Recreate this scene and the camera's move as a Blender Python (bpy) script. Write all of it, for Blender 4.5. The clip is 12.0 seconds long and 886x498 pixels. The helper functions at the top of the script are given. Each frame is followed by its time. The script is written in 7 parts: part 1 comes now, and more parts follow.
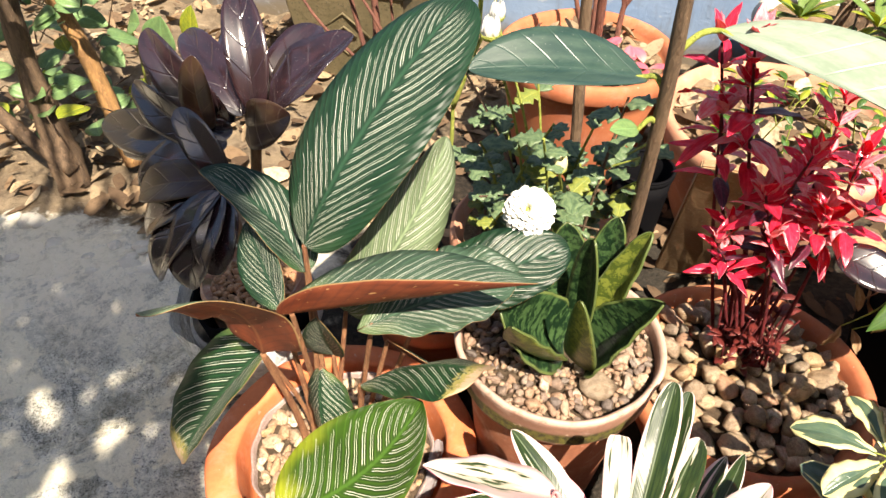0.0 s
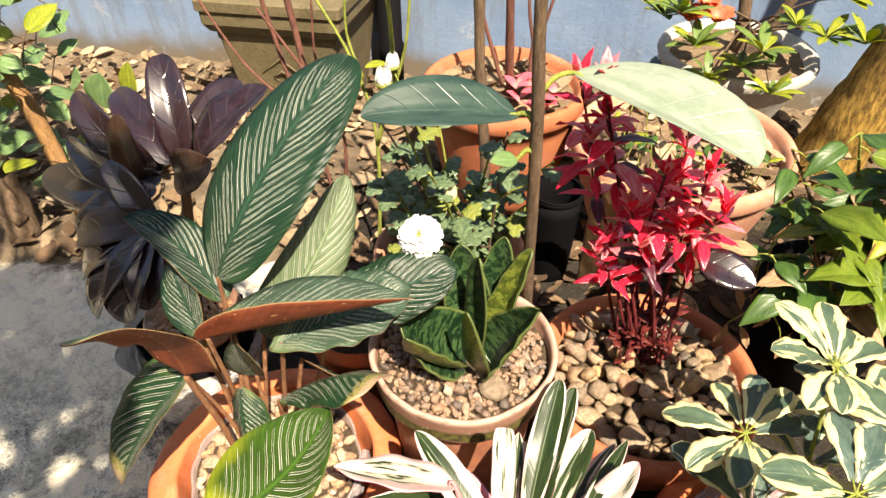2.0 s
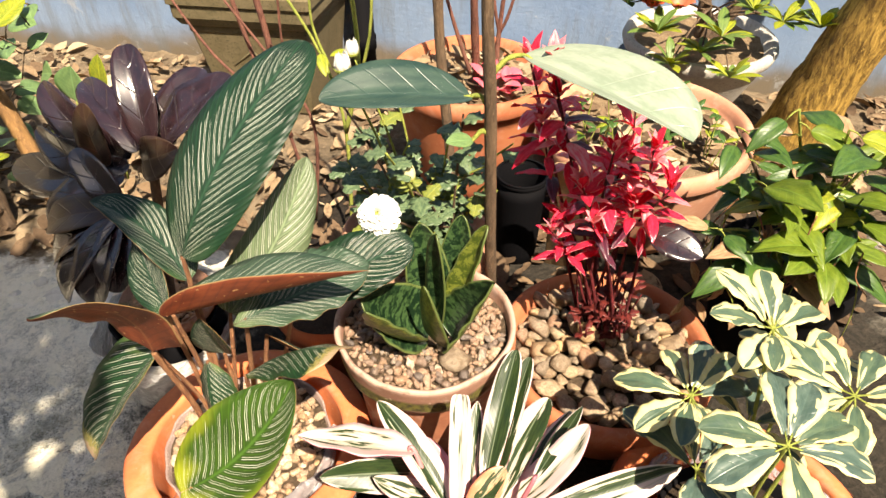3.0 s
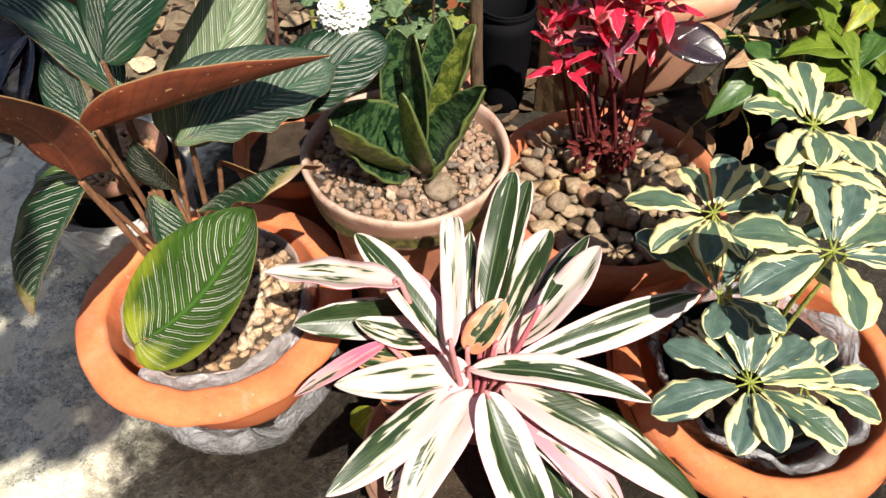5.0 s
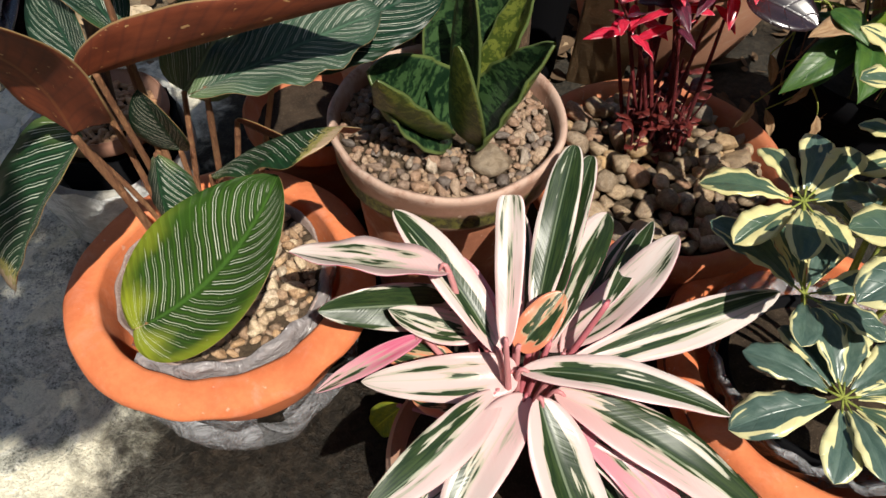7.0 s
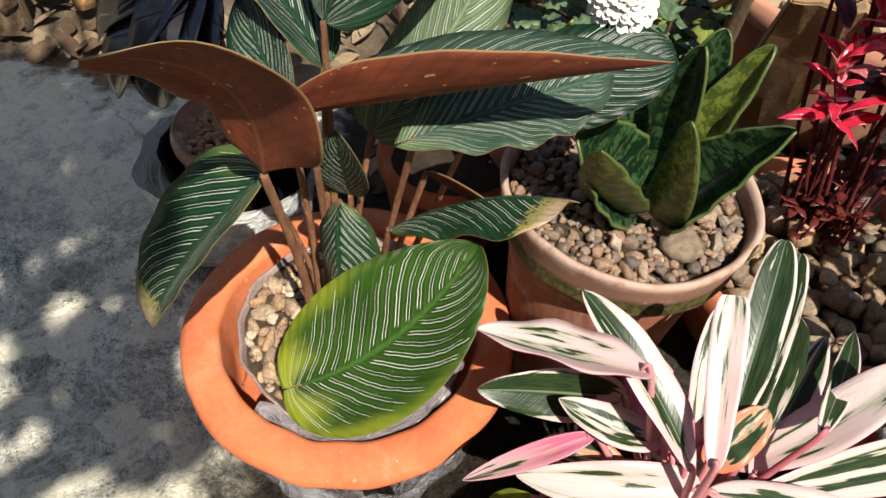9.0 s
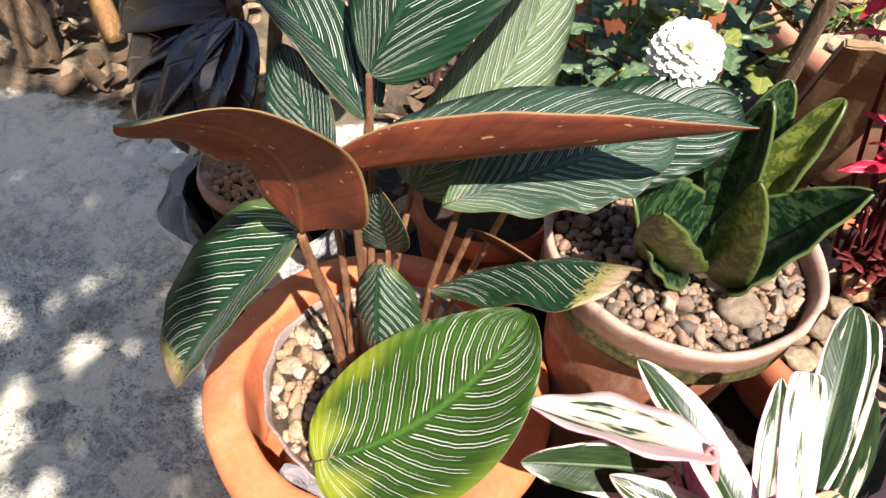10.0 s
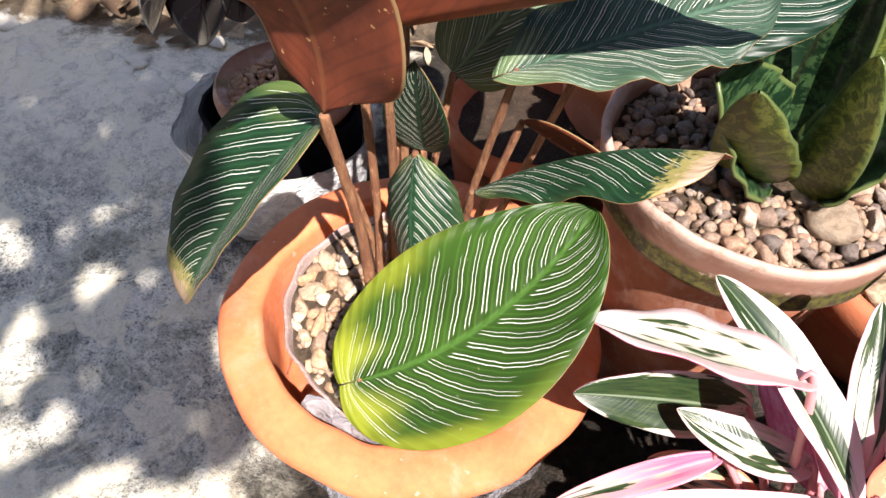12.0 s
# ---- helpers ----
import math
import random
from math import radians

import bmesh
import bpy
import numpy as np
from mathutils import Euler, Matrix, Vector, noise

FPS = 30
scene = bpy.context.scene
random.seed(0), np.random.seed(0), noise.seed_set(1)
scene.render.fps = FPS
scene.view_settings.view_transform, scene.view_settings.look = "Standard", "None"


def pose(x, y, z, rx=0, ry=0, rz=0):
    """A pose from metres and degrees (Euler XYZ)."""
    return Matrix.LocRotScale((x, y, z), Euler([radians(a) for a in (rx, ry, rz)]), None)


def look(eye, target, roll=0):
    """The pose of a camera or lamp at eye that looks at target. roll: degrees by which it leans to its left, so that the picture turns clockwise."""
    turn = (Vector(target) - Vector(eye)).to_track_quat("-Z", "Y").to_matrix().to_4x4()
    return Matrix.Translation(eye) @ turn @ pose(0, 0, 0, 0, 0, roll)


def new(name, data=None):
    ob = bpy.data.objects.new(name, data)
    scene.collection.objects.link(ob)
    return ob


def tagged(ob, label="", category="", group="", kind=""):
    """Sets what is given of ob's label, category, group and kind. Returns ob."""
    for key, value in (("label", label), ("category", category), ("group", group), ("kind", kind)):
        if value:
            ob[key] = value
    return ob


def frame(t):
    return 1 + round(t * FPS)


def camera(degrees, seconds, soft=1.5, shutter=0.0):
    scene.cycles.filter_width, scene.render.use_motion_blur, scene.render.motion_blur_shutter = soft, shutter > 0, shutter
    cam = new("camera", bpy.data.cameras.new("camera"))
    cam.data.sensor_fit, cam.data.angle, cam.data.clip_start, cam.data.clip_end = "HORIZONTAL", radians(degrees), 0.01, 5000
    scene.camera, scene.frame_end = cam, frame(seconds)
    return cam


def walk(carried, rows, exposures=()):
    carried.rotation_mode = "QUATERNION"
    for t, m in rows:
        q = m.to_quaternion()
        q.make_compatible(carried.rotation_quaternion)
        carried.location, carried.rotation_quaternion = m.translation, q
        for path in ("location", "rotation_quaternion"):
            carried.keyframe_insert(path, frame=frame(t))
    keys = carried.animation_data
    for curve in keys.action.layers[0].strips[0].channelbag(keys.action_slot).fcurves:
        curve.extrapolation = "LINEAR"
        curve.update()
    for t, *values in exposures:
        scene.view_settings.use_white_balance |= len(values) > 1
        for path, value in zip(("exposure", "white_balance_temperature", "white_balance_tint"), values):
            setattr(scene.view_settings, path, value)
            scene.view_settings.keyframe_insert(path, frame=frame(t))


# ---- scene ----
cam = camera(67.0, 12.0)
PATH = [
    (0, (0.177, -0.01, 1.138), (-0.267, 1.374, -0.237), 0.9),
    (0.5, (0.191, -0.025, 1.158), (-0.241, 1.378, -0.201), 0.6),
    (1, (0.219, -0.043, 1.185), (-0.203, 1.393, -0.142), 0.8),
    (1.5, (0.263, -0.062, 1.207), (-0.154, 1.392, -0.102), 0.0),
    (2, (0.3, -0.064, 1.21), (-0.086, 1.394, -0.103), -0.4),
    (2.5, (0.334, -0.089, 1.218), (-0.031, 1.38, -0.088), -0.5),
    (2.7, (0.344, -0.096, 1.221), (-0.011, 1.373, -0.089), -0.4),
    (4.3, (0.363, -0.103, 1.114), (0.058, 1.228, -0.347), -2.2),
    (4.5, (0.35, -0.095, 1.087), (0.075, 1.222, -0.393), -1.5),
    (5, (0.337, -0.08, 1.037), (0.093, 1.181, -0.496), -1.2),
    (5.5, (0.32, -0.066, 0.991), (0.111, 1.139, -0.591), -0.2),
    (6, (0.338, -0.051, 0.956), (0.157, 1.119, -0.655), -0.5),
    (6.5, (0.318, -0.036, 0.951), (0.147, 1.142, -0.657), 0.6),
    (7, (0.256, -0.015, 0.955), (0.056, 1.193, -0.626), 2.1),
    (7.5, (0.186, 0.0, 0.953), (-0.032, 1.226, -0.612), 4.2),
    (9.3, (0.065, 0.037, 0.905), (-0.242, 1.287, -0.626), 6.0),
    (9.5, (0.055, 0.045, 0.898), (-0.26, 1.286, -0.638), 5.8),
    (10, (0.037, 0.069, 0.908), (-0.317, 1.358, -0.58), 5.4),
    (10.5, (0.029, 0.077, 0.933), (-0.351, 1.427, -0.492), 5.4),
    (11, (0.032, 0.075, 0.912), (-0.355, 1.408, -0.528), 4.4),
    (11.5, (0.03, 0.072, 0.845), (-0.352, 1.299, -0.688), 4.2),
    (12, (0.024, 0.08, 0.81), (-0.37, 1.267, -0.75), 3.7),
]
EXPOSURES = [(0.0, 1.60, 7400, 12), (1.5, 1.50, 7600, 12), (2.5, 1.47, 7900, 12), (4.5, 1.34, 7200, 11), (5.5, 0.64, 6450, 8), (6.5, 0.45, 6350, 7),
             (7.5, 0.46, 6750, 7), (9.5, 0.93, 6500, 10), (10.5, 1.62, 6450, 16), (12.0, 1.56, 6350, 17)]
walk(cam, [(t, look(eye, target, roll)) for t, eye, target, roll in PATH], EXPOSURES)

SKY_STRENGTH, SUN_STRENGTH = 0.088, 5.0
SUN = Vector((0.40, -0.49, 1.0)).normalized()      # towards the sun


# ---- light ----
def make_light():
    world = bpy.data.worlds.new("sky")
    scene.world = world
    world.use_nodes = True
    nt = world.node_tree
    sky = nt.nodes.new("ShaderNodeTexSky")
    sky.sky_type = 'NISHITA'
    sky.sun_disc = False
    sky.sun_elevation = math.asin(SUN.z)
    sky.sun_rotation = math.atan2(SUN.x, SUN.y)
    nt.links.new(sky.outputs[0], nt.nodes["Background"].inputs[0])
    nt.nodes["Background"].inputs[1].default_value = SKY_STRENGTH
    lamp = bpy.data.lights.new("sun", 'SUN')
    lamp.energy, lamp.angle, lamp.color = SUN_STRENGTH, radians(0.53), (1.0, 0.94, 0.84)
    ob = new("sun", lamp)
    ob.matrix_world = look(SUN * 20, (0, 0, 0))


make_light()


# ---- material helpers ----
def shader(name, rough=0.6, spec=0.5, metal=0.0):
    m = bpy.data.materials.new(name)
    m.use_nodes = True
    b = m.node_tree.nodes["Principled BSDF"]
    b.inputs["Roughness"].default_value = rough
    b.inputs["Specular IOR Level"].default_value = spec
    b.inputs["Metallic"].default_value = metal
    return m, m.node_tree, b


def node(nt, kind, **kw):
    n = nt.nodes.new(kind)
    for k, v in kw.items():
        if k == "op":
            n.operation = v
        elif k == "blend":
            n.blend_type = v
        elif k == "uv":
            n.uv_map = v
    return n


def put(nt, a, socket):
    if isinstance(a, bpy.types.NodeSocket):
        nt.links.new(a, socket)
    else:
        socket.default_value = a


def calc(nt, op, a, b=0.0, c=0.0):
    n = node(nt, "ShaderNodeMath", op=op)
    put(nt, a, n.inputs[0])
    put(nt, b, n.inputs[1])
    put(nt, c, n.inputs[2])
    return n.outputs[0]


def smooth(nt, x, lo, hi):
    n = nt.nodes.new("ShaderNodeMapRange")
    n.interpolation_type = 'SMOOTHSTEP'
    put(nt, x, n.inputs[0])
    n.inputs[1].default_value, n.inputs[2].default_value = lo, hi
    return n.outputs[0]


def rgba(c):
    return (c[0], c[1], c[2], 1.0)


def blend(nt, f, a, b, kind='MIX'):
    n = nt.nodes.new("ShaderNodeMix")
    n.data_type, n.blend_type = 'RGBA', kind
    put(nt, f, n.inputs[0])
    put(nt, rgba(a) if isinstance(a, tuple) else a, n.inputs[6])
    put(nt, rgba(b) if isinstance(b, tuple) else b, n.inputs[7])
    return n.outputs[2]


def noise_of(nt, vec, scale, detail=4.0, rough=0.6, dist=0.0):
    n = nt.nodes.new("ShaderNodeTexNoise")
    if vec is not None:
        nt.links.new(vec, n.inputs["Vector"])
    n.inputs["Scale"].default_value, n.inputs["Detail"].default_value = scale, detail
    n.inputs["Roughness"].default_value, n.inputs["Distortion"].default_value = rough, dist
    return n.outputs[0]


def world_place(nt):
    return nt.nodes.new("ShaderNodeNewGeometry").outputs["Position"]


def relief(nt, height, b, strength=0.3, distance=0.01):
    n = nt.nodes.new("ShaderNodeBump")
    n.inputs["Strength"].default_value, n.inputs["Distance"].default_value = strength, distance
    nt.links.new(height, n.inputs["Height"])
    nt.links.new(n.outputs[0], b.inputs["Normal"])


def chance(nt):
    return nt.nodes.new("ShaderNodeObjectInfo").outputs["Random"]


def leafy(m, nt, b, colour, through_light=0.35, tint=(0.9, 1.0, 0.55)):
    """Part of the light goes through the blade."""
    nt.links.new(colour, b.inputs["Base Color"])
    t = nt.nodes.new("ShaderNodeBsdfTranslucent")
    nt.links.new(blend(nt, 1.0, colour, tint, 'MULTIPLY'), t.inputs[0])
    mix = nt.nodes.new("ShaderNodeMixShader")
    mix.inputs[0].default_value = through_light
    nt.links.new(b.outputs[0], mix.inputs[1])
    nt.links.new(t.outputs[0], mix.inputs[2])
    nt.links.new(mix.outputs[0], nt.nodes["Material Output"].inputs[0])
    return m


def leaf_coords(nt):
    """Along the blade 0..1, across it -1..1, and the vector of both."""
    uv = node(nt, "ShaderNodeUVMap", uv="blade").outputs[0]
    sep = nt.nodes.new("ShaderNodeSeparateXYZ")
    nt.links.new(uv, sep.inputs[0])
    return sep.outputs[0], sep.outputs[1], uv


def shifted(nt, u, v, su, sv, speed=37.0):
    """Blade coordinates stretched and moved by the object's own random number."""
    c = nt.nodes.new("ShaderNodeCombineXYZ")
    nt.links.new(calc(nt, 'MULTIPLY_ADD', u, su, calc(nt, 'MULTIPLY', chance(nt), speed)), c.inputs[0])
    nt.links.new(calc(nt, 'MULTIPLY', v, sv), c.inputs[1])
    return c.outputs[0]


# ---- leaf materials ----
def calathea_top(name, green, edge, edge_amount, veins=17.0, white=0.8, fade=0.9, dry=2.0, skew=0.58, margin=0.22):
    m, nt, b = shader(name, 0.42, 0.32)
    u, v, uv = leaf_coords(nt)
    av = calc(nt, 'ABSOLUTE', v)
    wob = noise_of(nt, shifted(nt, u, v, 3.0, 1.5), 2.0, 2.0)
    s = calc(nt, 'SUBTRACT', u, calc(nt, 'MULTIPLY', calc(nt, 'POWER', av, 1.06), skew))
    side = calc(nt, 'MULTIPLY', calc(nt, 'GREATER_THAN', v, 0.0), 0.45)
    s = calc(nt, 'ADD', calc(nt, 'MULTIPLY', calc(nt, 'ADD', s, calc(nt, 'MULTIPLY', wob, 0.035)), veins), side)
    f = calc(nt, 'FRACT', s)
    # every stripe starts and ends where its own number says
    own = nt.nodes.new("ShaderNodeTexWhiteNoise")
    own.noise_dimensions = '2D'
    key = nt.nodes.new("ShaderNodeCombineXYZ")
    half = calc(nt, 'GREATER_THAN', f, 0.5)
    nt.links.new(calc(nt, 'ADD', calc(nt, 'MULTIPLY', calc(nt, 'FLOOR', s), 2.0), half), key.inputs[0])
    nt.links.new(calc(nt, 'ADD', calc(nt, 'MULTIPLY', side, 40.0), calc(nt, 'MULTIPLY', chance(nt), 90.0)), key.inputs[1])
    nt.links.new(key.outputs[0], own.inputs["Vector"])
    luck = own.outputs["Value"]
    d = calc(nt, 'ABSOLUTE', calc(nt, 'SUBTRACT', f, 0.5))             # 0 between the pair
    d = calc(nt, 'ABSOLUTE', calc(nt, 'SUBTRACT', d, 0.14))            # 0 on each line of the pair
    wide = calc(nt, 'MULTIPLY_ADD', luck, 0.034, calc(nt, 'MULTIPLY_ADD', av, -0.024, 0.022))
    line = calc(nt, 'SUBTRACT', 1.0, smooth(nt, calc(nt, 'DIVIDE', d, calc(nt, 'MAXIMUM', wide, 0.010)), 0.40, 1.05))
    stop = calc(nt, 'MULTIPLY_ADD', calc(nt, 'POWER', luck, 0.5), 0.42, fade - 0.44)
    ends = calc(nt, 'MULTIPLY', smooth(nt, calc(nt, 'SUBTRACT', av, calc(nt, 'MULTIPLY', luck, 0.07)), 0.02, 0.06), calc(nt, 'SUBTRACT', 1.0, smooth(nt, calc(nt, 'SUBTRACT', av, stop), 0.0, 0.06)))
    line = calc(nt, 'MULTIPLY', line, ends)
    line = calc(nt, 'MULTIPLY', line, calc(nt, 'SUBTRACT', 1.0, smooth(nt, u, 0.9, 0.97)))
    big = noise_of(nt, shifted(nt, u, v, 2.0, 1.0, 11.0), 1.5, 3.0)
    dark = tuple(c * 0.62 for c in green)
    col = blend(nt, smooth(nt, big, 0.3, 0.7), green, dark)
    # ribs between the veins read a little lighter
    rib = calc(nt, 'ABSOLUTE', calc(nt, 'SUBTRACT', f, 0.5))
    col = blend(nt, calc(nt, 'MULTIPLY', smooth(nt, rib, 0.36, 0.5), 0.35), col, tuple(min(1, c * 2.1) for c in green))
    rim = smooth(nt, calc(nt, 'ADD', av, calc(nt, 'MULTIPLY', calc(nt, 'SUBTRACT', big, 0.5), 0.5)), 0.72, 1.0)
    rim = calc(nt, 'MULTIPLY', rim, calc(nt, 'SUBTRACT', 1.0, smooth(nt, u, 0.35, 0.75)))
    ends2 = calc(nt, 'MULTIPLY', calc(nt, 'SUBTRACT', 1.0, smooth(nt, calc(nt, 'ADD', u, calc(nt, 'MULTIPLY', calc(nt, 'SUBTRACT', big, 0.5), 0.2)), 0.04, 0.20)), smooth(nt, av, 0.15, 0.6))
    col = blend(nt, calc(nt, 'MULTIPLY', calc(nt, 'MAXIMUM', calc(nt, 'MULTIPLY', rim, margin), ends2), edge_amount), col, edge)
    mid = calc(nt, 'SUBTRACT', 1.0, smooth(nt, av, 0.015, 0.05))
    col = blend(nt, calc(nt, 'MULTIPLY', mid, 0.5), col, tuple(min(1.0, 2.2 * x + 0.01) for x in green))
    col = blend(nt, calc(nt, 'MULTIPLY', line, white), col, (0.88, 0.90, 0.78))
    scar = noise_of(nt, shifted(nt, u, v, 30.0, 12.0, 17.0), 1.0, 2.0)
    col = blend(nt, calc(nt, 'MULTIPLY', smooth(nt, scar, 0.72, 0.76), 0.5), col, (0.45, 0.42, 0.28))
    if dry < 1.0:
        torn = calc(nt, 'ADD', u, calc(nt, 'MULTIPLY', calc(nt, 'SUBTRACT', scar, 0.5), 0.25))
        torn = calc(nt, 'ADD', torn, calc(nt, 'MULTIPLY', av, 0.05))
        col = blend(nt, smooth(nt, torn, dry - 0.08, dry - 0.02), col, (0.34, 0.30, 0.10))
        col = blend(nt, smooth(nt, torn, dry, dry + 0.04), col, (0.50, 0.36, 0.24))
    relief(nt, calc(nt, 'ADD', calc(nt, 'MULTIPLY', rib, 0.8), calc(nt, 'MULTIPLY', line, 0.2)), b, 0.5, 0.003)
    return leafy(m, nt, b, col, 0.30, (0.95, 1.0, 0.45))


def calathea_under():
    m, nt, b = shader("calathea_underside", 0.55, 0.3)
    u, v, uv = leaf_coords(nt)
    av = calc(nt, 'ABSOLUTE', v)
    s = calc(nt, 'FRACT', calc(nt, 'MULTIPLY', calc(nt, 'SUBTRACT', u, calc(nt, 'MULTIPLY', av, 0.2)), 15.0))
    big = noise_of(nt, shifted(nt, u, v, 3.0, 1.5), 1.5, 4.0)
    col = blend(nt, smooth(nt, big, 0.3, 0.7), (0.235, 0.058, 0.026), (0.130, 0.032, 0.017))
    col = blend(nt, calc(nt, 'MULTIPLY', smooth(nt, calc(nt, 'ABSOLUTE', calc(nt, 'SUBTRACT', s, 0.5)), 0.3, 0.5), 0.35), col, (0.09, 0.025, 0.02))
    mid = calc(nt, 'SUBTRACT', 1.0, smooth(nt, av, 0.02, 0.06))
    col = blend(nt, calc(nt, 'MULTIPLY', mid, 0.5), col, (0.30, 0.12, 0.05))
    col = blend(nt, calc(nt, 'MULTIPLY', smooth(nt, av, 0.955, 0.985), 0.7), col, (0.42, 0.30, 0.14))
    tear = noise_of(nt, shifted(nt, u, v, 9.0, 3.0, 23.0), 2.0, 3.0)
    col = blend(nt, smooth(nt, tear, 0.66, 0.69), col, (0.55, 0.34, 0.16))
    relief(nt, s, b, 0.2, 0.002)
    return leafy(m, nt, b, col, 0.34, (1.0, 0.50, 0.32))


def stromanthe_top(name, amount, one_side=0.0, pink=0.17, centre=0.0, ground=(0.72, 0.645, 0.61), flush=(0.76, 0.31, 0.33)):
    """White and pink blade with dark green brushed patches."""
    m, nt, b = shader(name, 0.36, 0.5)
    u, v, uv = leaf_coords(nt)
    av = calc(nt, 'ABSOLUTE', v)
    skew = calc(nt, 'SUBTRACT', u, calc(nt, 'MULTIPLY', av, 0.16))
    n1 = noise_of(nt, shifted(nt, skew, v, 1.1, 1.5), 1.6, 2.5, 0.55, 0.25)
    n2 = noise_of(nt, shifted(nt, skew, v, 4.0, 7.0, 53.0), 1.4, 3.0, 0.55)
    field = calc(nt, 'ADD', n1, calc(nt, 'MULTIPLY', calc(nt, 'SUBTRACT', n2, 0.5), 0.16))
    field = calc(nt, 'ADD', field, calc(nt, 'MULTIPLY', v, one_side))
    field = calc(nt, 'ADD', field, calc(nt, 'MULTIPLY', calc(nt, 'SUBTRACT', 0.5, av), centre))
    field = calc(nt, 'SUBTRACT', field, calc(nt, 'MULTIPLY', smooth(nt, av, 0.55, 1.0), 0.22))
    field = calc(nt, 'SUBTRACT', field, calc(nt, 'MULTIPLY', calc(nt, 'SUBTRACT', 1.0, smooth(nt, u, 0.0, 0.30)), 0.25))
    green = smooth(nt, field, 0.60 - amount, 0.63 - amount)
    pale = smooth(nt, field, 0.53 - amount, 0.58 - amount)
    blush = calc(nt, 'MULTIPLY_ADD', chance(nt), pink * 2.2, pink * 1.4)
    base = blend(nt, calc(nt, 'MULTIPLY', calc(nt, 'SUBTRACT', 1.0, smooth(nt, u, 0.05, 0.95)), blush), ground, flush)
    base = blend(nt, calc(nt, 'MULTIPLY', smooth(nt, n1, 0.38, 0.6), pink * 2.0), base, tuple(0.5 * (x + y) for x, y in zip(ground, flush)))
    col = blend(nt, calc(nt, 'MULTIPLY', pale, 0.55), base, (0.34, 0.42, 0.26))
    deep = blend(nt, smooth(nt, n2, 0.35, 0.7), (0.012, 0.030, 0.011), (0.042, 0.070, 0.022))
    col = blend(nt, green, col, deep)
    mid = calc(nt, 'SUBTRACT', 1.0, smooth(nt, av, 0.02, 0.06))
    col = blend(nt, calc(nt, 'MULTIPLY', mid, 0.35), col, (0.42, 0.50, 0.34))
    ribs = noise_of(nt, shifted(nt, skew, v, 40.0, 0.6, 5.0), 1.0, 1.0)
    relief(nt, ribs, b, 0.15, 0.002)
    return leafy(m, nt, b, col, 0.28, (1.0, 0.95, 0.8))


def simple_leaf(name, a, c, rough=0.4, light=0.3, tint=(0.9, 1.0, 0.5), vein=0.5, veins=9.0, edge=None, edge_at=0.6, spec=0.5, specks=0.0):
    """Two-tone blade with paler midrib and side veins, and a margin where given."""
    m, nt, b = shader(name, rough, spec)
    u, v, uv = leaf_coords(nt)
    av = calc(nt, 'ABSOLUTE', v)
    big = noise_of(nt, shifted(nt, u, v, 2.2, 1.6), 1.7, 4.0)
    fine = noise_of(nt, shifted(nt, u, v, 30.0, 16.0, 7.0), 1.0, 2.0)
    col = blend(nt, smooth(nt, calc(nt, 'ADD', big, calc(nt, 'MULTIPLY', calc(nt, 'SUBTRACT', fine, 0.5), 0.25)), 0.32, 0.68), a, c)
    if edge is not None:
        w = calc(nt, 'ADD', av, calc(nt, 'MULTIPLY', calc(nt, 'SUBTRACT', noise_of(nt, shifted(nt, u, v, 1.5, 1.6, 91.0), 1.3, 1.0, 0.5), 0.5), 2.2))
        w = calc(nt, 'ADD', w, calc(nt, 'MULTIPLY', calc(nt, 'SUBTRACT', chance(nt), 0.5), 0.5))
        col = blend(nt, smooth(nt, w, edge_at, edge_at + 0.07), col, edge)
    s = calc(nt, 'FRACT', calc(nt, 'MULTIPLY', calc(nt, 'SUBTRACT', u, calc(nt, 'MULTIPLY', av, 0.22)), veins))
    ln = smooth(nt, calc(nt, 'ABSOLUTE', calc(nt, 'SUBTRACT', s, 0.5)), 0.44, 0.5)
    mid = calc(nt, 'SUBTRACT', 1.0, smooth(nt, av, 0.02, 0.07))
    lighter = tuple(min(1.0, x * 2.0 + 0.02) for x in a)
    col = blend(nt, calc(nt, 'MULTIPLY', calc(nt, 'MAXIMUM', ln, mid), vein), col, lighter)
    if specks > 0:
        drops = noise_of(nt, shifted(nt, u, v, 60.0, 22.0, 19.0), 1.0, 1.0)
        col = blend(nt, calc(nt, 'MULTIPLY', smooth(nt, drops, 0.72, 0.78), specks), col, (0.55, 0.52, 0.50))
    relief(nt, calc(nt, 'ADD', ln, mid), b, 0.3, -0.002)
    return leafy(m, nt, b, col, light, tint)


def banded_leaf(name, a, c):
    """Thick blade with irregular cross bands and a pale thin margin."""
    m, nt, b = shader(name, 0.34, 0.45)
    u, v, uv = leaf_coords(nt)
    n = noise_of(nt, shifted(nt, u, v, 9.0, 1.1), 1.6, 4.0, 0.7, 0.8)
    f = noise_of(nt, shifted(nt, u, v, 34.0, 9.0, 7.0), 1.0, 3.0)
    col = blend(nt, smooth(nt, calc(nt, 'ADD', n, calc(nt, 'MULTIPLY', calc(nt, 'SUBTRACT', f, 0.5), 0.35)), 0.46, 0.58), a, c)
    col = blend(nt, smooth(nt, calc(nt, 'ABSOLUTE', v), 0.91, 0.97), col, (0.085, 0.115, 0.035))
    relief(nt, n, b, 0.2, 0.003)
    return leafy(m, nt, b, col, 0.10, (0.9, 1.0, 0.4))


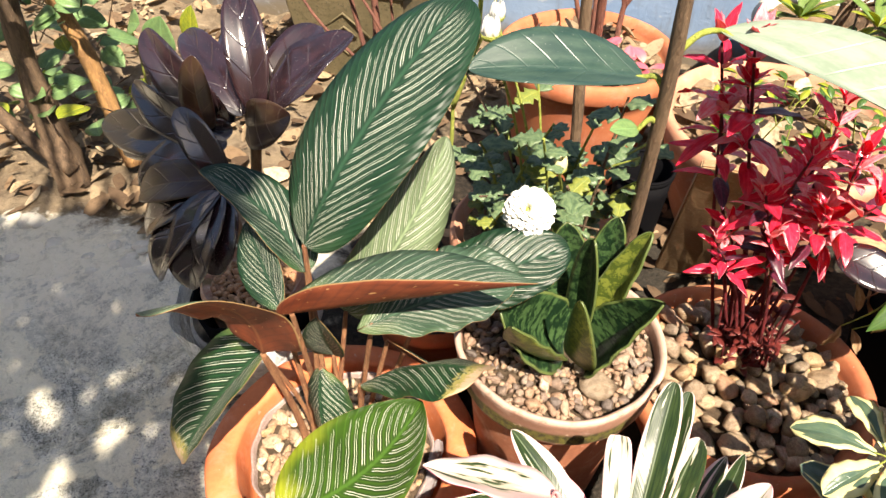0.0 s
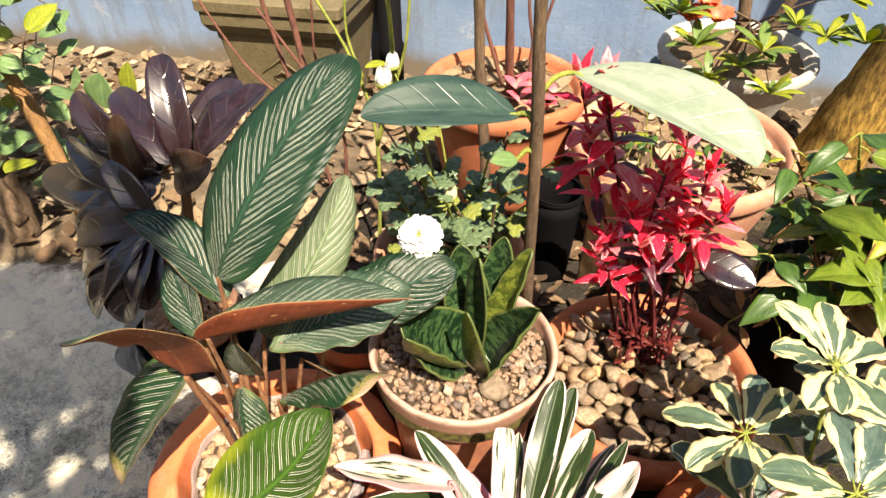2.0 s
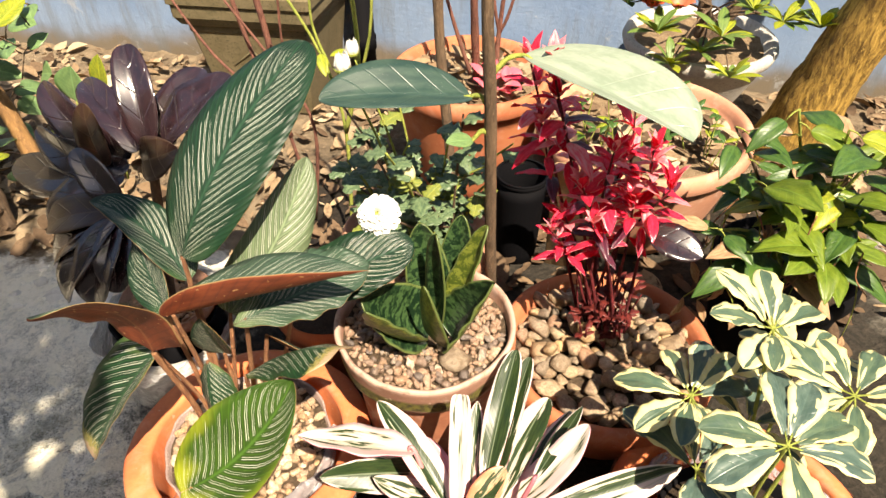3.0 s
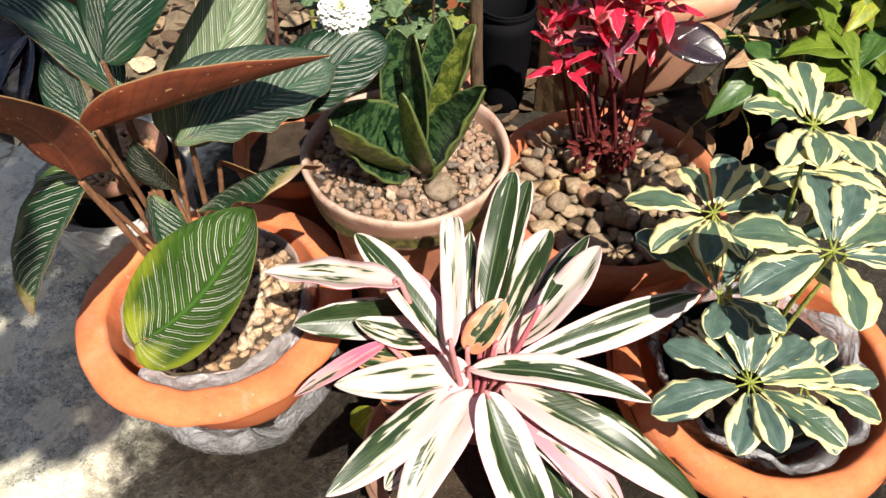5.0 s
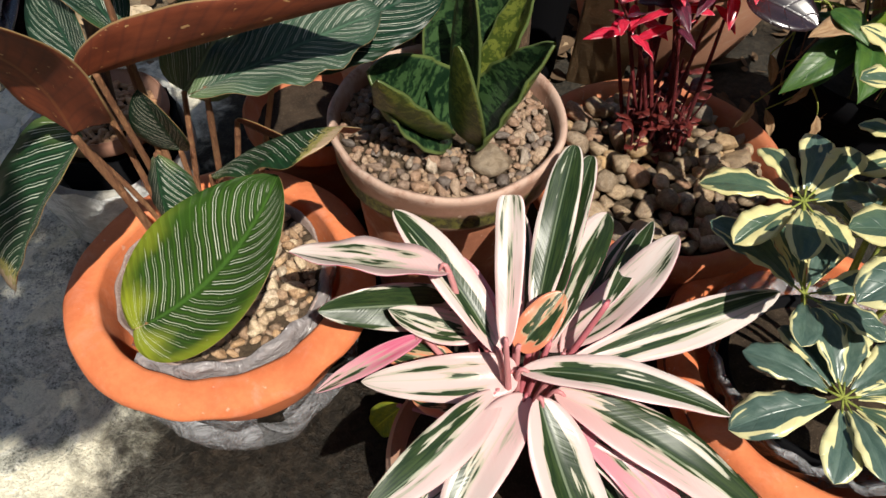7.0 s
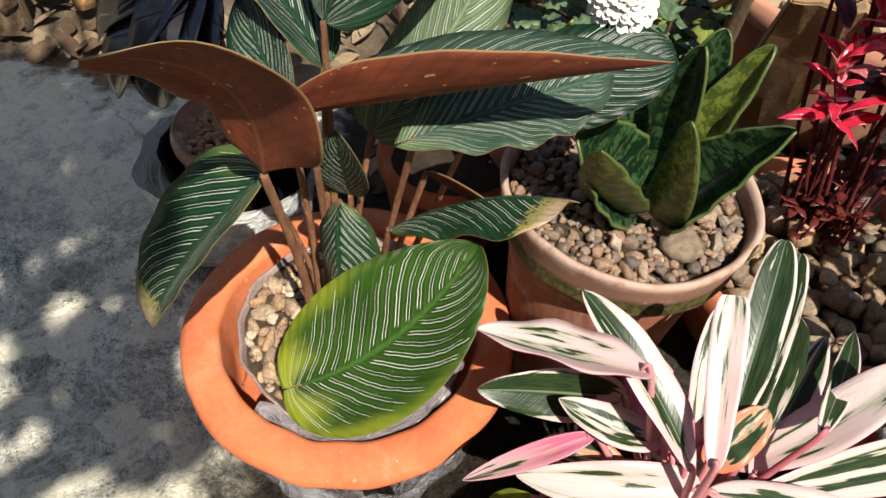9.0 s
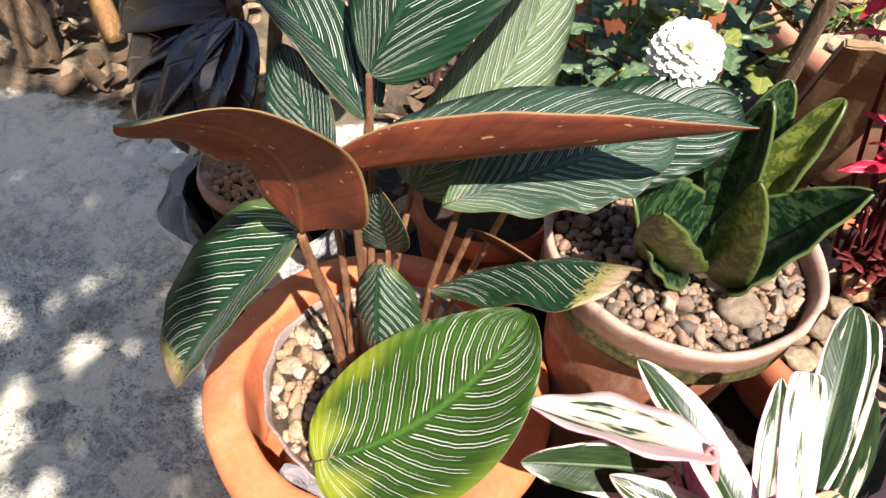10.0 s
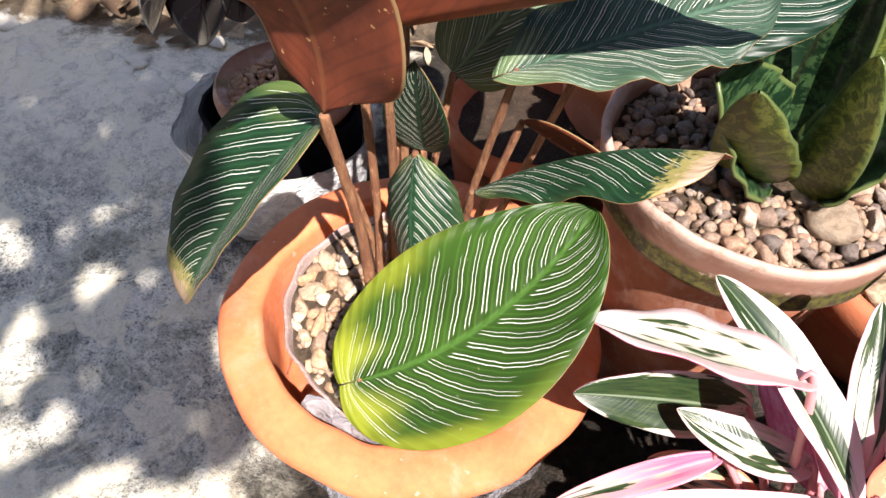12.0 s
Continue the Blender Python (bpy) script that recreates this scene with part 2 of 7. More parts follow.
CAL_TOP = calathea_top("calathea_leaf", (0.011, 0.040, 0.020), (0.06, 0.13, 0.06), 0.35, 22.0, 0.93, 0.80, 2.0, 0.36)
CAL_SMALL = calathea_top("calathea_small_leaf", (0.009, 0.036, 0.018), (0.08, 0.16, 0.06), 0.4, 11.0, 0.95, 0.92, 2.0, 0.52)
# pale copy of the leaf, with sunlight put into its green
CAL_LIT = calathea_top("calathea_lit_leaf", (0.150, 0.205, 0.115), (0.30, 0.36, 0.14), 0.5, 13.0, 0.95, 0.92, 2.0, 0.36)
# lighter copy of the leaf, with the sky's sheen mixed into its green
CAL_SHEEN = calathea_top("calathea_sheen_leaf", (0.050, 0.095, 0.060), (0.20, 0.28, 0.12), 0.5, 17.0, 0.97, 0.95, 2.0, 0.36)
CAL_LOW = calathea_top("calathea_low_leaf", (0.034, 0.084, 0.010), (0.34, 0.38, 0.03), 0.85, 15.0, 0.97, 0.92, 2.0, 0.40, 0.62)
CAL_DRY = calathea_top("calathea_dry_tipped_leaf", (0.012, 0.046, 0.018), (0.20, 0.26, 0.06), 0.4, 12.0, 0.95, 0.92, 0.93, 0.40)
CAL_UNDER = calathea_under()
STRO = [stromanthe_top("stromanthe_mostly_white", 0.035), stromanthe_top("stromanthe_half_green", 0.14),
        stromanthe_top("stromanthe_green", 0.27, 0.0, 0.1), stromanthe_top("stromanthe_one_side", 0.09, -0.26, 0.2),
        stromanthe_top("stromanthe_other_side", 0.09, 0.26, 0.2), stromanthe_top("stromanthe_green_centre", 0.12, 0.0, 0.14, 0.55)]
STRO_HEART = stromanthe_top("stromanthe_heart_leaf", 0.12, 0.0, 0.2, 0.0, (0.66, 0.27, 0.15), (0.70, 0.20, 0.11))
STRO_PINK = stromanthe_top("stromanthe_pink_leaf", 0.02, 0.0, 0.4, 0.0, (0.70, 0.46, 0.48), (0.58, 0.12, 0.22))
STRO_STALK = simple_leaf("stromanthe_stalk", (0.42, 0.10, 0.13), (0.60, 0.34, 0.32), 0.5, 0.1, (1.0, 0.5, 0.55), 0.1)
STRO_UNDER = simple_leaf("stromanthe_underside", (0.46, 0.07, 0.15), (0.62, 0.30, 0.36), 0.5, 0.25, (1.0, 0.5, 0.55), 0.2)
SCHEF = simple_leaf("schefflera_leaf", (0.050, 0.090, 0.075), (0.095, 0.145, 0.120), 0.30, 0.18, (0.9, 1.0, 0.5), 0.06, 7.0, (0.68, 0.63, 0.34), 0.76)
SCHEF_YELLOW = simple_leaf("schefflera_yellow_leaf", (0.055, 0.100, 0.070), (0.10, 0.150, 0.090), 0.30, 0.25, (1.0, 1.0, 0.5), 0.06, 7.0, (0.70, 0.64, 0.32), 0.42)
PURPLE = simple_leaf("cordyline_leaf", (0.011, 0.006, 0.008), (0.025, 0.010, 0.012), 0.22, 0.06, (1.0, 0.30, 0.30), 0.08, 4.0, None, 0.6, 1.0, 0.7)
BRONZE = simple_leaf("cordyline_old_leaf", (0.050, 0.030, 0.015), (0.036, 0.016, 0.014), 0.30, 0.15, (1.0, 0.6, 0.3), 0.3, 4.0)
# the pale pink margin is a painted gloss highlight
RED = simple_leaf("red_shoot_leaf", (0.88, 0.055, 0.125), (0.70, 0.026, 0.080), 0.18, 0.58, (1.0, 0.34, 0.36), 0.45, 6.0, (0.86, 0.50, 0.54), 1.06, 0.9)
# pink shoot leaves, paled further to stand in for glints
PINK_GLINT = simple_leaf("pink_glint_leaf", (0.84, 0.13, 0.20), (0.84, 0.50, 0.52), 0.34, 0.45, (1.0, 0.45, 0.4), 0.4, 6.0)
MAROON = simple_leaf("maroon_leaf", (0.11, 0.016, 0.036), (0.050, 0.014, 0.028), 0.30, 0.2, (1.0, 0.2, 0.25), 0.45, 6.0)
RUST = simple_leaf("rusty_red_leaf", (0.19, 0.030, 0.024), (0.085, 0.016, 0.015), 0.4, 0.3, (1.0, 0.3, 0.25), 0.3, 6.0)
SANS = banded_leaf("sansevieria_leaf", (0.005, 0.017, 0.007), (0.036, 0.075, 0.026))
SANS_OUT = banded_leaf("sansevieria_outer_side", (0.040, 0.060, 0.010), (0.125, 0.145, 0.026))
MUM = simple_leaf("mum_leaf", (0.060, 0.110, 0.055), (0.170, 0.240, 0.120), 0.42, 0.3, (0.9, 1.0, 0.4), 0.4)
MUM_YELLOW = simple_leaf("mum_yellow_leaf", (0.25, 0.27, 0.05), (0.17, 0.22, 0.05), 0.5, 0.35, (1.0, 1.0, 0.4), 0.4)
BIGLEAF = simple_leaf("broad_leaf", (0.020, 0.048, 0.040), (0.045, 0.082, 0.062), 0.34, 0.20, (0.9, 1.0, 0.55), 0.08, 6.0, None, 0.6, 0.5, 0.4)
# paler copy of the broad leaf, with sun glare put into its colour
BIGLIT = simple_leaf("broad_lit_leaf", (0.24, 0.305, 0.230), (0.35, 0.405, 0.330), 0.30, 0.34, (0.95, 1.0, 0.8), 0.08, 7.0)
GREEN = simple_leaf("green_leaf", (0.035, 0.095, 0.022), (0.090, 0.175, 0.034), 0.40, 0.40, (0.95, 1.0, 0.35), 0.5)
LIME = simple_leaf("lime_green_leaf", (0.115, 0.190, 0.020), (0.21, 0.29, 0.035), 0.38, 0.48, (1.0, 1.0, 0.3), 0.55)
AZALEA = simple_leaf("azalea_leaf", (0.105, 0.190, 0.045), (0.20, 0.29, 0.075), 0.36, 0.40, (0.95, 1.0, 0.4), 0.4)
YELLOWGREEN = simple_leaf("yellow_green_leaf", (0.42, 0.43, 0.04), (0.23, 0.31, 0.04), 0.42, 0.48, (1.0, 1.0, 0.3), 0.5)
ROUND = simple_leaf("round_leaf", (0.14, 0.25, 0.10), (0.21, 0.33, 0.13), 0.38, 0.4, (0.95, 1.0, 0.5), 0.5)
DRYLEAF = simple_leaf("dry_leaf", (0.26, 0.15, 0.08), (0.40, 0.27, 0.16), 0.8, 0.15, (1.0, 0.8, 0.5), 0.3, 8.0, None, 0.6, 0.2)


# ---- other materials ----
def terracotta(name, a, c, lime=0.0, moss=0.0, rough=0.8, scale=1.0, line=None):
    m, nt, b = shader(name, rough, 0.3)
    p = world_place(nt)
    big = noise_of(nt, p, 9.0 * scale, 5.0, 0.6)
    fine = noise_of(nt, p, 120.0, 4.0, 0.7)
    col = blend(nt, smooth(nt, calc(nt, 'ADD', big, calc(nt, 'MULTIPLY', calc(nt, 'SUBTRACT', fine, 0.5), 0.3)), 0.3, 0.7), a, c)
    if lime > 0:
        bloom = noise_of(nt, p, 16.0, 6.0, 0.7, 0.6)
        col = blend(nt, calc(nt, 'MULTIPLY', smooth(nt, bloom, 0.5, 0.72), lime), col, (0.62, 0.54, 0.47))
    if moss > 0:
        algae = noise_of(nt, p, 13.0, 6.0, 0.7, 0.4)
        col = blend(nt, calc(nt, 'MULTIPLY', smooth(nt, algae, 0.56, 0.66), moss), col, (0.10, 0.10, 0.02))
    if line is not None:      # algae that grew along the lower edge of the rim
        sep = nt.nodes.new("ShaderNodeSeparateXYZ")
        nt.links.new(p, sep.inputs[0])
        z = calc(nt, 'ADD', sep.outputs[2], calc(nt, 'MULTIPLY', calc(nt, 'SUBTRACT', big, 0.5), 0.022))
        lip = calc(nt, 'MULTIPLY', smooth(nt, z, line[1] - 0.006, line[1] + 0.008), smooth(nt, noise_of(nt, p, 24.0, 5.0, 0.7), 0.34, 0.52))
        col = blend(nt, calc(nt, 'MULTIPLY', lip, 0.55), col, (0.54, 0.40, 0.33))
        band = calc(nt, 'MULTIPLY', smooth(nt, z, line[0] - 0.010, line[0] - 0.002), calc(nt, 'SUBTRACT', 1.0, smooth(nt, z, line[0] + 0.012, line[0] + 0.022)))
        algae = calc(nt, 'MULTIPLY', band, smooth(nt, noise_of(nt, p, 9.0, 3.0), 0.28, 0.44))
        col = blend(nt, calc(nt, 'MULTIPLY', algae, 0.92), col, blend(nt, smooth(nt, fine, 0.4, 0.6), (0.020, 0.022, 0.007), (0.085, 0.085, 0.016)))
    spots = noise_of(nt, p, 70.0, 3.0, 0.6)
    col = blend(nt, calc(nt, 'MULTIPLY', smooth(nt, spots, 0.68, 0.74), 0.35), col, (0.62, 0.48, 0.38))
    nt.links.new(col, b.inputs["Base Color"])
    relief(nt, calc(nt, 'ADD', calc(nt, 'MULTIPLY', fine, 0.35), big), b, 0.35, 0.004)
    return m


def speckled(name, cols, scale, rough=0.85, bump=0.5, dist=0.01, spec=0.3):
    """Three tones laid over one another by noise at two scales."""
    m, nt, b = shader(name, rough, spec)
    p = world_place(nt)
    big = noise_of(nt, p, scale, 5.0, 0.62, 0.2)
    fine = noise_of(nt, p, scale * 11.0, 5.0, 0.7)
    col = blend(nt, smooth(nt, big, 0.34, 0.66), cols[0], cols[1])
    col = blend(nt, smooth(nt, fine, 0.52, 0.68), col, cols[2])
    nt.links.new(col, b.inputs["Base Color"])
    relief(nt, calc(nt, 'ADD', calc(nt, 'MULTIPLY', fine, 0.4), big), b, bump, dist)
    return m


def pebble_material(name, cols):
    m, nt, b = shader(name, 0.48, 0.45)
    ob = nt.nodes.new("ShaderNodeTexCoord").outputs["Object"]
    ramp = nt.nodes.new("ShaderNodeValToRGB")
    nt.links.new(chance(nt), ramp.inputs[0])
    ramp.color_ramp.interpolation = 'LINEAR'
    e = ramp.color_ramp.elements
    e[0].color, e[1].color = rgba(cols[0]), rgba(cols[-1])
    for i, c in enumerate(cols[1:-1]):
        e.new((i + 1) / (len(cols) - 1)).color = rgba(c)
    n = noise_of(nt, ob, 3.0, 5.0, 0.65, 0.8)
    f = noise_of(nt, ob, 26.0, 4.0, 0.7)
    col = blend(nt, smooth(nt, n, 0.38, 0.62), ramp.outputs[0], blend(nt, 1.0, ramp.outputs[0], (0.60, 0.56, 0.53), 'MULTIPLY'))
    col = blend(nt, calc(nt, 'MULTIPLY', smooth(nt, f, 0.6, 0.72), 0.4), col, (0.55, 0.50, 0.42))
    nt.links.new(col, b.inputs["Base Color"])
    relief(nt, calc(nt, 'ADD', n, calc(nt, 'MULTIPLY', f, 0.4)), b, 0.35, 0.035)
    return m


def ground_material():
    m, nt, b = shader("concrete_and_soil", 0.9, 0.25)
    p = world_place(nt)
    sep = nt.nodes.new("ShaderNodeSeparateXYZ")
    nt.links.new(p, sep.inputs[0])
    big = noise_of(nt, p, 2.6, 6.0, 0.62, 0.3)
    mid = noise_of(nt, p, 11.0, 6.0, 0.68, 0.3)
    fine = noise_of(nt, p, 75.0, 5.0, 0.75)
    grit = noise_of(nt, p, 240.0, 3.0, 0.7)
    rough = noise_of(nt, p, 16.0, 10.0, 0.80, 0.2)
    col = blend(nt, smooth(nt, rough, 0.45, 0.55), (0.60, 0.565, 0.45), (0.98, 0.93, 0.77))
    col = blend(nt, calc(nt, 'MULTIPLY', smooth(nt, big, 0.50, 0.58), 0.50), col, (0.46, 0.46, 0.41))
    col = blend(nt, calc(nt, 'MULTIPLY', smooth(nt, mid, 0.50, 0.62), 0.5), col, (0.40, 0.405, 0.39))
    col = blend(nt, calc(nt, 'MULTIPLY', smooth(nt, calc(nt, 'ADD', grit, calc(nt, 'MULTIPLY', calc(nt, 'SUBTRACT', mid, 0.5), 0.5)), 0.55, 0.60), 0.75), col, (0.10, 0.10, 0.095))
    col = blend(nt, calc(nt, 'MULTIPLY', smooth(nt, fine, 0.53, 0.58), 0.75), col, (0.84, 0.81, 0.72))
    chips = noise_of(nt, p, 130.0, 5.0, 0.85)
    col = blend(nt, calc(nt, 'MULTIPLY', smooth(nt, chips, 0.50, 0.56), 0.55), col, blend(nt, 1.0, col, (0.60, 0.60, 0.60), 'MULTIPLY'))
    stain = noise_of(nt, p, 7.0, 8.0, 0.72, 0.8)
    col = blend(nt, calc(nt, 'MULTIPLY', smooth(nt, stain, 0.50, 0.56), 0.70), col, blend(nt, 1.0, col, (0.58, 0.585, 0.57), 'MULTIPLY'))
    col = blend(nt, calc(nt, 'MULTIPLY', calc(nt, 'SUBTRACT', 1.0, smooth(nt, stain, 0.34, 0.44)), 0.55), col, (0.90, 0.86, 0.74))
    patch = noise_of(nt, p, 4.3, 9.0, 0.66, 1.2)
    col = blend(nt, calc(nt, 'MULTIPLY', smooth(nt, patch, 0.50, 0.55), 0.7), col, (0.94, 0.86, 0.66))
    pits = noise_of(nt, p, 42.0, 6.0, 0.75, 0.6)
    col = blend(nt, calc(nt, 'MULTIPLY', smooth(nt, pits, 0.54, 0.60), 0.5), col, blend(nt, 1.0, col, (0.55, 0.535, 0.51), 'MULTIPLY'))
    col = blend(nt, calc(nt, 'MULTIPLY', calc(nt, 'SUBTRACT', 1.0, smooth(nt, pits, 0.38, 0.45)), 0.5), col, (0.88, 0.81, 0.66))
    # cement dust on the broken strip beside the bed
    edge = calc(nt, 'ADD', calc(nt, 'ADD', sep.outputs[1], calc(nt, 'MULTIPLY', calc(nt, 'ADD', sep.outputs[0], 0.9), -0.28)), calc(nt, 'MULTIPLY', calc(nt, 'SUBTRACT', mid, 0.5), 0.35))
    dust = calc(nt, 'MULTIPLY', smooth(nt, edge, 0.48, 0.70), smooth(nt, big, 0.25, 0.45))
    col = blend(nt, calc(nt, 'MULTIPLY', dust, calc(nt, 'MULTIPLY_ADD', smooth(nt, pits, 0.40, 0.58), -0.55, 0.95)), col, (0.86, 0.79, 0.65))
    soil = blend(nt, smooth(nt, mid, 0.36, 0.66), (0.12, 0.088, 0.058), (0.23, 0.175, 0.115))
    soil = blend(nt, calc(nt, 'MULTIPLY', smooth(nt, fine, 0.52, 0.66), 0.6), soil, (0.27, 0.20, 0.13))
    bed = smooth(nt, calc(nt, 'ADD', edge, calc(nt, 'MULTIPLY', calc(nt, 'SUBTRACT', fine, 0.5), 0.08)), 0.96, 1.03)
    col = blend(nt, bed, col, soil)
    # wet earth spilled among the pots, with the shade there painted into its black
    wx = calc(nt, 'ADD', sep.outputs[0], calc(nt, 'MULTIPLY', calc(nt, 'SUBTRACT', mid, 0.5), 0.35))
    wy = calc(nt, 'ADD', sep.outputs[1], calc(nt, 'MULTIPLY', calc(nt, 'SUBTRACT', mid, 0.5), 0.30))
    earth_shade = calc(nt, 'MULTIPLY', smooth(nt, wx, -0.36, -0.14), calc(nt, 'MULTIPLY', smooth(nt, wy, 0.17, 0.27), calc(nt, 'SUBTRACT', 1.0, smooth(nt, wy, 1.55, 1.75))))
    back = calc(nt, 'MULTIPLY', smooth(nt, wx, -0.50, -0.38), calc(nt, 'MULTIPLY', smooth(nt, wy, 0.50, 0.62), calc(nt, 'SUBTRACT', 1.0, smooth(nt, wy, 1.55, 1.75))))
    earth_shade = calc(nt, 'MULTIPLY', calc(nt, 'MAXIMUM', earth_shade, back), calc(nt, 'SUBTRACT', 1.0, smooth(nt, wx, 1.1, 1.4)))
    # damp concrete at the front, with the pots' shadows painted into its darkness
    damp_shade = calc(nt, 'MULTIPLY', calc(nt, 'MULTIPLY', smooth(nt, wx, -0.34, -0.20), smooth(nt, wy, -0.08, 0.06)), calc(nt, 'SUBTRACT', 1.0, smooth(nt, wy, 0.5, 0.7)))
    damp_shade = calc(nt, 'MULTIPLY', damp_shade, calc(nt, 'SUBTRACT', 1.0, smooth(nt, wx, 1.1, 1.4)))
    col = blend(nt, calc(nt, 'MULTIPLY', damp_shade, 0.97), col, blend(nt, smooth(nt, rough, 0.44, 0.70), (0.018, 0.016, 0.014), (0.12, 0.108, 0.096)))
    put(nt, calc(nt, 'MULTIPLY_ADD', damp_shade, -0.42, 0.9), b.inputs["Roughness"])
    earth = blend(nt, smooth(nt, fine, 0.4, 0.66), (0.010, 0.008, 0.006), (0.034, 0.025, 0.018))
    col = blend(nt, calc(nt, 'MULTIPLY', earth_shade, 0.98), col, earth)
    nt.links.new(col, b.inputs["Base Color"])
    h = calc(nt, 'ADD', calc(nt, 'MULTIPLY', mid, 0.8), calc(nt, 'ADD', calc(nt, 'MULTIPLY', fine, 0.35), calc(nt, 'MULTIPLY', grit, 0.12)))
    relief(nt, h, b, 1.0, 0.03)
    return m


def wall_material():
    m, nt, b = shader("blue_painted_plaster", 0.75, 0.3)
    p = world_place(nt)
    sep = nt.nodes.new("ShaderNodeSeparateXYZ")
    nt.links.new(p, sep.inputs[0])
    big = noise_of(nt, p, 3.0, 5.0, 0.6)
    fine = noise_of(nt, p, 60.0, 5.0, 0.7)
    col = blend(nt, smooth(nt, big, 0.3, 0.7), (0.125, 0.195, 0.320), (0.180, 0.255, 0.375))
    low = calc(nt, 'ADD', sep.outputs[2], calc(nt, 'MULTIPLY', calc(nt, 'SUBTRACT', big, 0.5), 0.22))
    col = blend(nt, calc(nt, 'SUBTRACT', 1.0, smooth(nt, low, 0.02, 0.14)), col, (0.14, 0.115, 0.085))
    peel = noise_of(nt, p, 7.0, 6.0, 0.7, 0.5)
    col = blend(nt, calc(nt, 'MULTIPLY', smooth(nt, peel, 0.60, 0.66), 0.5), col, (0.36, 0.38, 0.40))
    streak = nt.nodes.new("ShaderNodeMapping")
    streak.inputs["Scale"].default_value = (9.0, 9.0, 1.1)
    nt.links.new(p, streak.inputs[0])
    runs = noise_of(nt, streak.outputs[0], 1.0, 6.0, 0.7, 0.4)
    col = blend(nt, calc(nt, 'MULTIPLY', smooth(nt, runs, 0.50, 0.64), 0.45), col, (0.115, 0.125, 0.130))
    nt.links.new(col, b.inputs["Base Color"])
    relief(nt, calc(nt, 'ADD', fine, peel), b, 0.4, 0.006)
    return m


def plastic_film(name, tint, alpha=0.45):
    """Thin crumpled polythene: mostly clear, whitish where it creases."""
    m, nt, b = shader(name, 0.18, 0.5)
    p = world_place(nt)
    n = noise_of(nt, p, 26.0, 5.0, 0.6, 1.2)
    b.inputs["Base Color"].default_value = rgba(tint)
    nt.links.new(calc(nt, 'MULTIPLY_ADD', smooth(nt, n, 0.4, 0.75), 0.55, alpha), b.inputs["Alpha"])
    relief(nt, n, b, 0.9, 0.02)
    return m


def bark(name, a, c, scale=1.0):
    m, nt, b = shader(name, 0.85, 0.25)
    p = world_place(nt)
    mp = nt.nodes.new("ShaderNodeMapping")
    mp.inputs["Scale"].default_value = (60 * scale, 60 * scale, 14 * scale)
    nt.links.new(p, mp.inputs[0])
    n = noise_of(nt, mp.outputs[0], 1.0, 6.0, 0.7, 0.4)
    f = noise_of(nt, mp.outputs[0], 4.0, 4.0, 0.7)
    col = blend(nt, smooth(nt, n, 0.36, 0.64), a, c)
    col = blend(nt, calc(nt, 'MULTIPLY', smooth(nt, f, 0.56, 0.7), 0.5), col, tuple(min(1, x * 2.2) for x in a))
    nt.links.new(col, b.inputs["Base Color"])
    relief(nt, calc(nt, 'ADD', n, calc(nt, 'MULTIPLY', f, 0.4)), b, 0.8, 0.012)
    return m


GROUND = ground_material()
WALL = wall_material()
PLASTER = speckled("cement_plaster", ((0.30, 0.265, 0.215), (0.38, 0.335, 0.275), (0.24, 0.21, 0.17)), 3.0, 0.9, 0.4, 0.01)
CLAY = terracotta("orange_terracotta", (0.63, 0.192, 0.076), (0.47, 0.120, 0.047), 0.14)
CLAY_OLD = terracotta("weathered_terracotta", (0.38, 0.215, 0.150), (0.29, 0.145, 0.100), 0.65, 0.6)
CLAY_STONE = terracotta("dusty_terracotta", (0.44, 0.155, 0.070), (0.36, 0.105, 0.050), 0.12)
CLAY_BODY = terracotta("red_brown_terracotta", (0.36, 0.145, 0.080), (0.23, 0.085, 0.048), 0.30)
CLAY_RIM = terracotta("limed_rim_terracotta", (0.34, 0.190, 0.135), (0.22, 0.115, 0.080), 0.35, 0.0, 0.70, 1.0, (0.350, 0.388))
CLAY_DARK = terracotta("cut_clay", (0.16, 0.050, 0.025), (0.10, 0.032, 0.018))
CLAY_PALE = terracotta("pale_pink_terracotta", (0.50, 0.25, 0.16), (0.42, 0.19, 0.12), 0.3)
GREYPOT = speckled("grey_cement_pot", ((0.36, 0.34, 0.31), (0.48, 0.455, 0.41), (0.24, 0.225, 0.20)), 14.0)
TANPOT = speckled("tan_clay_pot", ((0.30, 0.19, 0.10), (0.24, 0.15, 0.08), (0.36, 0.25, 0.15)), 12.0)
PLANTER = speckled("brown_cement_planter", ((0.105, 0.085, 0.045), (0.145, 0.115, 0.065), (0.06, 0.055, 0.03)), 10.0)
SOIL = speckled("potting_soil", ((0.030, 0.021, 0.015), (0.052, 0.036, 0.025), (0.095, 0.068, 0.045)), 34.0, 0.95, 0.9, 0.012, 0.15)
GRAVEL = speckled("coarse_grit", ((0.085, 0.060, 0.040), (0.15, 0.105, 0.07), (0.045, 0.033, 0.024)), 60.0, 0.95, 0.9, 0.02, 0.15)
LITTERSOIL = speckled("soil_with_litter", ((0.14, 0.095, 0.055), (0.22, 0.155, 0.095), (0.34, 0.26, 0.17)), 30.0, 0.95, 0.9, 0.012, 0.15)
BLACKPLASTIC, _nt, _b = shader("black_plastic", 0.75, 0.05)
_b.inputs["Base Color"].default_value = (0.004, 0.004, 0.005, 1)
GREYPLASTIC = speckled("grey_plastic_sleeve", ((0.24, 0.17, 0.15), (0.32, 0.24, 0.215), (0.44, 0.36, 0.33)), 20.0, 0.35, 0.5, 0.006, 0.5)
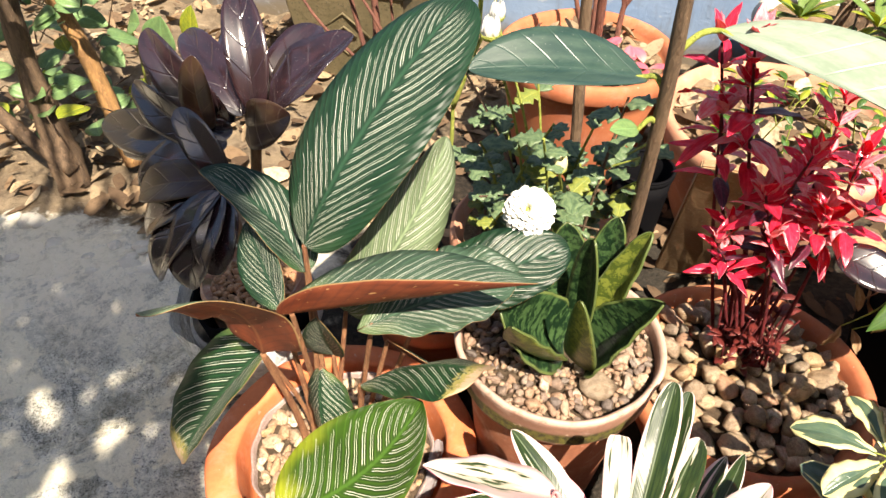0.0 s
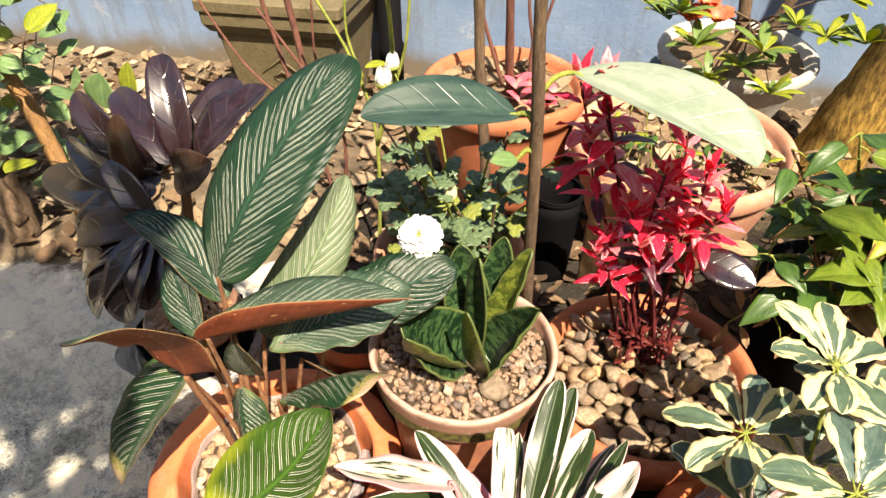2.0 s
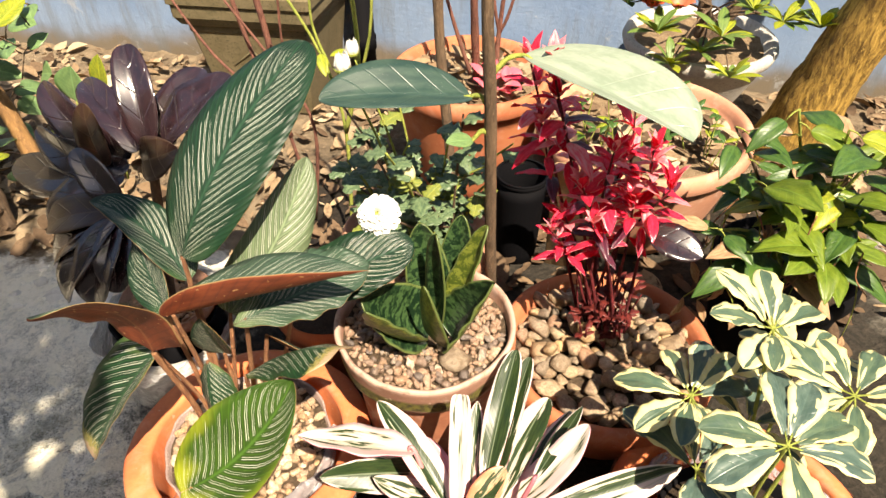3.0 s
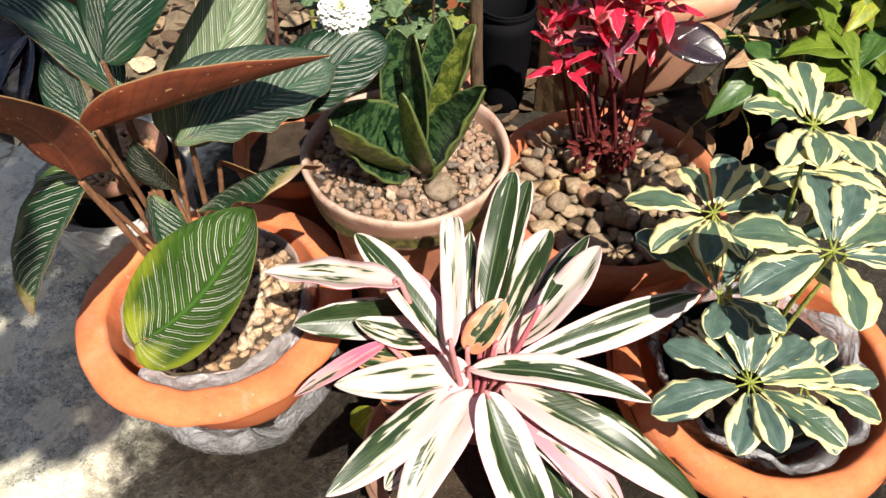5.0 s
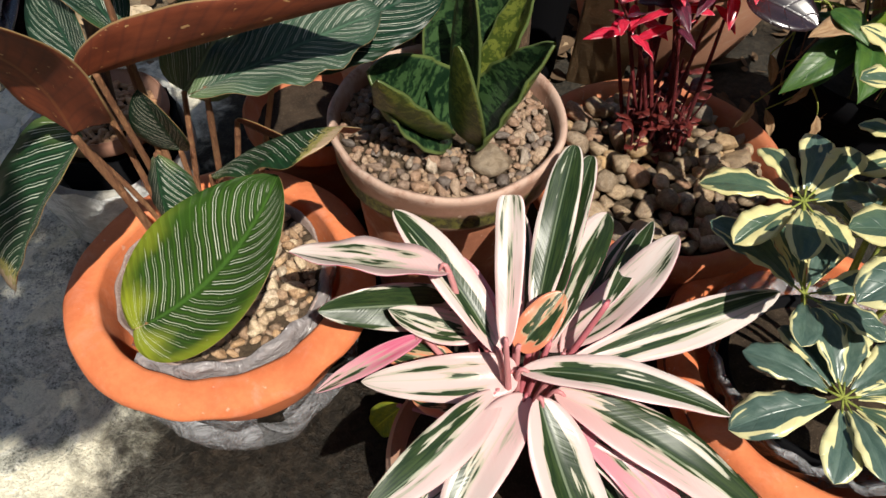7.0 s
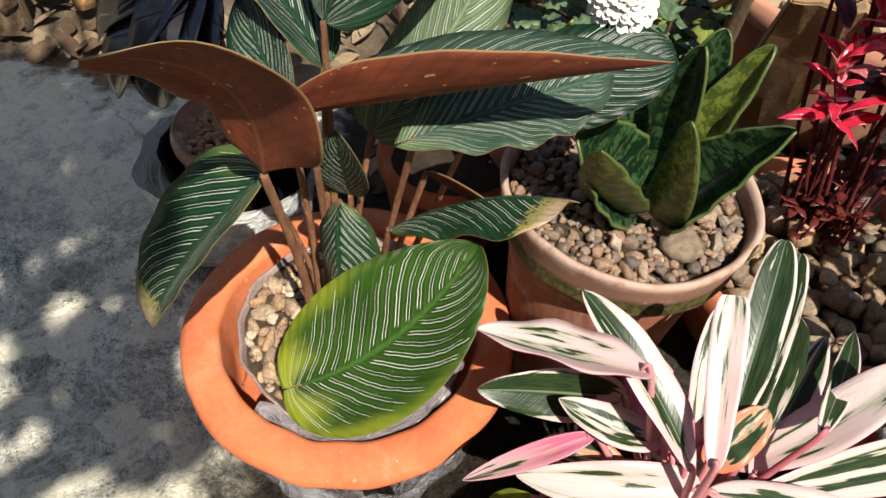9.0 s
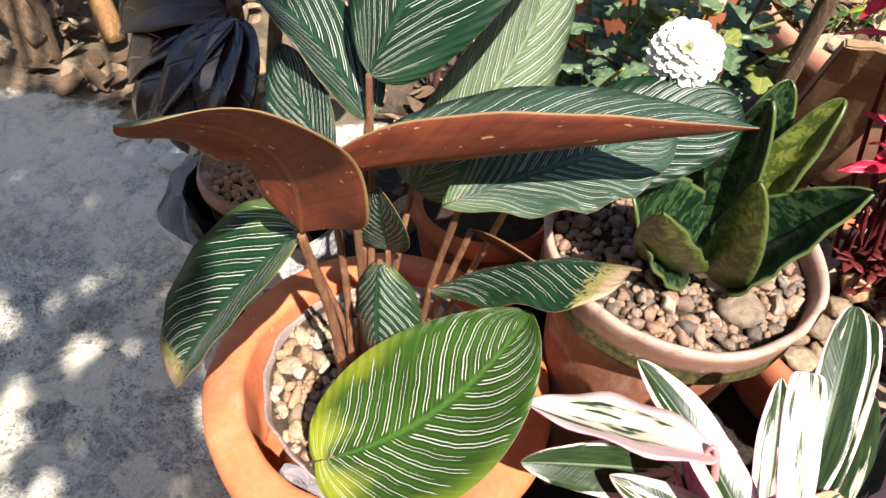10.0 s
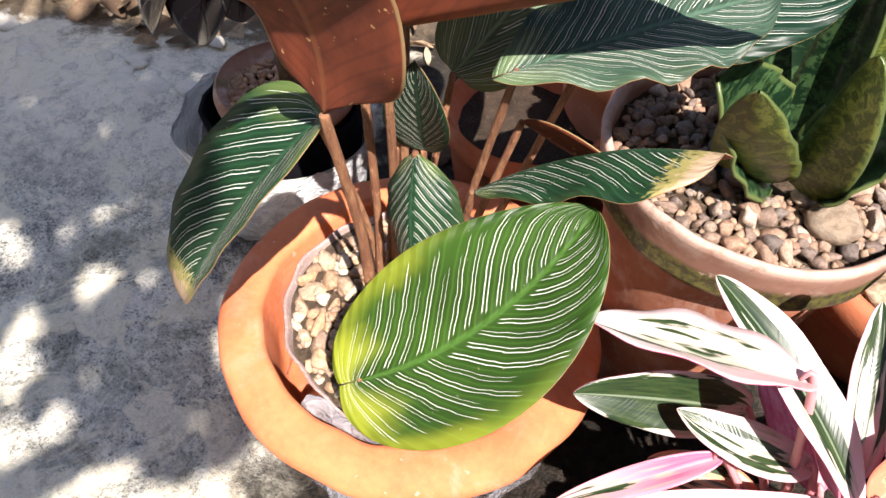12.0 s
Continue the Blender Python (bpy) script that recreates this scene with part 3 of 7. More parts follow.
FILM = plastic_film("clear_polythene", (0.42, 0.42, 0.45), 0.30)
FILM_GREY = plastic_film("grey_polythene", (0.27, 0.245, 0.25), 0.7)
FILM_WHITE = plastic_film("white_polythene", (0.80, 0.80, 0.80), 0.75)
PEB_TAN = pebble_material("tan_pebble", [(0.52, 0.42, 0.33), (0.12, 0.10, 0.09), (0.40, 0.25, 0.165), (0.28, 0.175, 0.12), (0.45, 0.33, 0.24), (0.18, 0.135, 0.11), (0.38, 0.24, 0.16), (0.16, 0.13, 0.115)])
PEB_CREAM = pebble_material("cream_pebble", [(0.66, 0.52, 0.36), (0.42, 0.25, 0.14), (0.72, 0.62, 0.48), (0.26, 0.17, 0.11), (0.56, 0.36, 0.20), (0.68, 0.55, 0.38), (0.34, 0.20, 0.12)])
PEB_GREY = pebble_material("river_stone", [(0.35, 0.245, 0.150), (0.220, 0.170, 0.120), (0.42, 0.310, 0.200), (0.150, 0.122, 0.096), (0.46, 0.300, 0.150), (0.27, 0.205, 0.148), (0.32, 0.185, 0.115), (0.54, 0.450, 0.345)])
PEB_RED = pebble_material("clay_pebble", [(0.50, 0.24, 0.115), (0.60, 0.36, 0.20), (0.36, 0.17, 0.09)])
STEM_BROWN = bark("brown_stem", (0.16, 0.105, 0.066), (0.085, 0.058, 0.040))
STEM_RED = bark("red_brown_stem", (0.20, 0.085, 0.060), (0.13, 0.055, 0.042))
STEM_GREEN = bark("yellow_green_stem", (0.30, 0.33, 0.07), (0.20, 0.24, 0.05))
PETIOLE = bark("tan_petiole", (0.34, 0.17, 0.085), (0.22, 0.095, 0.052), 2.0)
BARK = bark("tree_bark", (0.50, 0.31, 0.075), (0.13, 0.075, 0.022), 1.3)
REDSTEM = bark("crimson_stem", (0.16, 0.018, 0.022), (0.08, 0.012, 0.014), 2.0)


def petal_material(name, a, c, light=0.3):
    m, nt, b = shader(name, 0.5, 0.3)
    u, v, uv = leaf_coords(nt)
    col = blend(nt, smooth(nt, u, 0.0, 0.5), c, a)
    return leafy(m, nt, b, col, light, (1.0, 1.0, 0.95))


PETAL = petal_material("white_petal", (0.86, 0.86, 0.83), (0.80, 0.78, 0.52))
PETAL_HEART = petal_material("cream_petal", (0.80, 0.76, 0.45), (0.60, 0.56, 0.12))
PETAL_PINK = petal_material("pink_bract", (0.80, 0.16, 0.22), (0.80, 0.40, 0.36), 0.4)
PETAL_ORANGE = petal_material("coral_petal", (0.85, 0.20, 0.10), (0.85, 0.42, 0.30), 0.45)


# ---- geometry helpers ----
def thing(name, place, label, category, group="", kind=""):
    ob = new(name)
    ob.empty_display_size = 0.05
    ob.location = place
    return tagged(ob, label, category, group, kind)


def mesh_part(name, mesh, parent, label="", kind=""):
    """A mesh whose points are in world metres, under its thing or part."""
    ob = new(name, mesh)
    if parent is not None:
        ob.parent = parent
        if parent.type == 'EMPTY':
            ob.matrix_parent_inverse = Matrix.Translation(parent.location).inverted()
    return tagged(ob, label, kind=kind)


def to_mesh(name, verts, faces, mats, mat_index=None, uvs=None, soft=True):
    me = bpy.data.meshes.new(name)
    me.from_pydata([tuple(v) for v in verts], [], faces)
    for m in mats:
        me.materials.append(m)
    if mat_index is not None:
        me.polygons.foreach_set("material_index", mat_index)
    if uvs is not None:
        layer = me.uv_layers.new(name="blade")
        flat = np.array([uvs[lp.vertex_index] for lp in me.loops], dtype=np.float32).ravel()
        layer.data.foreach_set("uv", flat)
    if soft:
        me.polygons.foreach_set("use_smooth", [True] * len(me.polygons))
    me.update()
    return me


OUTLINES = {
    "ellipse": lambda u: max(0.0, math.sin(math.pi * u ** 0.88)) ** 0.72 * (1 - 0.12 * u),
    "broad": lambda u: max(0.0, math.sin(math.pi * (0.10 + 0.90 * u) ** 0.78)) ** 0.70,
    "lance": lambda u: max(0.0, math.sin(math.pi * u ** 0.80)) ** 0.95,
    "strap": lambda u: min(1.0, (0.42 + 0.9 * u)) * max(0.0, 1 - u ** 5.0) ** 0.7,
    "obovate": lambda u: (max(0.0, math.sin(math.pi * u ** 1.25)) ** 0.85),
    "spoon": lambda u: (0.16 + 0.84 * min(1.0, u / 0.62) ** 0.9) * max(0.0, 1 - max(0.0, (u - 0.42) / 0.58) ** 2.6) ** 0.55,
    "lobed": lambda u: max(0.0, math.sin(math.pi * u ** 0.9)) ** 0.6 * (0.45 + 0.55 * abs(math.cos(math.pi * (3.0 * u + 0.2)))),
}


def rounded(a, b):
    m = a / (a + b)
    return lambda u: max(0.0, u) ** a * max(0.0, 1 - u) ** b / (m ** a * (1 - m) ** b)


def blade(base, tip, width, up, bend=0.12, outline="ellipse", fold=(12, 12), curl=(0, 0), twist=0.0,
          wave=0.0, waves=4.0, side=0.0, halves=(1.0, 1.0), nu=18, nv=8, thick=0.0007, mats=None, seed=0, lobe=0.0, name="leaf"):
    """One leaf blade: a curved midrib from base to tip, two halves that fold and curl, a top and an under side.
    outline: a name, or two powers that round off the base and the tip. lobe: how far the base's lobes reach back."""
    base, tip, up = Vector(base), Vector(tip), Vector(up).normalized()
    length = (tip - base).length
    ctrl = (base + tip) / 2 + up * bend * length
    ctrl += (tip - base).cross(up) * side
    verts, uvs, faces, midx = [], [], [], []
    rnd = random.Random(seed)
    ph1, ph2 = rnd.uniform(0, 6.28), rnd.uniform(0, 6.28)
    cols = 2 * (nv // 2) + 1
    shape = OUTLINES[outline] if isinstance(outline, str) else rounded(*outline)
    tops, lows = [], []
    for i in range(nu + 1):
        u = i / nu if isinstance(outline, str) else (1 - math.cos(math.pi * i / nu)) / 2
        c = base * (1 - u) ** 2 + ctrl * 2 * u * (1 - u) + tip * u * u
        t = ((ctrl - base) * (1 - u) + (tip - ctrl) * u).normalized()
        s = t.cross(up).normalized()
        n = s.cross(t).normalized()
        q = radians(twist * u)
        s, n = s * math.cos(q) + n * math.sin(q), n * math.cos(q) - s * math.sin(q)
        w = max(shape(u), 0.012) * width / 2
        row = [None] * cols
        nrm = [n] * cols
        h = nv // 2
        for sign, f0, c0, ph, part_w in ((-1, fold[0], curl[0], ph1, halves[0]), (1, fold[1], curl[1], ph2, halves[1])):
            x = z = 0.0
            for j in range(1, h + 1):
                a = radians(f0 + c0 * (j - 0.5) / h)
                x += math.cos(a) * w * part_w / h
                z += math.sin(a) * w * part_w / h
                k = j / h
                dz = wave * width * math.sin(2 * math.pi * waves * u + ph) * k * k * min(1.0, 4 * u * (1 - u) + 0.2)
                row[h + sign * j] = c + s * sign * x + n * (z + dz) - t * (lobe * width * k * (1 - u) ** 4)
                nrm[h + sign * j] = n * math.cos(a) - s * sign * math.sin(a)
        row[h] = c - n * 0.004 * width
        for j, p in enumerate(row):
            tops.append(p)
            lows.append(p - nrm[j] * thick)
            uvs.append((u, (j - h) / h))
    count = len(tops)
    verts = tops + lows
    uvs = uvs + uvs
    for i in range(nu):
        for j in range(cols - 1):
            a = i * cols + j
            faces.append((a, a + 1, a + cols + 1, a + cols))
            midx.append(0)
            faces.append((a + count, a + cols + count, a + cols + 1 + count, a + 1 + count))
            midx.append(1)
    for i in range(nu):
        for j in (0, cols - 1):
            a = i * cols + j
            faces.append((a, a + cols, a + cols + count, a + count) if j == 0 else (a, a + count, a + cols + count, a + cols))
            midx.append(1)
    return to_mesh(name, verts, faces, mats, midx, uvs)


def tube_mesh(points, radii, mat, sides=8, name="stem", knots=0.0, seed=0, steps=5):
    """A stem through the points (smoothed), tapering through the radii."""
    pts = [Vector(p) for p in points]
    rnd = random.Random(seed)
    fine, rad = [], []
    for i in range(len(pts) - 1):
        p0, p1, p2, p3 = pts[max(i - 1, 0)], pts[i], pts[i + 1], pts[min(i + 2, len(pts) - 1)]
        for k in range(steps):
            t = k / steps
            fine.append(0.5 * ((2 * p1) + (p2 - p0) * t + (2 * p0 - 5 * p1 + 4 * p2 - p3) * t * t + (3 * p1 - p0 - 3 * p2 + p3) * t ** 3))
            rad.append(radii[i] * (1 - t) + radii[i + 1] * t)
    fine.append(pts[-1])
    rad.append(radii[-1])
    verts, faces = [], []
    ref = Vector((0.31, 0.86, 0.4))
    for i, p in enumerate(fine):
        t = (fine[min(i + 1, len(fine) - 1)] - fine[max(i - 1, 0)]).normalized()
        s = t.cross(ref).normalized()
        n = s.cross(t)
        r = rad[i] * (1 + knots * rnd.uniform(-1, 1))
        for k in range(sides):
            a = 2 * math.pi * k / sides
            verts.append(p + (s * math.cos(a) + n * math.sin(a)) * r * (1 + knots * 0.5 * rnd.uniform(-1, 1)))
    for i in range(len(fine) - 1):
        for k in range(sides):
            a, b = i * sides + k, i * sides + (k + 1) % sides
            faces.append((a, b, b + sides, a + sides))
    faces.append(tuple(range(sides))[::-1])
    faces.append(tuple(range((len(fine) - 1) * sides, len(fine) * sides)))
    return to_mesh(name, verts, faces, [mat])


def lathe(profile, centre, mat, sides=64, name="pot", wobble=0.0, seed=0, tilt=(0, 0), crumple=0.0, arc=None):
    """A turned body from (radius, height) pairs, a little out of round."""
    rnd = random.Random(seed)
    ph = [rnd.uniform(0, 6.28) for _ in range(4)]
    verts, faces = [], []
    n = len(profile)
    for i, (r, z) in enumerate(profile):
        for k in range(sides):
            a = 2 * math.pi * k / sides if arc is None else radians(arc[0] + (arc[1] - arc[0]) * k / (sides - 1))
            q = r * (1 + wobble * (math.sin(2 * a + ph[0]) + 0.5 * math.sin(3 * a + ph[1]) + 0.3 * math.sin(7 * a + ph[2])))
            dz = wobble * 0.12 * math.sin(2 * a + ph[3]) + r * (tilt[0] * math.cos(a) + tilt[1] * math.sin(a))
            if crumple > 0:
                q += crumple * noise.noise(Vector((math.cos(a) * 4 + seed, math.sin(a) * 4, z * 16)))
                dz += crumple * 1.4 * noise.noise(Vector((math.cos(a) * 3, math.sin(a) * 3 + seed, z * 9 + 5)))
            verts.append((centre[0] + q * math.cos(a), centre[1] + q * math.sin(a), centre[2] + z + dz))
    for i in range(n - 1):
        for k in range(sides if arc is None else sides - 1):
            a, b = i * sides + k, i * sides + (k + 1) % sides
            faces.append((a, b, b + sides, a + sides))
    return to_mesh(name, verts, faces, [mat])


def rim_profile(r_base, r_top, height, lip_w, lip_h, wall, inner_depth):
    """Outer side from the foot up, a rolled lip, and down the inner side."""
    p = [(0.0, 0.002), (r_base * 0.9, 0.0), (r_base, 0.006)]
    for k in range(1, 7):
        t = k / 7
        p.append((r_base + (r_top - lip_w - r_base) * (t + 0.10 * math.sin(math.pi * t)), (height - lip_h) * t))
    p.append((r_top - lip_w, height - lip_h))
    p.append((r_top - 0.006, height - lip_h - 0.001))
    p.append((r_top - 0.001, height - lip_h + 0.006))
    p.append((r_top, height - lip_h * 0.5))
    p.append((r_top - 0.002, height - 0.006))
    p.append((r_top - 0.008, height - 0.001))
    p.append((r_top - wall * 0.5, height))
    p.append((r_top - wall + 0.006, height - 0.002))
    p.append((r_top - wall, height - 0.009))
    p.append((r_top - wall - 0.006, height - inner_depth * 0.5))
    p.append((r_top - wall - 0.014, height - inner_depth))
    p.append((0.0, height - inner_depth - 0.004))
    return p


def disc_mesh(centre, radius, mat, name="soil", bumps=0.006, rings=14, sides=48, seed=0, dome=0.0):
    verts, faces = [Vector(centre) + Vector((0, 0, dome))], []
    for i in range(1, rings + 1):
        for k in range(sides):
            a, r = 2 * math.pi * k / sides, radius * i / rings
            x, y = centre[0] + r * math.cos(a), centre[1] + r * math.sin(a)
            verts.append((x, y, centre[2] + dome * (1 - (i / rings) ** 2) + bumps * noise.fractal(Vector((x * 22, y * 22, seed)), 1.0, 2.0, 4)))
    for k in range(sides):
        faces.append((0, 1 + k, 1 + (k + 1) % sides))
    for i in range(rings - 1):
        for k in range(sides):
            a, b = 1 + i * sides + k, 1 + i * sides + (k + 1) % sides
            faces.append((a, a + sides, b + sides, b))
    return to_mesh(name, verts, faces, [mat])


def stone_meshes(mat, count, seed, rough=0.22, facets=5, deep=0.55, level=2):
    """A handful of unit pebbles, each worn another way."""
    out = []
    for s in range(count):
        bm = bmesh.new()
        bmesh.ops.create_icosphere(bm, subdivisions=level, radius=1.0)
        rnd = random.Random(seed * 100 + s)
        off = Vector((rnd.uniform(0, 50), rnd.uniform(0, 50), rnd.uniform(0, 50)))
        cuts = [(Vector((rnd.gauss(0, 1), rnd.gauss(0, 1), rnd.gauss(0, 1))).normalized(), rnd.uniform(deep, deep + 0.3)) for _ in range(facets)]
        for v in bm.verts:
            for axis, lim in cuts:
                d = v.co.dot(axis)
                if d > lim:
                    v.co -= axis * (d - lim) * 0.95
            v.co *= 1 + rough * noise.noise(v.co * 1.3 + off)
        for f in bm.faces:
            f.smooth = True
        me = bpy.data.meshes.new("pebble")
        bm.to_mesh(me)
        bm.free()
        me.materials.append(mat)
        out.append(me)
    return out


def strew_pebbles(parent, centre, radius, meshes, lo, hi, tries, seed, keep_out=(), name="pebble", dome=0.0, limit=300, squash=0.75):
    """Pebbles dropped on a bed so that they nearly touch; a second layer sits in the gaps of the first."""
    rnd = random.Random(seed)
    placed = []
    for k in range(tries):
        size = lo + (hi - lo) * rnd.random() ** 1.7
        a, r = rnd.uniform(0, 2 * math.pi), (radius - size * 0.7) * math.sqrt(rnd.random())
        x, y = centre[0] + r * math.cos(a), centre[1] + r * math.sin(a)
        if any((x - kx) ** 2 + (y - ky) ** 2 < kr * kr for kx, ky, kr in keep_out):
            continue
        near = [(px, py, ps) for px, py, ps in placed if (x - px) ** 2 + (y - py) ** 2 < (0.60 * (size + ps)) ** 2]
        if near:
            continue
        placed.append((x, y, size))
        if len(placed) >= limit:
            break
    for x, y, size in placed:
        ob = new(name, rnd.choice(meshes))
        ob.parent = parent
        d2 = ((x - centre[0]) ** 2 + (y - centre[1]) ** 2) / radius ** 2
        ob.location = (x, y, centre[2] + size * 0.45 + dome * (1 - d2) + rnd.uniform(-0.15, 0.15) * size)
        ob.rotation_euler = (rnd.uniform(-0.6, 0.6), rnd.uniform(-0.6, 0.6), rnd.uniform(0, 6.28))
        e = rnd.uniform(0.75, 1.3)
        ob.scale = (size * e, size / e, size * squash * rnd.uniform(0.8, 1.15))
    return placed


def gravel(parent, centre, radius, meshes, lo, hi, count, seed, mat, keep_out=(), dome=0.0):
    """Small chips that fill the gaps between the pebbles, joined in one mesh."""
    rnd = random.Random(seed)
    verts, faces = [], []
    src = [([v.co.copy() for v in me.vertices], [tuple(p.vertices) for p in me.polygons]) for me in meshes]
    for _ in range(count):
        size = rnd.uniform(lo, hi)
        a, r = rnd.uniform(0, 6.283), (radius - size) * math.sqrt(rnd.random())
        x, y = centre[0] + r * math.cos(a), centre[1] + r * math.sin(a)
        if any((x - kx) ** 2 + (y - ky) ** 2 < kr * kr for kx, ky, kr in keep_out):
            continue
        rot = Euler((rnd.uniform(0, 6), rnd.uniform(0, 6), rnd.uniform(0, 6))).to_matrix()
        pv, pf = rnd.choice(src)
        b = len(verts)
        o = Vector((x, y, centre[2] + size * 0.4 + dome * (1 - (r / radius) ** 2)))
        verts += [o + rot @ (v * size) for v in pv]
        faces += [tuple(k + b for k in f) for f in pf]
    ob = mesh_part("gravel", to_mesh("gravel", verts, faces, [mat]), parent)
    return tagged(ob, kind="stuff")


# ---- setting ----
def wall_line(x):
    return 2.30 + 0.074 * x


def build_ground():
    """One sheet, fine near the pots and coarse out to the horizon."""
    inner = [-2.2 + 4.4 * i / 210 for i in range(211)]
    far = [3.0, 4.5, 8.0, 16.0, 40.0, 120.0]
    xs = [-f for f in reversed(far)] + inner + far
    ys = [-f for f in reversed(far)] + [-0.9 + 3.6 * i / 180 for i in range(181)] + [f + 0.5 for f in far]
    verts, faces = [], []
    for y in ys:
        for x in xs:
            z = 0.0
            if abs(x) < 2.3 and -1 < y < 2.8:
                p = Vector((x, y, 0))
                z = 0.008 * noise.fractal(p * 6.0, 1.0, 2.0, 5) + 0.0055 * noise.fractal(p * 24.0, 1.0, 2.0, 3)
                edge = y - 0.28 * (x + 0.9) + 0.12 * noise.noise(p * 4.0)
                # broken lumps of cement along the edge of the bed
                lump = max(0.0, 1 - abs(edge - 0.82) / 0.16) * (1.0 if x < -0.25 else 0.3)
                z += lump * (0.012 + 0.020 * max(0.0, noise.noise(p * 9.0 + Vector((3, 1, 0)))))
                bed = min(1.0, max(0.0, (edge - 0.95) / 0.15))
                z += bed * (-0.008 + 0.018 * noise.fractal(p * 9.0, 1.0, 2.0, 4))
            verts.append((x, y, z))
    n = len(xs)
    for j in range(len(ys) - 1):
        for i in range(n - 1):
            a = j * n + i
            faces.append((a, a + 1, a + n + 1, a + n))
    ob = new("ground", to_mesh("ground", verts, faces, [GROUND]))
    tagged(ob, "grey cracked concrete path running into a brown soil bed", "ground", kind="structure")


def build_wall():
    bm = bmesh.new()
    bmesh.ops.create_grid(bm, x_segments=160, y_segments=24, size=0.5)
    for v in bm.verts:
        x, z = v.co.x * 9.0, (v.co.y + 0.5) * WALL_TOP - 0.05
        y = wall_line(x) + 0.006 * noise.fractal(Vector((x * 2, z * 2, 3)), 1.0, 2.0, 4)
        v.co = Vector((x, y, z))
    geom = bmesh.ops.extrude_face_region(bm, geom=bm.faces[:])
    for v in geom["geom"]:
        if isinstance(v, bmesh.types.BMVert):
            v.co.y += 0.20
    bmesh.ops.recalc_face_normals(bm, faces=bm.faces)
    me = bpy.data.meshes.new("wall_north")
    bm.to_mesh(me)
    bm.free()
    me.materials.append(WALL)
    tagged(new("wall_north", me), "pale blue painted plaster garden wall, stained near the ground", "wall", kind="structure")


def closing_wall(name, a, c, top):
    """A plain plastered wall that closes the yard behind the camera. Unseen, added to cut the sky light."""
    a, c = Vector(a), Vector(c)
    along, n = (c - a), 24
    out = Vector((along.y, -along.x)).normalized() * 0.2
    verts, faces = [], []
    for i in range(n + 1):
        q = a + along * (i / n)
        w = 0.006 * noise.noise(Vector((q.x * 2, q.y * 2, 1)))
        verts += [(q.x + w, q.y + w, -0.05), (q.x + w, q.y + w, top), (q.x + out.x, q.y + out.y, top), (q.x + out.x, q.y + out.y, -0.05)]
    for i in range(n):
        for k in range(4):
            b, e = 4 * i + k, 4 * i + (k + 1) % 4
            faces.append((b, e, e + 4, b + 4))
    faces += [(0, 3, 2, 1), (4 * n, 4 * n + 1, 4 * n + 2, 4 * n + 3)]
    ob = new(name, to_mesh(name, verts, faces, [PLASTER], None, None, False))
    tagged(ob, "plain cement plastered wall, unseen, added to cut the sky light", "wall", kind="structure")


WALL_TOP = 1.15
build_ground()
build_wall()
# unseen walls, added to lower the sky's fill light
closing_wall("wall_south", (3.2, -2.2), (-3.6, -2.2), 3.0)
closing_wall("wall_east", (3.0, 2.55), (3.0, -2.2), 2.6)
closing_wall("wall_west", (-3.4, -2.2), (-3.4, 2.0), 1.6)


def pipe_post():
    t = thing("drain_pipe", (-0.49, 2.19, 0.0), "black plastic pipe standing against the wall", "pipe")
    prof = [(0.0, 0.0), (0.042, 0.0), (0.042, 0.10), (0.047, 0.102), (0.047, 0.15), (0.042, 0.152), (0.042, 1.05), (0.036, 1.05), (0.036, 0.9), (0.0, 0.9)]
    mesh_part("tube", lathe(prof, (-0.49, 2.19, 0.0), BLACKPLASTIC, 24, "tube"), t)


pipe_post()


# ---- pots ----
def pot(name, centre, r_top, height, mat, label, r_base=None, lip_w=0.014, lip_h=0.045, wall=0.018, depth=0.05, seed=1, tilt=(0, 0), wobble=0.006, parent=None, group="", category="plant pot"):
    prof = rim_profile(r_base or r_top * 0.66, r_top, height, lip_w, lip_h, wall, depth)
    if parent is None:
        t = thing(name, centre, label, category, group)
        cut = 10
        prof = prof[:cut] + [(r_top - 0.010, height - lip_h - 0.002), (r_top - 0.002, height - lip_h + 0.002), (r_top + 0.001, height - lip_h + 0.009), (r_top, height - lip_h * 0.55), (r_top - 0.004, height - lip_h * 0.28),
                             (r_top - 0.010, height - 0.006), (r_top - 0.018, height - 0.001), (r_top - wall + 0.008, height), (r_top - wall + 0.002, height - 0.003), (r_top - wall, height - 0.010)] + prof[-3:]
        mesh_part("body", lathe(prof[:cut], centre, mat, 96, "body", wobble, seed, tilt), t)
        mesh_part("rim", lathe(prof[cut - 1:], centre, mat, 128, "rim", wobble, seed, tilt, 0.0035), t, "thick hand-smoothed rim")
        return t
    return mesh_part("pot", lathe(prof, centre, mat, 72, "pot", wobble, seed, tilt), parent, label)


# -- calathea: an inner sleeve pot standing in a wide terracotta pot --
CX, CY = -0.134, 0.464
pot("terracotta_pot", (CX, CY, 0.0), 0.211, 0.193, CLAY, "wide orange terracotta pot with a thick rounded rim, on the concrete",
    0.140, 0.026, 0.030, 0.049, 0.14, 3, (0, 0), 0.008)

calathea = thing("potted_calathea", (CX, CY, 0.04), "pinstripe calathea with maroon undersides in a sleeve of pebbles", "potted plant")
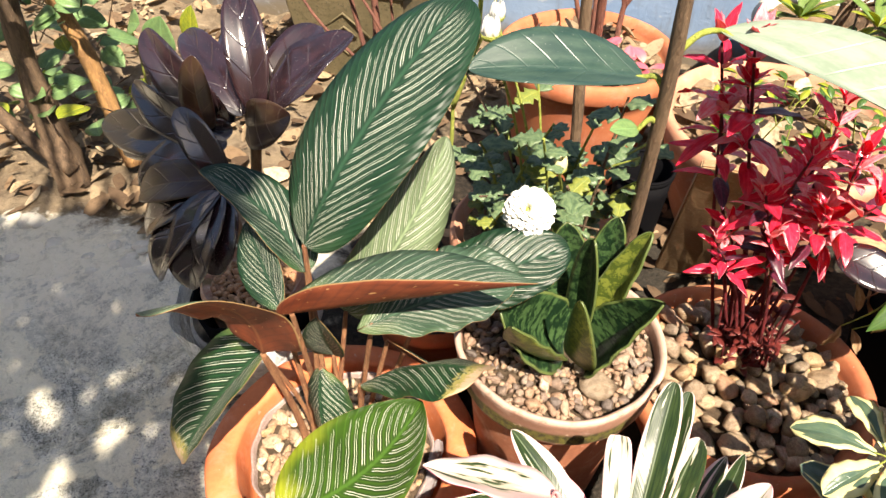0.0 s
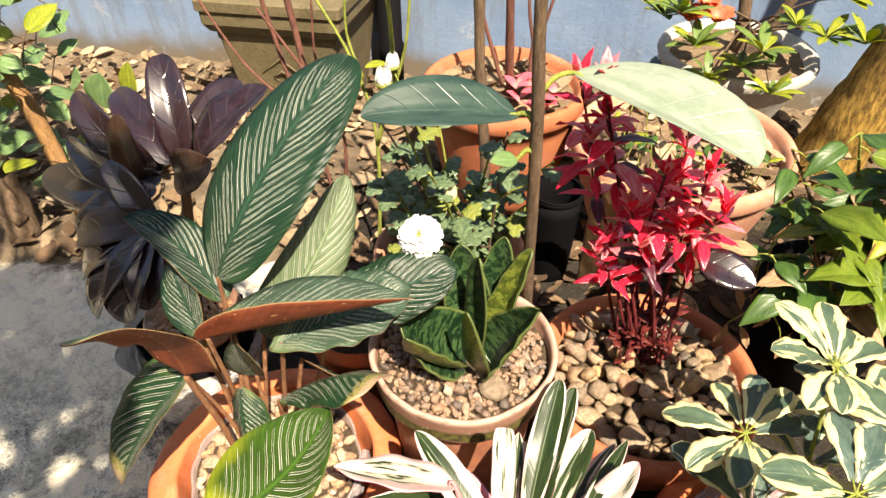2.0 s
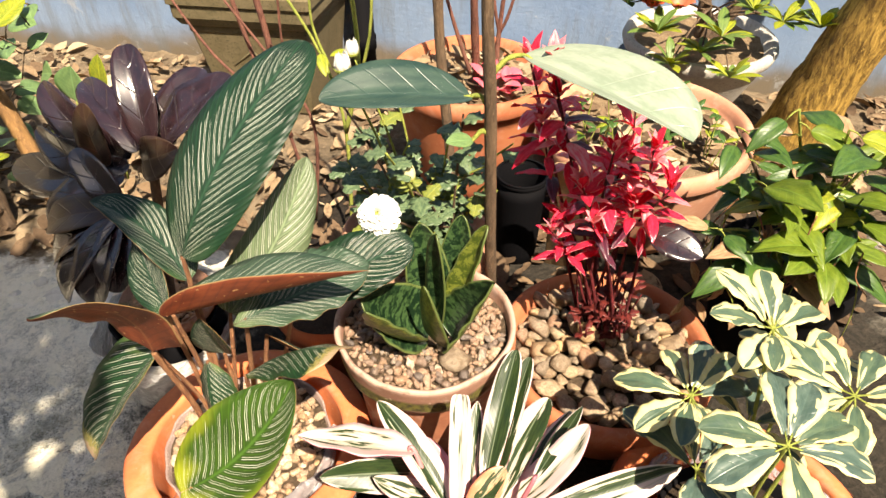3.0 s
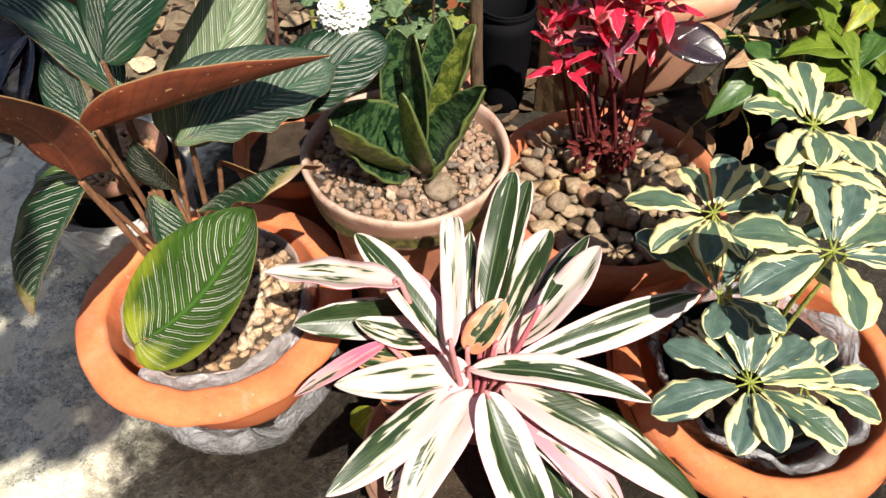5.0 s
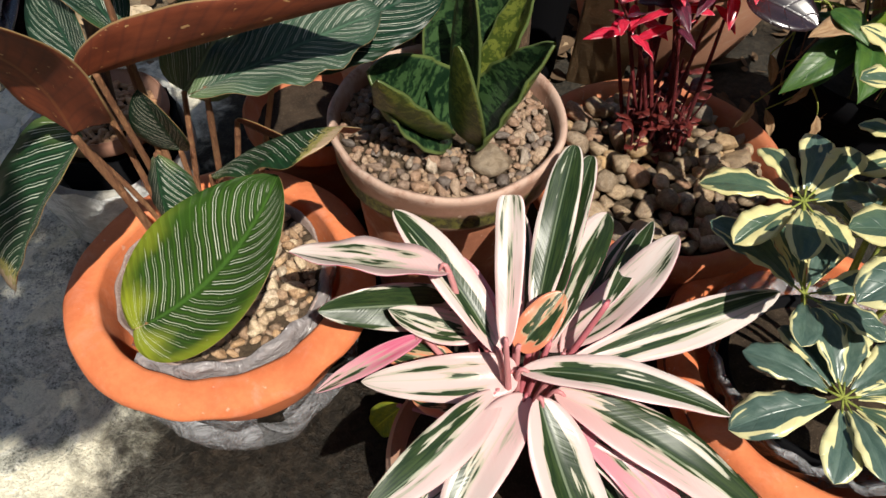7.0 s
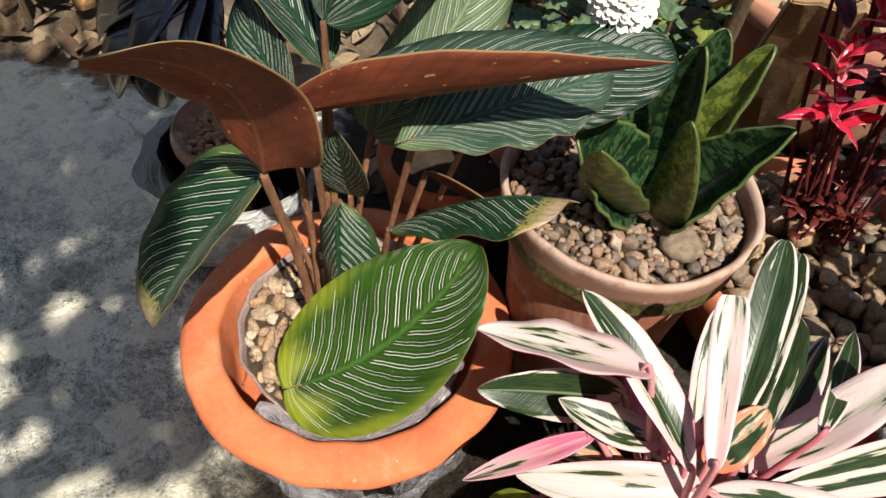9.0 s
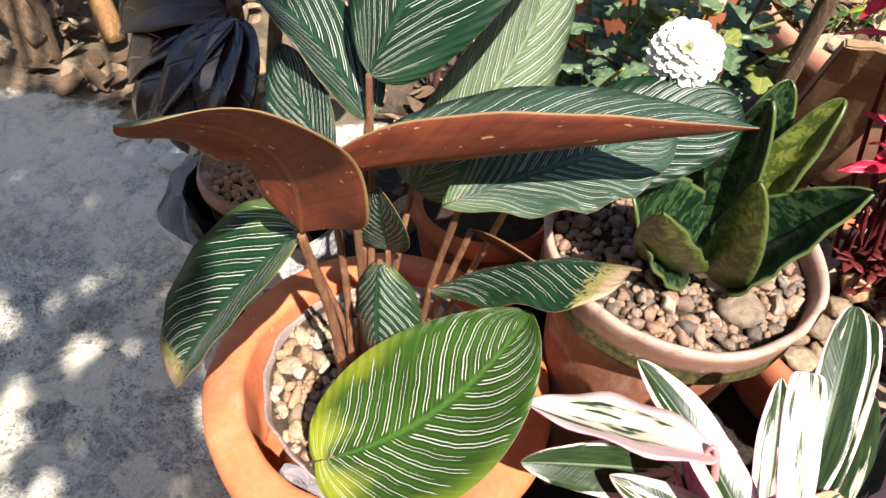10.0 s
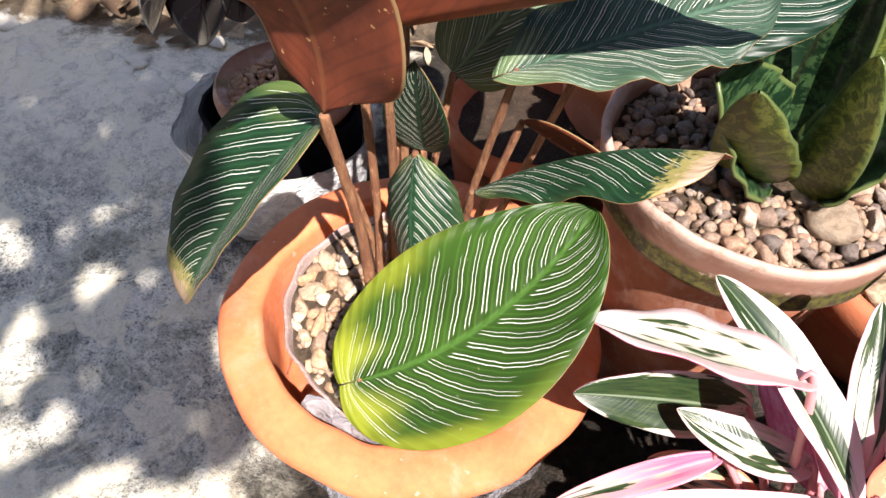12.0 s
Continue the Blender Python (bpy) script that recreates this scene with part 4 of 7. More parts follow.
mesh_part("liner", lathe([(0.0, 0.0), (0.110, 0.0), (0.120, 0.06), (0.138, 0.135), (0.143, 0.146), (0.1445, 0.150), (0.1425, 0.1515), (0.140, 0.148), (0.134, 0.130), (0.12, 0.10), (0, 0.098)],
                         (CX, CY, 0.04), GREYPLASTIC, 72, "liner", 0.012, 5, (0, 0), 0.006), calathea, "grey plastic nursery sleeve, folded over at the rim")
mesh_part("bag", lathe([(0.10, 0.0), (0.145, 0.005), (0.160, 0.03), (0.165, 0.07), (0.158, 0.10)], (CX + 0.02, CY - 0.03, 0.002), FILM, 72, "bag", 0.02, 9, (0, 0), 0.014), calathea, "crumpled clear polythene sheet")
mesh_part("fold", lathe([(0.138, 0.0), (0.141, 0.014), (0.147, 0.020), (0.155, 0.012), (0.158, -0.008)], (CX, CY, 0.176), FILM_GREY, 60, "fold", 0.012, 19, (0, 0), 0.010, (-112, 22)), calathea, "glossy grey polythene folded over the sleeve's edge")
cal_soil = mesh_part("soil", disc_mesh((CX, CY, 0.180), 0.138, GRAVEL, "soil", 0.006, 12, 40, 2, 0.012), calathea)
TAN_STONES = stone_meshes(PEB_TAN, 12, 1, 0.16, 11, 0.40)
CREAM_STONES = stone_meshes(PEB_CREAM, 12, 2, 0.16, 10, 0.42)
RIVER_STONES = stone_meshes(PEB_GREY, 12, 3, 0.14, 8, 0.46)
CLAY_STONES = stone_meshes(PEB_RED, 6, 4)
strew_pebbles(cal_soil, (CX, CY, 0.178), 0.136, CREAM_STONES, 0.0085, 0.018, 2600, 11, [(-0.145, 0.425, 0.022)], dome=0.012)
strew_pebbles(cal_soil, (CX, CY, 0.188), 0.128, CREAM_STONES, 0.008, 0.015, 110, 12, [(-0.145, 0.425, 0.03)], dome=0.014)

CHIPS = stone_meshes(PEB_TAN, 5, 9, 0.2, 9, 0.42, 1)
CHIP_TAN = speckled("tan_chips", ((0.20, 0.125, 0.08), (0.34, 0.24, 0.165), (0.09, 0.065, 0.05)), 70.0, 0.85, 0.3, 0.003)
gravel(cal_soil, (CX, CY, 0.180), 0.136, CHIPS, 0.004, 0.008, 420, 13, CHIP_TAN, [(-0.145, 0.425, 0.02)], 0.012)

CAL_ROOT = Vector((-0.146, 0.425, 0.165))


def cal_leaf(base, tip, width, up, mat=CAL_TOP, attach=0.0, root=None, stalk=0.0036, via=None, outline="ellipse", label="", **kw):
    n = len(calathea.children)
    me = blade(base, tip, width, up, outline=outline, mats=[mat, CAL_UNDER], seed=n, **kw)
    ob = mesh_part("leaf", me, calathea, label)
    b, d = Vector(base), (Vector(tip) - Vector(base))
    r = Vector(root) if root else CAL_ROOT + Vector((random.uniform(-0.012, 0.012), random.uniform(-0.012, 0.012), 0))
    end = b + d * attach
    mid = Vector(via) if via else (r + end) / 2 + Vector((random.uniform(-0.008, 0.008), 0.01, 0.01))
    mesh_part("petiole", tube_mesh([r, mid, end - (end - mid) * 0.12, end], [stalk * 1.4, stalk * 1.05, stalk * 0.9, stalk * 0.6], PETIOLE, 8, "petiole", 0.05, n), calathea)
    return ob


# tall upright leaf
cal_leaf((-0.146, 0.474, 0.612), (-0.035, 0.716, 0.822), 0.149, (-0.314, -0.854, 0.416), bend=0.269, side=0.079, fold=(-3, 2), curl=(-5, -3), outline=(0.45, 0.43), twist=-9, nu=30, nv=10, label="large upright dark green leaf with white pinstripes")
# narrow leaf pointing back and to the side
cal_leaf((-0.148, 0.473, 0.568), (-0.305, 0.521, 0.646), 0.081, (0.157, -0.091, 0.983), CAL_SMALL, bend=0.091, side=0.168, fold=(26, 17), curl=(9, 5), outline=(0.47, 0.60), twist=-7, wave=0.015, nu=24)
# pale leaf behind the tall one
cal_leaf((-0.114, 0.493, 0.488), (-0.041, 0.679, 0.653), 0.103, (0.536, -0.602, 0.592), CAL_LIT, bend=0.123, side=0.083, fold=(16, 2), curl=(4, -3), outline=(0.30, 0.59), twist=-9, wave=0.015, nu=24, label="leaf coloured pale as if lit from behind")
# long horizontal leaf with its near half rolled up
cal_leaf((-0.130, 0.403, 0.576), (0.127, 0.454, 0.661), 0.132, (-0.144, -0.114, 0.983), CAL_SHEEN, bend=-0.009, side=-0.015, fold=(-4, 73), curl=(-8, 31), halves=(1.117, 0.700), outline=(0.54, 1.03), twist=-18, lobe=0.13, wave=0.006, nu=30, nv=10, label="long leaf with one half rolled up, maroon underneath")
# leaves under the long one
cal_leaf((-0.053, 0.443, 0.543), (0.092, 0.550, 0.578), 0.114, (-0.226, -0.329, 0.917), CAL_SHEEN, bend=-0.035, side=-0.059, fold=(8, 12), outline=(0.76, 0.65), twist=-4, lobe=0.16, wave=0.05, waves=4.5, nu=34, nv=10, root=(-0.11, 0.45, 0.165))
cal_leaf((-0.015, 0.520, 0.525), (0.142, 0.604, 0.580), 0.100, (0.0, -0.50, 0.86), CAL_SMALL, bend=0.06, fold=(8, 8), outline=(0.5, 0.5), wave=0.03, nu=24, root=(-0.11, 0.46, 0.165))
# leaf that turns its maroon underside to the front
cal_leaf((-0.167, 0.383, 0.513), (-0.205, 0.281, 0.681), 0.118, (-0.393, 0.678, -0.622), mat=CAL_LIT, bend=-0.163, side=-0.642, fold=(-17, -2), curl=(-11, -3), halves=(1.060, 0.446), outline=(0.19, 0.26), twist=74, lobe=-0.25, nu=34, nv=10, wave=0.03, waves=2.2, stalk=0.0048, attach=0.0, root=(-0.150, 0.408, 0.165), label="leaf twisted to show its maroon underside")
# drooping leaf over the rim
cal_leaf((-0.187, 0.405, 0.483), (-0.290, 0.314, 0.313), 0.104, (-0.677, -0.620, 0.397), mat=CAL_DRY, bend=0.098, side=0.015, fold=(18, 20), curl=(7, 8), halves=(0.722, 1.160), outline=(0.26, 0.52), twist=9, lobe=0.06, wave=0.012, nu=28, stalk=0.003, label="drooping leaf with a dry brown tip")
# big low leaf at the front
cal_leaf((-0.104, 0.288, 0.348), (0.023, 0.400, 0.484), 0.152, (-0.222, -0.639, 0.737), CAL_LOW, bend=-0.021, side=0.176, fold=(25, 24), curl=(9, 8), outline=(0.49, 0.62), twist=-1, lobe=0.13, nu=34, nv=12, via=(-0.128, 0.35, 0.27), label="low leaf yellowing along its edge")
# small folded leaf
cal_leaf((-0.112, 0.412, 0.474), (-0.090, 0.366, 0.372), 0.085, (-0.25, -0.85, 0.42), CAL_DRY, bend=0.16, fold=(-28, -28), wave=0.02)
# narrow leaf with a dry tip
cal_leaf((-0.070, 0.428, 0.435), (0.086, 0.427, 0.534), 0.103, (-0.315, 0.084, 0.945), CAL_DRY, bend=0.095, side=-0.138, fold=(-27, -4), curl=(-18, -6), outline=(0.65, 0.30), twist=4, wave=0.04, waves=2.5, nu=28, root=(-0.11, 0.44, 0.165), label="narrow leaf with a dry curled tip")
cal_leaf((-0.160, 0.425, 0.545), (-0.244, 0.508, 0.594), 0.062, (-0.4, -0.3, 0.85), CAL_SMALL, bend=0.05, fold=(22, 22))
cal_leaf((-0.128, 0.470, 0.420), (-0.125, 0.440, 0.530), 0.060, (0.1, -0.9, 0.3), CAL_SMALL, bend=0.05, fold=(20, 20))
cal_leaf((-0.050, 0.475, 0.475), (0.045, 0.450, 0.470), 0.060, (0.1, 0.75, 0.5), CAL_SMALL, bend=-0.05, fold=(10, 10), root=(-0.11, 0.45, 0.165))


# -- sansevieria in a tall weathered pot --
SX, SY, SZ = 0.150, 0.622, 0.400
sans = thing("potted_sansevieria", (SX, SY, 0.0), "dwarf sansevieria in a tall weathered clay pot topped with pebbles", "potted plant")
s_pot = mesh_part("pot", lathe([(0.0, 0.002), (0.086, 0.0), (0.095, 0.006), (0.105, 0.10), (0.114, 0.20), (0.122, 0.285), (0.1235, 0.320), (0.122, 0.338), (0.116, 0.345)], (SX, SY, 0.0), CLAY_BODY, 80, "pot", 0.008, 4), sans, "worn red-brown terracotta body")
mesh_part("rim", lathe([(0.118, 0.339), (0.136, 0.336), (0.1425, 0.340), (0.1435, 0.346), (0.1425, 0.352), (0.1445, 0.372), (0.1475, 0.390), (0.1485, 0.396), (0.1465, 0.400), (0.1440, 0.4005), (0.1400, 0.398), (0.138, 0.39), (0.135, 0.36), (0.128, 0.352)], (SX, SY, 0.0), CLAY_RIM, 96, "rim", 0.008, 4, (0, 0), 0.002), s_pot, "pale pinkish overhanging rim band with a mossy line")
s_soil = mesh_part("soil", disc_mesh((SX, SY, SZ - 0.026), 0.137, GRAVEL, "soil", 0.004, 10, 40, 3, 0.010), sans)
strew_pebbles(s_soil, (SX, SY, SZ - 0.026), 0.135, TAN_STONES, 0.007, 0.0155, 3200, 21, [(0.217, 0.560, 0.026), (0.160, 0.600, 0.03)], dome=0.010)
strew_pebbles(s_soil, (SX, SY, SZ - 0.020), 0.124, TAN_STONES, 0.006, 0.013, 130, 22, [(0.217, 0.560, 0.030), (0.160, 0.600, 0.045)], dome=0.010)
gravel(s_soil, (SX, SY, SZ - 0.026), 0.136, CHIPS, 0.004, 0.0075, 520, 23, CHIP_TAN, [(0.165, 0.600, 0.025)], 0.010)
big = new("stone", RIVER_STONES[2])
big.parent = s_soil
big.location, big.rotation_euler, big.scale = (0.219, 0.556, SZ - 0.004), (0.1, 0.1, 0.4), (0.031, 0.025, 0.020)
tagged(big, "large grey pitted stone")


def sans_leaf(base, tip, width, up, fold=(14, 14), bend=-0.1, outline=(0.3, 0.6), mats=(SANS, SANS_OUT), **kw):
    me = blade(base, tip, width, up, bend=bend, outline=outline, fold=fold, mats=mats, thick=0.003, seed=len(sans.children), nu=20, nv=8, **kw)
    return mesh_part("leaf", me, sans)


sans_leaf((0.151, 0.577, 0.398), (0.100, 0.497, 0.537), 0.067, (0.104, 0.774, 0.624), (12, -1), -0.116, (0.34, 0.66), curl=(13, 6), side=0.024, wave=0.03)
sans_leaf((0.184, 0.580, 0.398), (0.171, 0.551, 0.550), 0.052, (0.362, 0.866, 0.345), (-4, 4), -0.137, (0.22, 0.53), curl=(5, 9), side=-0.113, twist=8)
sans_leaf((0.202, 0.596, 0.395), (0.264, 0.584, 0.544), 0.115, (-0.547, -0.402, 0.734), (25, 31), -0.125, (0.20, 0.71), curl=(18, 24), side=-0.03, wave=0.03)
# top side also takes the lighter outer colour, standing in for sun on it
sans_leaf((0.186, 0.635, 0.395), (0.236, 0.683, 0.565), 0.060, (-0.385, -0.486, 0.784), (23, 27), -0.064, (0.25, 0.51), mats=(SANS_OUT, SANS_OUT), curl=(18, 20), wave=0.04)
sans_leaf((0.172, 0.622, 0.395), (0.167, 0.634, 0.575), 0.058, (-0.60, -0.75, 0.2), (14, 20), -0.09, (0.35, 0.50), curl=(14, 18))
sans_leaf((0.158, 0.612, 0.395), (0.078, 0.540, 0.510), 0.115, (0.50, -0.45, 0.74), (12, 14), -0.14, (0.28, 0.55), curl=(16, 16), wave=0.03)
sans_leaf((0.162, 0.640, 0.395), (0.128, 0.690, 0.545), 0.080, (0.20, -0.85, 0.45), (12, 14), -0.14, (0.28, 0.55), curl=(18, 16), wave=0.03)
sans_leaf((0.178, 0.645, 0.395), (0.192, 0.712, 0.555), 0.062, (-0.10, -0.90, 0.40), (14, 14), -0.12, (0.28, 0.50), curl=(22, 16), wave=0.03)


# -- red-leaved shrub in a wide pot of river stones --
RX, RY, RZ = 0.466, 0.818, 0.197
shrub = thing("potted_red_shrub", (RX, RY, 0.0), "crimson and pink leaved shrub in a pot of river stones", "potted plant")
mesh_part("pot", lathe(rim_profile(0.14, 0.214, RZ, 0.018, 0.05, 0.026, 0.05), (RX, RY, 0.0), CLAY_STONE, 72, "pot", 0.008, 6), shrub, "dusty terracotta with a thick rim")
r_soil = mesh_part("soil", disc_mesh((RX, RY, RZ - 0.036), 0.188, GRAVEL, "soil", 0.004, 12, 48, 5, 0.018), shrub)
strew_pebbles(r_soil, (RX, RY, RZ - 0.034), 0.184, RIVER_STONES, 0.014, 0.034, 3600, 31, [(0.452, 0.870, 0.035)], dome=0.026)
strew_pebbles(r_soil, (RX, RY, RZ - 0.018), 0.172, RIVER_STONES, 0.012, 0.026, 60, 32, [(0.452, 0.870, 0.05)], dome=0.028)


def red_stem(top, whorls, size, seed):
    """A bare stem with a head of whorled leaves: upright and bright at the tip, broad, flat and dark below."""
    rnd = random.Random(seed)
    root = Vector((0.452 + rnd.uniform(-0.04, 0.04), 0.862 + rnd.uniform(-0.035, 0.035), RZ - 0.03))
    top = Vector(top)
    mid = root.lerp(top, 0.5) + Vector((rnd.uniform(-0.02, 0.02), 0.02, 0.03))
    mesh_part("stem", tube_mesh([root, mid, top], [0.0034, 0.0028, 0.0016], REDSTEM, 7, "stem", 0.1, seed), shrub)
    for k in range(whorls):
        f = k / (whorls - 1)
        t = 1.0 - 0.24 * (1 - f) ** 1.15
        p = root * (1 - t) ** 2 + mid * 2 * t * (1 - t) + top * t * t
        count = 3 + (1 if f > 0.4 else 0) + (2 if f > 0.85 else 0)
        a0 = rnd.uniform(0, 6.28)
        for q in range(count):
            a = a0 + 2 * math.pi * q / count + rnd.uniform(-0.4, 0.4)
            el = radians(-22 + 78 * f ** 1.5) + rnd.uniform(-0.30, 0.30)
            ln = size * rnd.uniform(0.65, 1.15) * (1.22 - 0.45 * f)
            d = Vector((math.cos(a) * math.cos(el), math.sin(a) * math.cos(el), math.sin(el)))
            up = Vector((-math.cos(a) * math.sin(el), -math.sin(a) * math.sin(el), math.cos(el)))
            r = rnd.random()
            mat = MAROON if r > 0.74 + 0.26 * f ** 0.7 else (PINK_GLINT if r < 0.26 + 0.22 * f else RED)
            me = blade(p + d * 0.004, p + d * ln, ln * rnd.uniform(0.28, 0.40), up, bend=0.16, outline=(0.62, 0.95), fold=(18, 18), curl=(-14, -14), twist=rnd.uniform(-35, 35), wave=0.06, waves=2.5,
                       nu=10, nv=4, thick=0.0005, mats=[mat, mat], seed=seed * 31 + k * 7 + q)
            mesh_part("leaf", me, shrub)


for k, (x, y, z, n, size) in enumerate([(0.266, 0.866, 0.746, 4, 0.066), (0.300, 0.835, 0.765, 5, 0.066), (0.292, 0.850, 0.655, 4, 0.060), (0.433, 0.860, 0.690, 4, 0.066),
                                        (0.432, 0.850, 0.610, 6, 0.062), (0.372, 0.790, 0.580, 6, 0.062), (0.350, 0.815, 0.500, 4, 0.056), (0.455, 0.800, 0.560, 5, 0.062), (0.505, 0.800, 0.590, 4, 0.070), (0.332, 0.770, 0.500, 4, 0.044), (0.410, 0.810, 0.640, 5, 0.054), (0.470, 0.830, 0.640, 5, 0.056), (0.312, 0.850, 0.700, 5, 0.056), (0.398, 0.780, 0.520, 4, 0.052)]):
    red_stem((x, y, z), n, size, 41 + k)
mesh_part("leaf", blade((0.490, 0.800, 0.505), (0.575, 0.770, 0.490), 0.062, (0.1, -0.5, 0.85), bend=0.08, outline=(0.5, 0.6), fold=(10, 10), nu=14, nv=6, mats=[PURPLE, PURPLE], seed=3), shrub, "broad dusky purple leaf")
rnd = random.Random(5)
for k in range(48):      # old dark stubs and small leaves at the foot
    r0 = Vector((0.452 + rnd.uniform(-0.05, 0.05), 0.862 + rnd.uniform(-0.05, 0.04), RZ - 0.02))
    tp = r0 + Vector((rnd.uniform(-0.03, 0.03), rnd.uniform(-0.03, 0.02), rnd.uniform(0.05, 0.17)))
    mesh_part("stem", tube_mesh([r0, tp], [0.0025, 0.0014], REDSTEM, 5, "stem", 0.1, k), shrub)
    for q in range(3):
        p = r0.lerp(tp, rnd.uniform(0.4, 1.0))
        a = rnd.uniform(0, 6.28)
        d = Vector((math.cos(a), math.sin(a), rnd.uniform(-0.2, 0.5))).normalized()
        ln = rnd.uniform(0.018, 0.034)
        mesh_part("leaf", blade(p, p + d * ln, ln * 0.45, (0, 0, 1), nu=5, nv=2, outline="lance", fold=(15, 15), mats=[RUST, RUST], seed=k), shrub)


# -- stromanthe in the front --
TX, TY = 0.275, 0.300
strom = thing("potted_stromanthe", (TX, TY, 0.0), "tricolour stromanthe with white, pink and green leaves in a clay pot", "potted plant")
mesh_part("pot", lathe(rim_profile(0.085, 0.132, 0.150, 0.010, 0.04, 0.014, 0.04), (TX, TY, 0.0), CLAY_OLD, 64, "pot", 0.008, 8), strom, "weathered clay pot")
mesh_part("soil", disc_mesh((TX, TY, 0.118), 0.116, SOIL, "soil", 0.006, 10, 36, 7, 0.01), strom)
mesh_part("bag", lathe([(0.10, 0.0), (0.118, 0.01), (0.128, 0.05), (0.135, 0.085)], (TX + 0.03, TY - 0.02, 0.002), FILM_WHITE, 56, "bag", 0.02, 13, (0, 0), 0.012), strom, "crumpled white polythene bag")


def strom_leaf(base, tip, width, up, mat, bend=0.06, fold=(16, 16), under=STRO_UNDER, outline=(0.6, 0.7), root=None, label="", **kw):
    n = len(strom.children)
    heart = Vector((0.285, 0.345, 0.27))
    base = Vector(base).lerp(heart, 0.22) if (Vector(base) - heart).length < 0.11 else base
    me = blade(base, tip, width * 1.06, up, bend=bend, outline=outline, fold=fold, mats=[mat, under], seed=n * 7 + 3, nu=26, nv=8, wave=0.035, waves=2.5, **kw)
    mesh_part("leaf", me, strom, label)
    r = Vector(root) if root else Vector((TX + 0.02, TY + 0.02, 0.12))
    b = Vector(base)
    mesh_part("petiole", tube_mesh([r, (r + b) / 2 + Vector((0, 0.004, 0.01)), b, b + (Vector(tip) - b) * 0.06], [0.0050, 0.0042, 0.0032, 0.0012], STRO_STALK, 6, "petiole"), strom)


W, H, G, L1, R1, C1 = STRO
strom_leaf((0.198, 0.377, 0.406), (0.039, 0.356, 0.423), 0.071, (-0.166, 0.338, 0.926), W, -0.007, (22, 16), outline=(0.54, 0.78), side=-0.046, root=(TX, TY + 0.03, 0.12))
strom_leaf((0.256, 0.328, 0.356), (0.124, 0.445, 0.407), 0.045, (0.419, -0.391, 0.819), C1, 0.141, (18, 16), outline=(0.68, 0.61), side=0.031)
strom_leaf((0.267, 0.320, 0.377), (0.247, 0.445, 0.460), 0.030, (-0.122, -0.846, 0.518), W, -0.104, (15, 15), outline=(0.34, 0.14))
strom_leaf((0.298, 0.402, 0.350), (0.308, 0.567, 0.427), 0.041, (-0.193, -0.540, 0.820), G, 0.108, (16, 17), outline=(0.51, 0.43))
strom_leaf((0.312, 0.402, 0.335), (0.330, 0.570, 0.412), 0.038, (-0.35, -0.50, 0.80), G, 0.080, (26, 20), outline=(0.51, 0.43))
strom_leaf((0.321, 0.375, 0.320), (0.367, 0.568, 0.322), 0.046, (-0.101, -0.236, 0.966), R1, 0.165, (18, 17), outline=(0.75, 0.57), side=-0.022)
strom_leaf((0.323, 0.389, 0.286), (0.425, 0.465, 0.417), 0.049, (-0.486, -0.376, 0.789), W, -0.053, (15, 15), outline=(0.68, 0.54), side=0.104)
strom_leaf((0.360, 0.388, 0.372), (0.420, 0.552, 0.338), 0.024, (-0.176, -0.348, 0.921), G, 0.071, (16, 16), side=0.022)
strom_leaf((0.345, 0.375, 0.300), (0.405, 0.560, 0.310), 0.040, (-0.2, -0.35, 0.9), H, 0.08, (16, 16))
strom_leaf((0.339, 0.351, 0.317), (0.573, 0.494, 0.315), 0.050, (-0.011, -0.487, 0.873), H, 0.041, (18, 15), outline=(0.92, 0.76), side=0.025, twist=4)
strom_leaf((0.287, 0.333, 0.313), (0.508, 0.327, 0.308), 0.045, (-0.174, 0.019, 0.985), C1, 0.168, (16, 18), outline=(0.61, 0.71), side=-0.038)
strom_leaf((0.341, 0.327, 0.285), (0.586, 0.251, 0.205), 0.065, (0.079, -0.061, 0.995), L1, 0.163, (15, 17), outline=(0.52, 0.65))
strom_leaf((0.371, 0.297, 0.266), (0.495, 0.231, 0.196), 0.047, (0.118, -0.196, 0.973), STRO_PINK, 0.158, (18, 17), outline=(0.64, 0.55), side=-0.019)
strom_leaf((0.345, 0.300, 0.272), (0.500, 0.236, 0.176), 0.044, (0.1, -0.1, 0.97), G, 0.15, (14, 14))
strom_leaf((0.318, 0.298, 0.315), (0.419, 0.173, 0.170), 0.070, (0.335, -0.372, 0.865), C1, 0.127, (15, 19), outline=(0.46, 0.64), side=0.104)
strom_leaf((0.363, 0.300, 0.250), (0.437, 0.240, 0.173), 0.030, (0.047, -0.274, 0.961), G, 0.134, (16, 16), side=0.034)
strom_leaf((0.303, 0.314, 0.284), (0.232, 0.143, 0.241), 0.056, (-0.129, -0.176, 0.976), W, 0.171, (16, 16), outline=(0.49, 0.79), side=0.024)
strom_leaf((0.265, 0.315, 0.282), (0.159, 0.150, 0.319), 0.049, (-0.018, -0.338, 0.941), R1, 0.112, (15, 16), outline=(0.61, 0.75), side=-0.072)
strom_leaf((0.285, 0.339, 0.294), (0.113, 0.311, 0.257), 0.053, (-0.072, -0.481, 0.874), W, 0.145, (15, 18), outline=(0.30, 0.71), side=-0.016)
strom_leaf((0.176, 0.355, 0.308), (0.063, 0.292, 0.246), 0.026, (-0.214, -0.483, 0.849), STRO_PINK, 0.049, (30, 30), outline=(0.54, 0.77), label="half-rolled leaf with a pink underside")
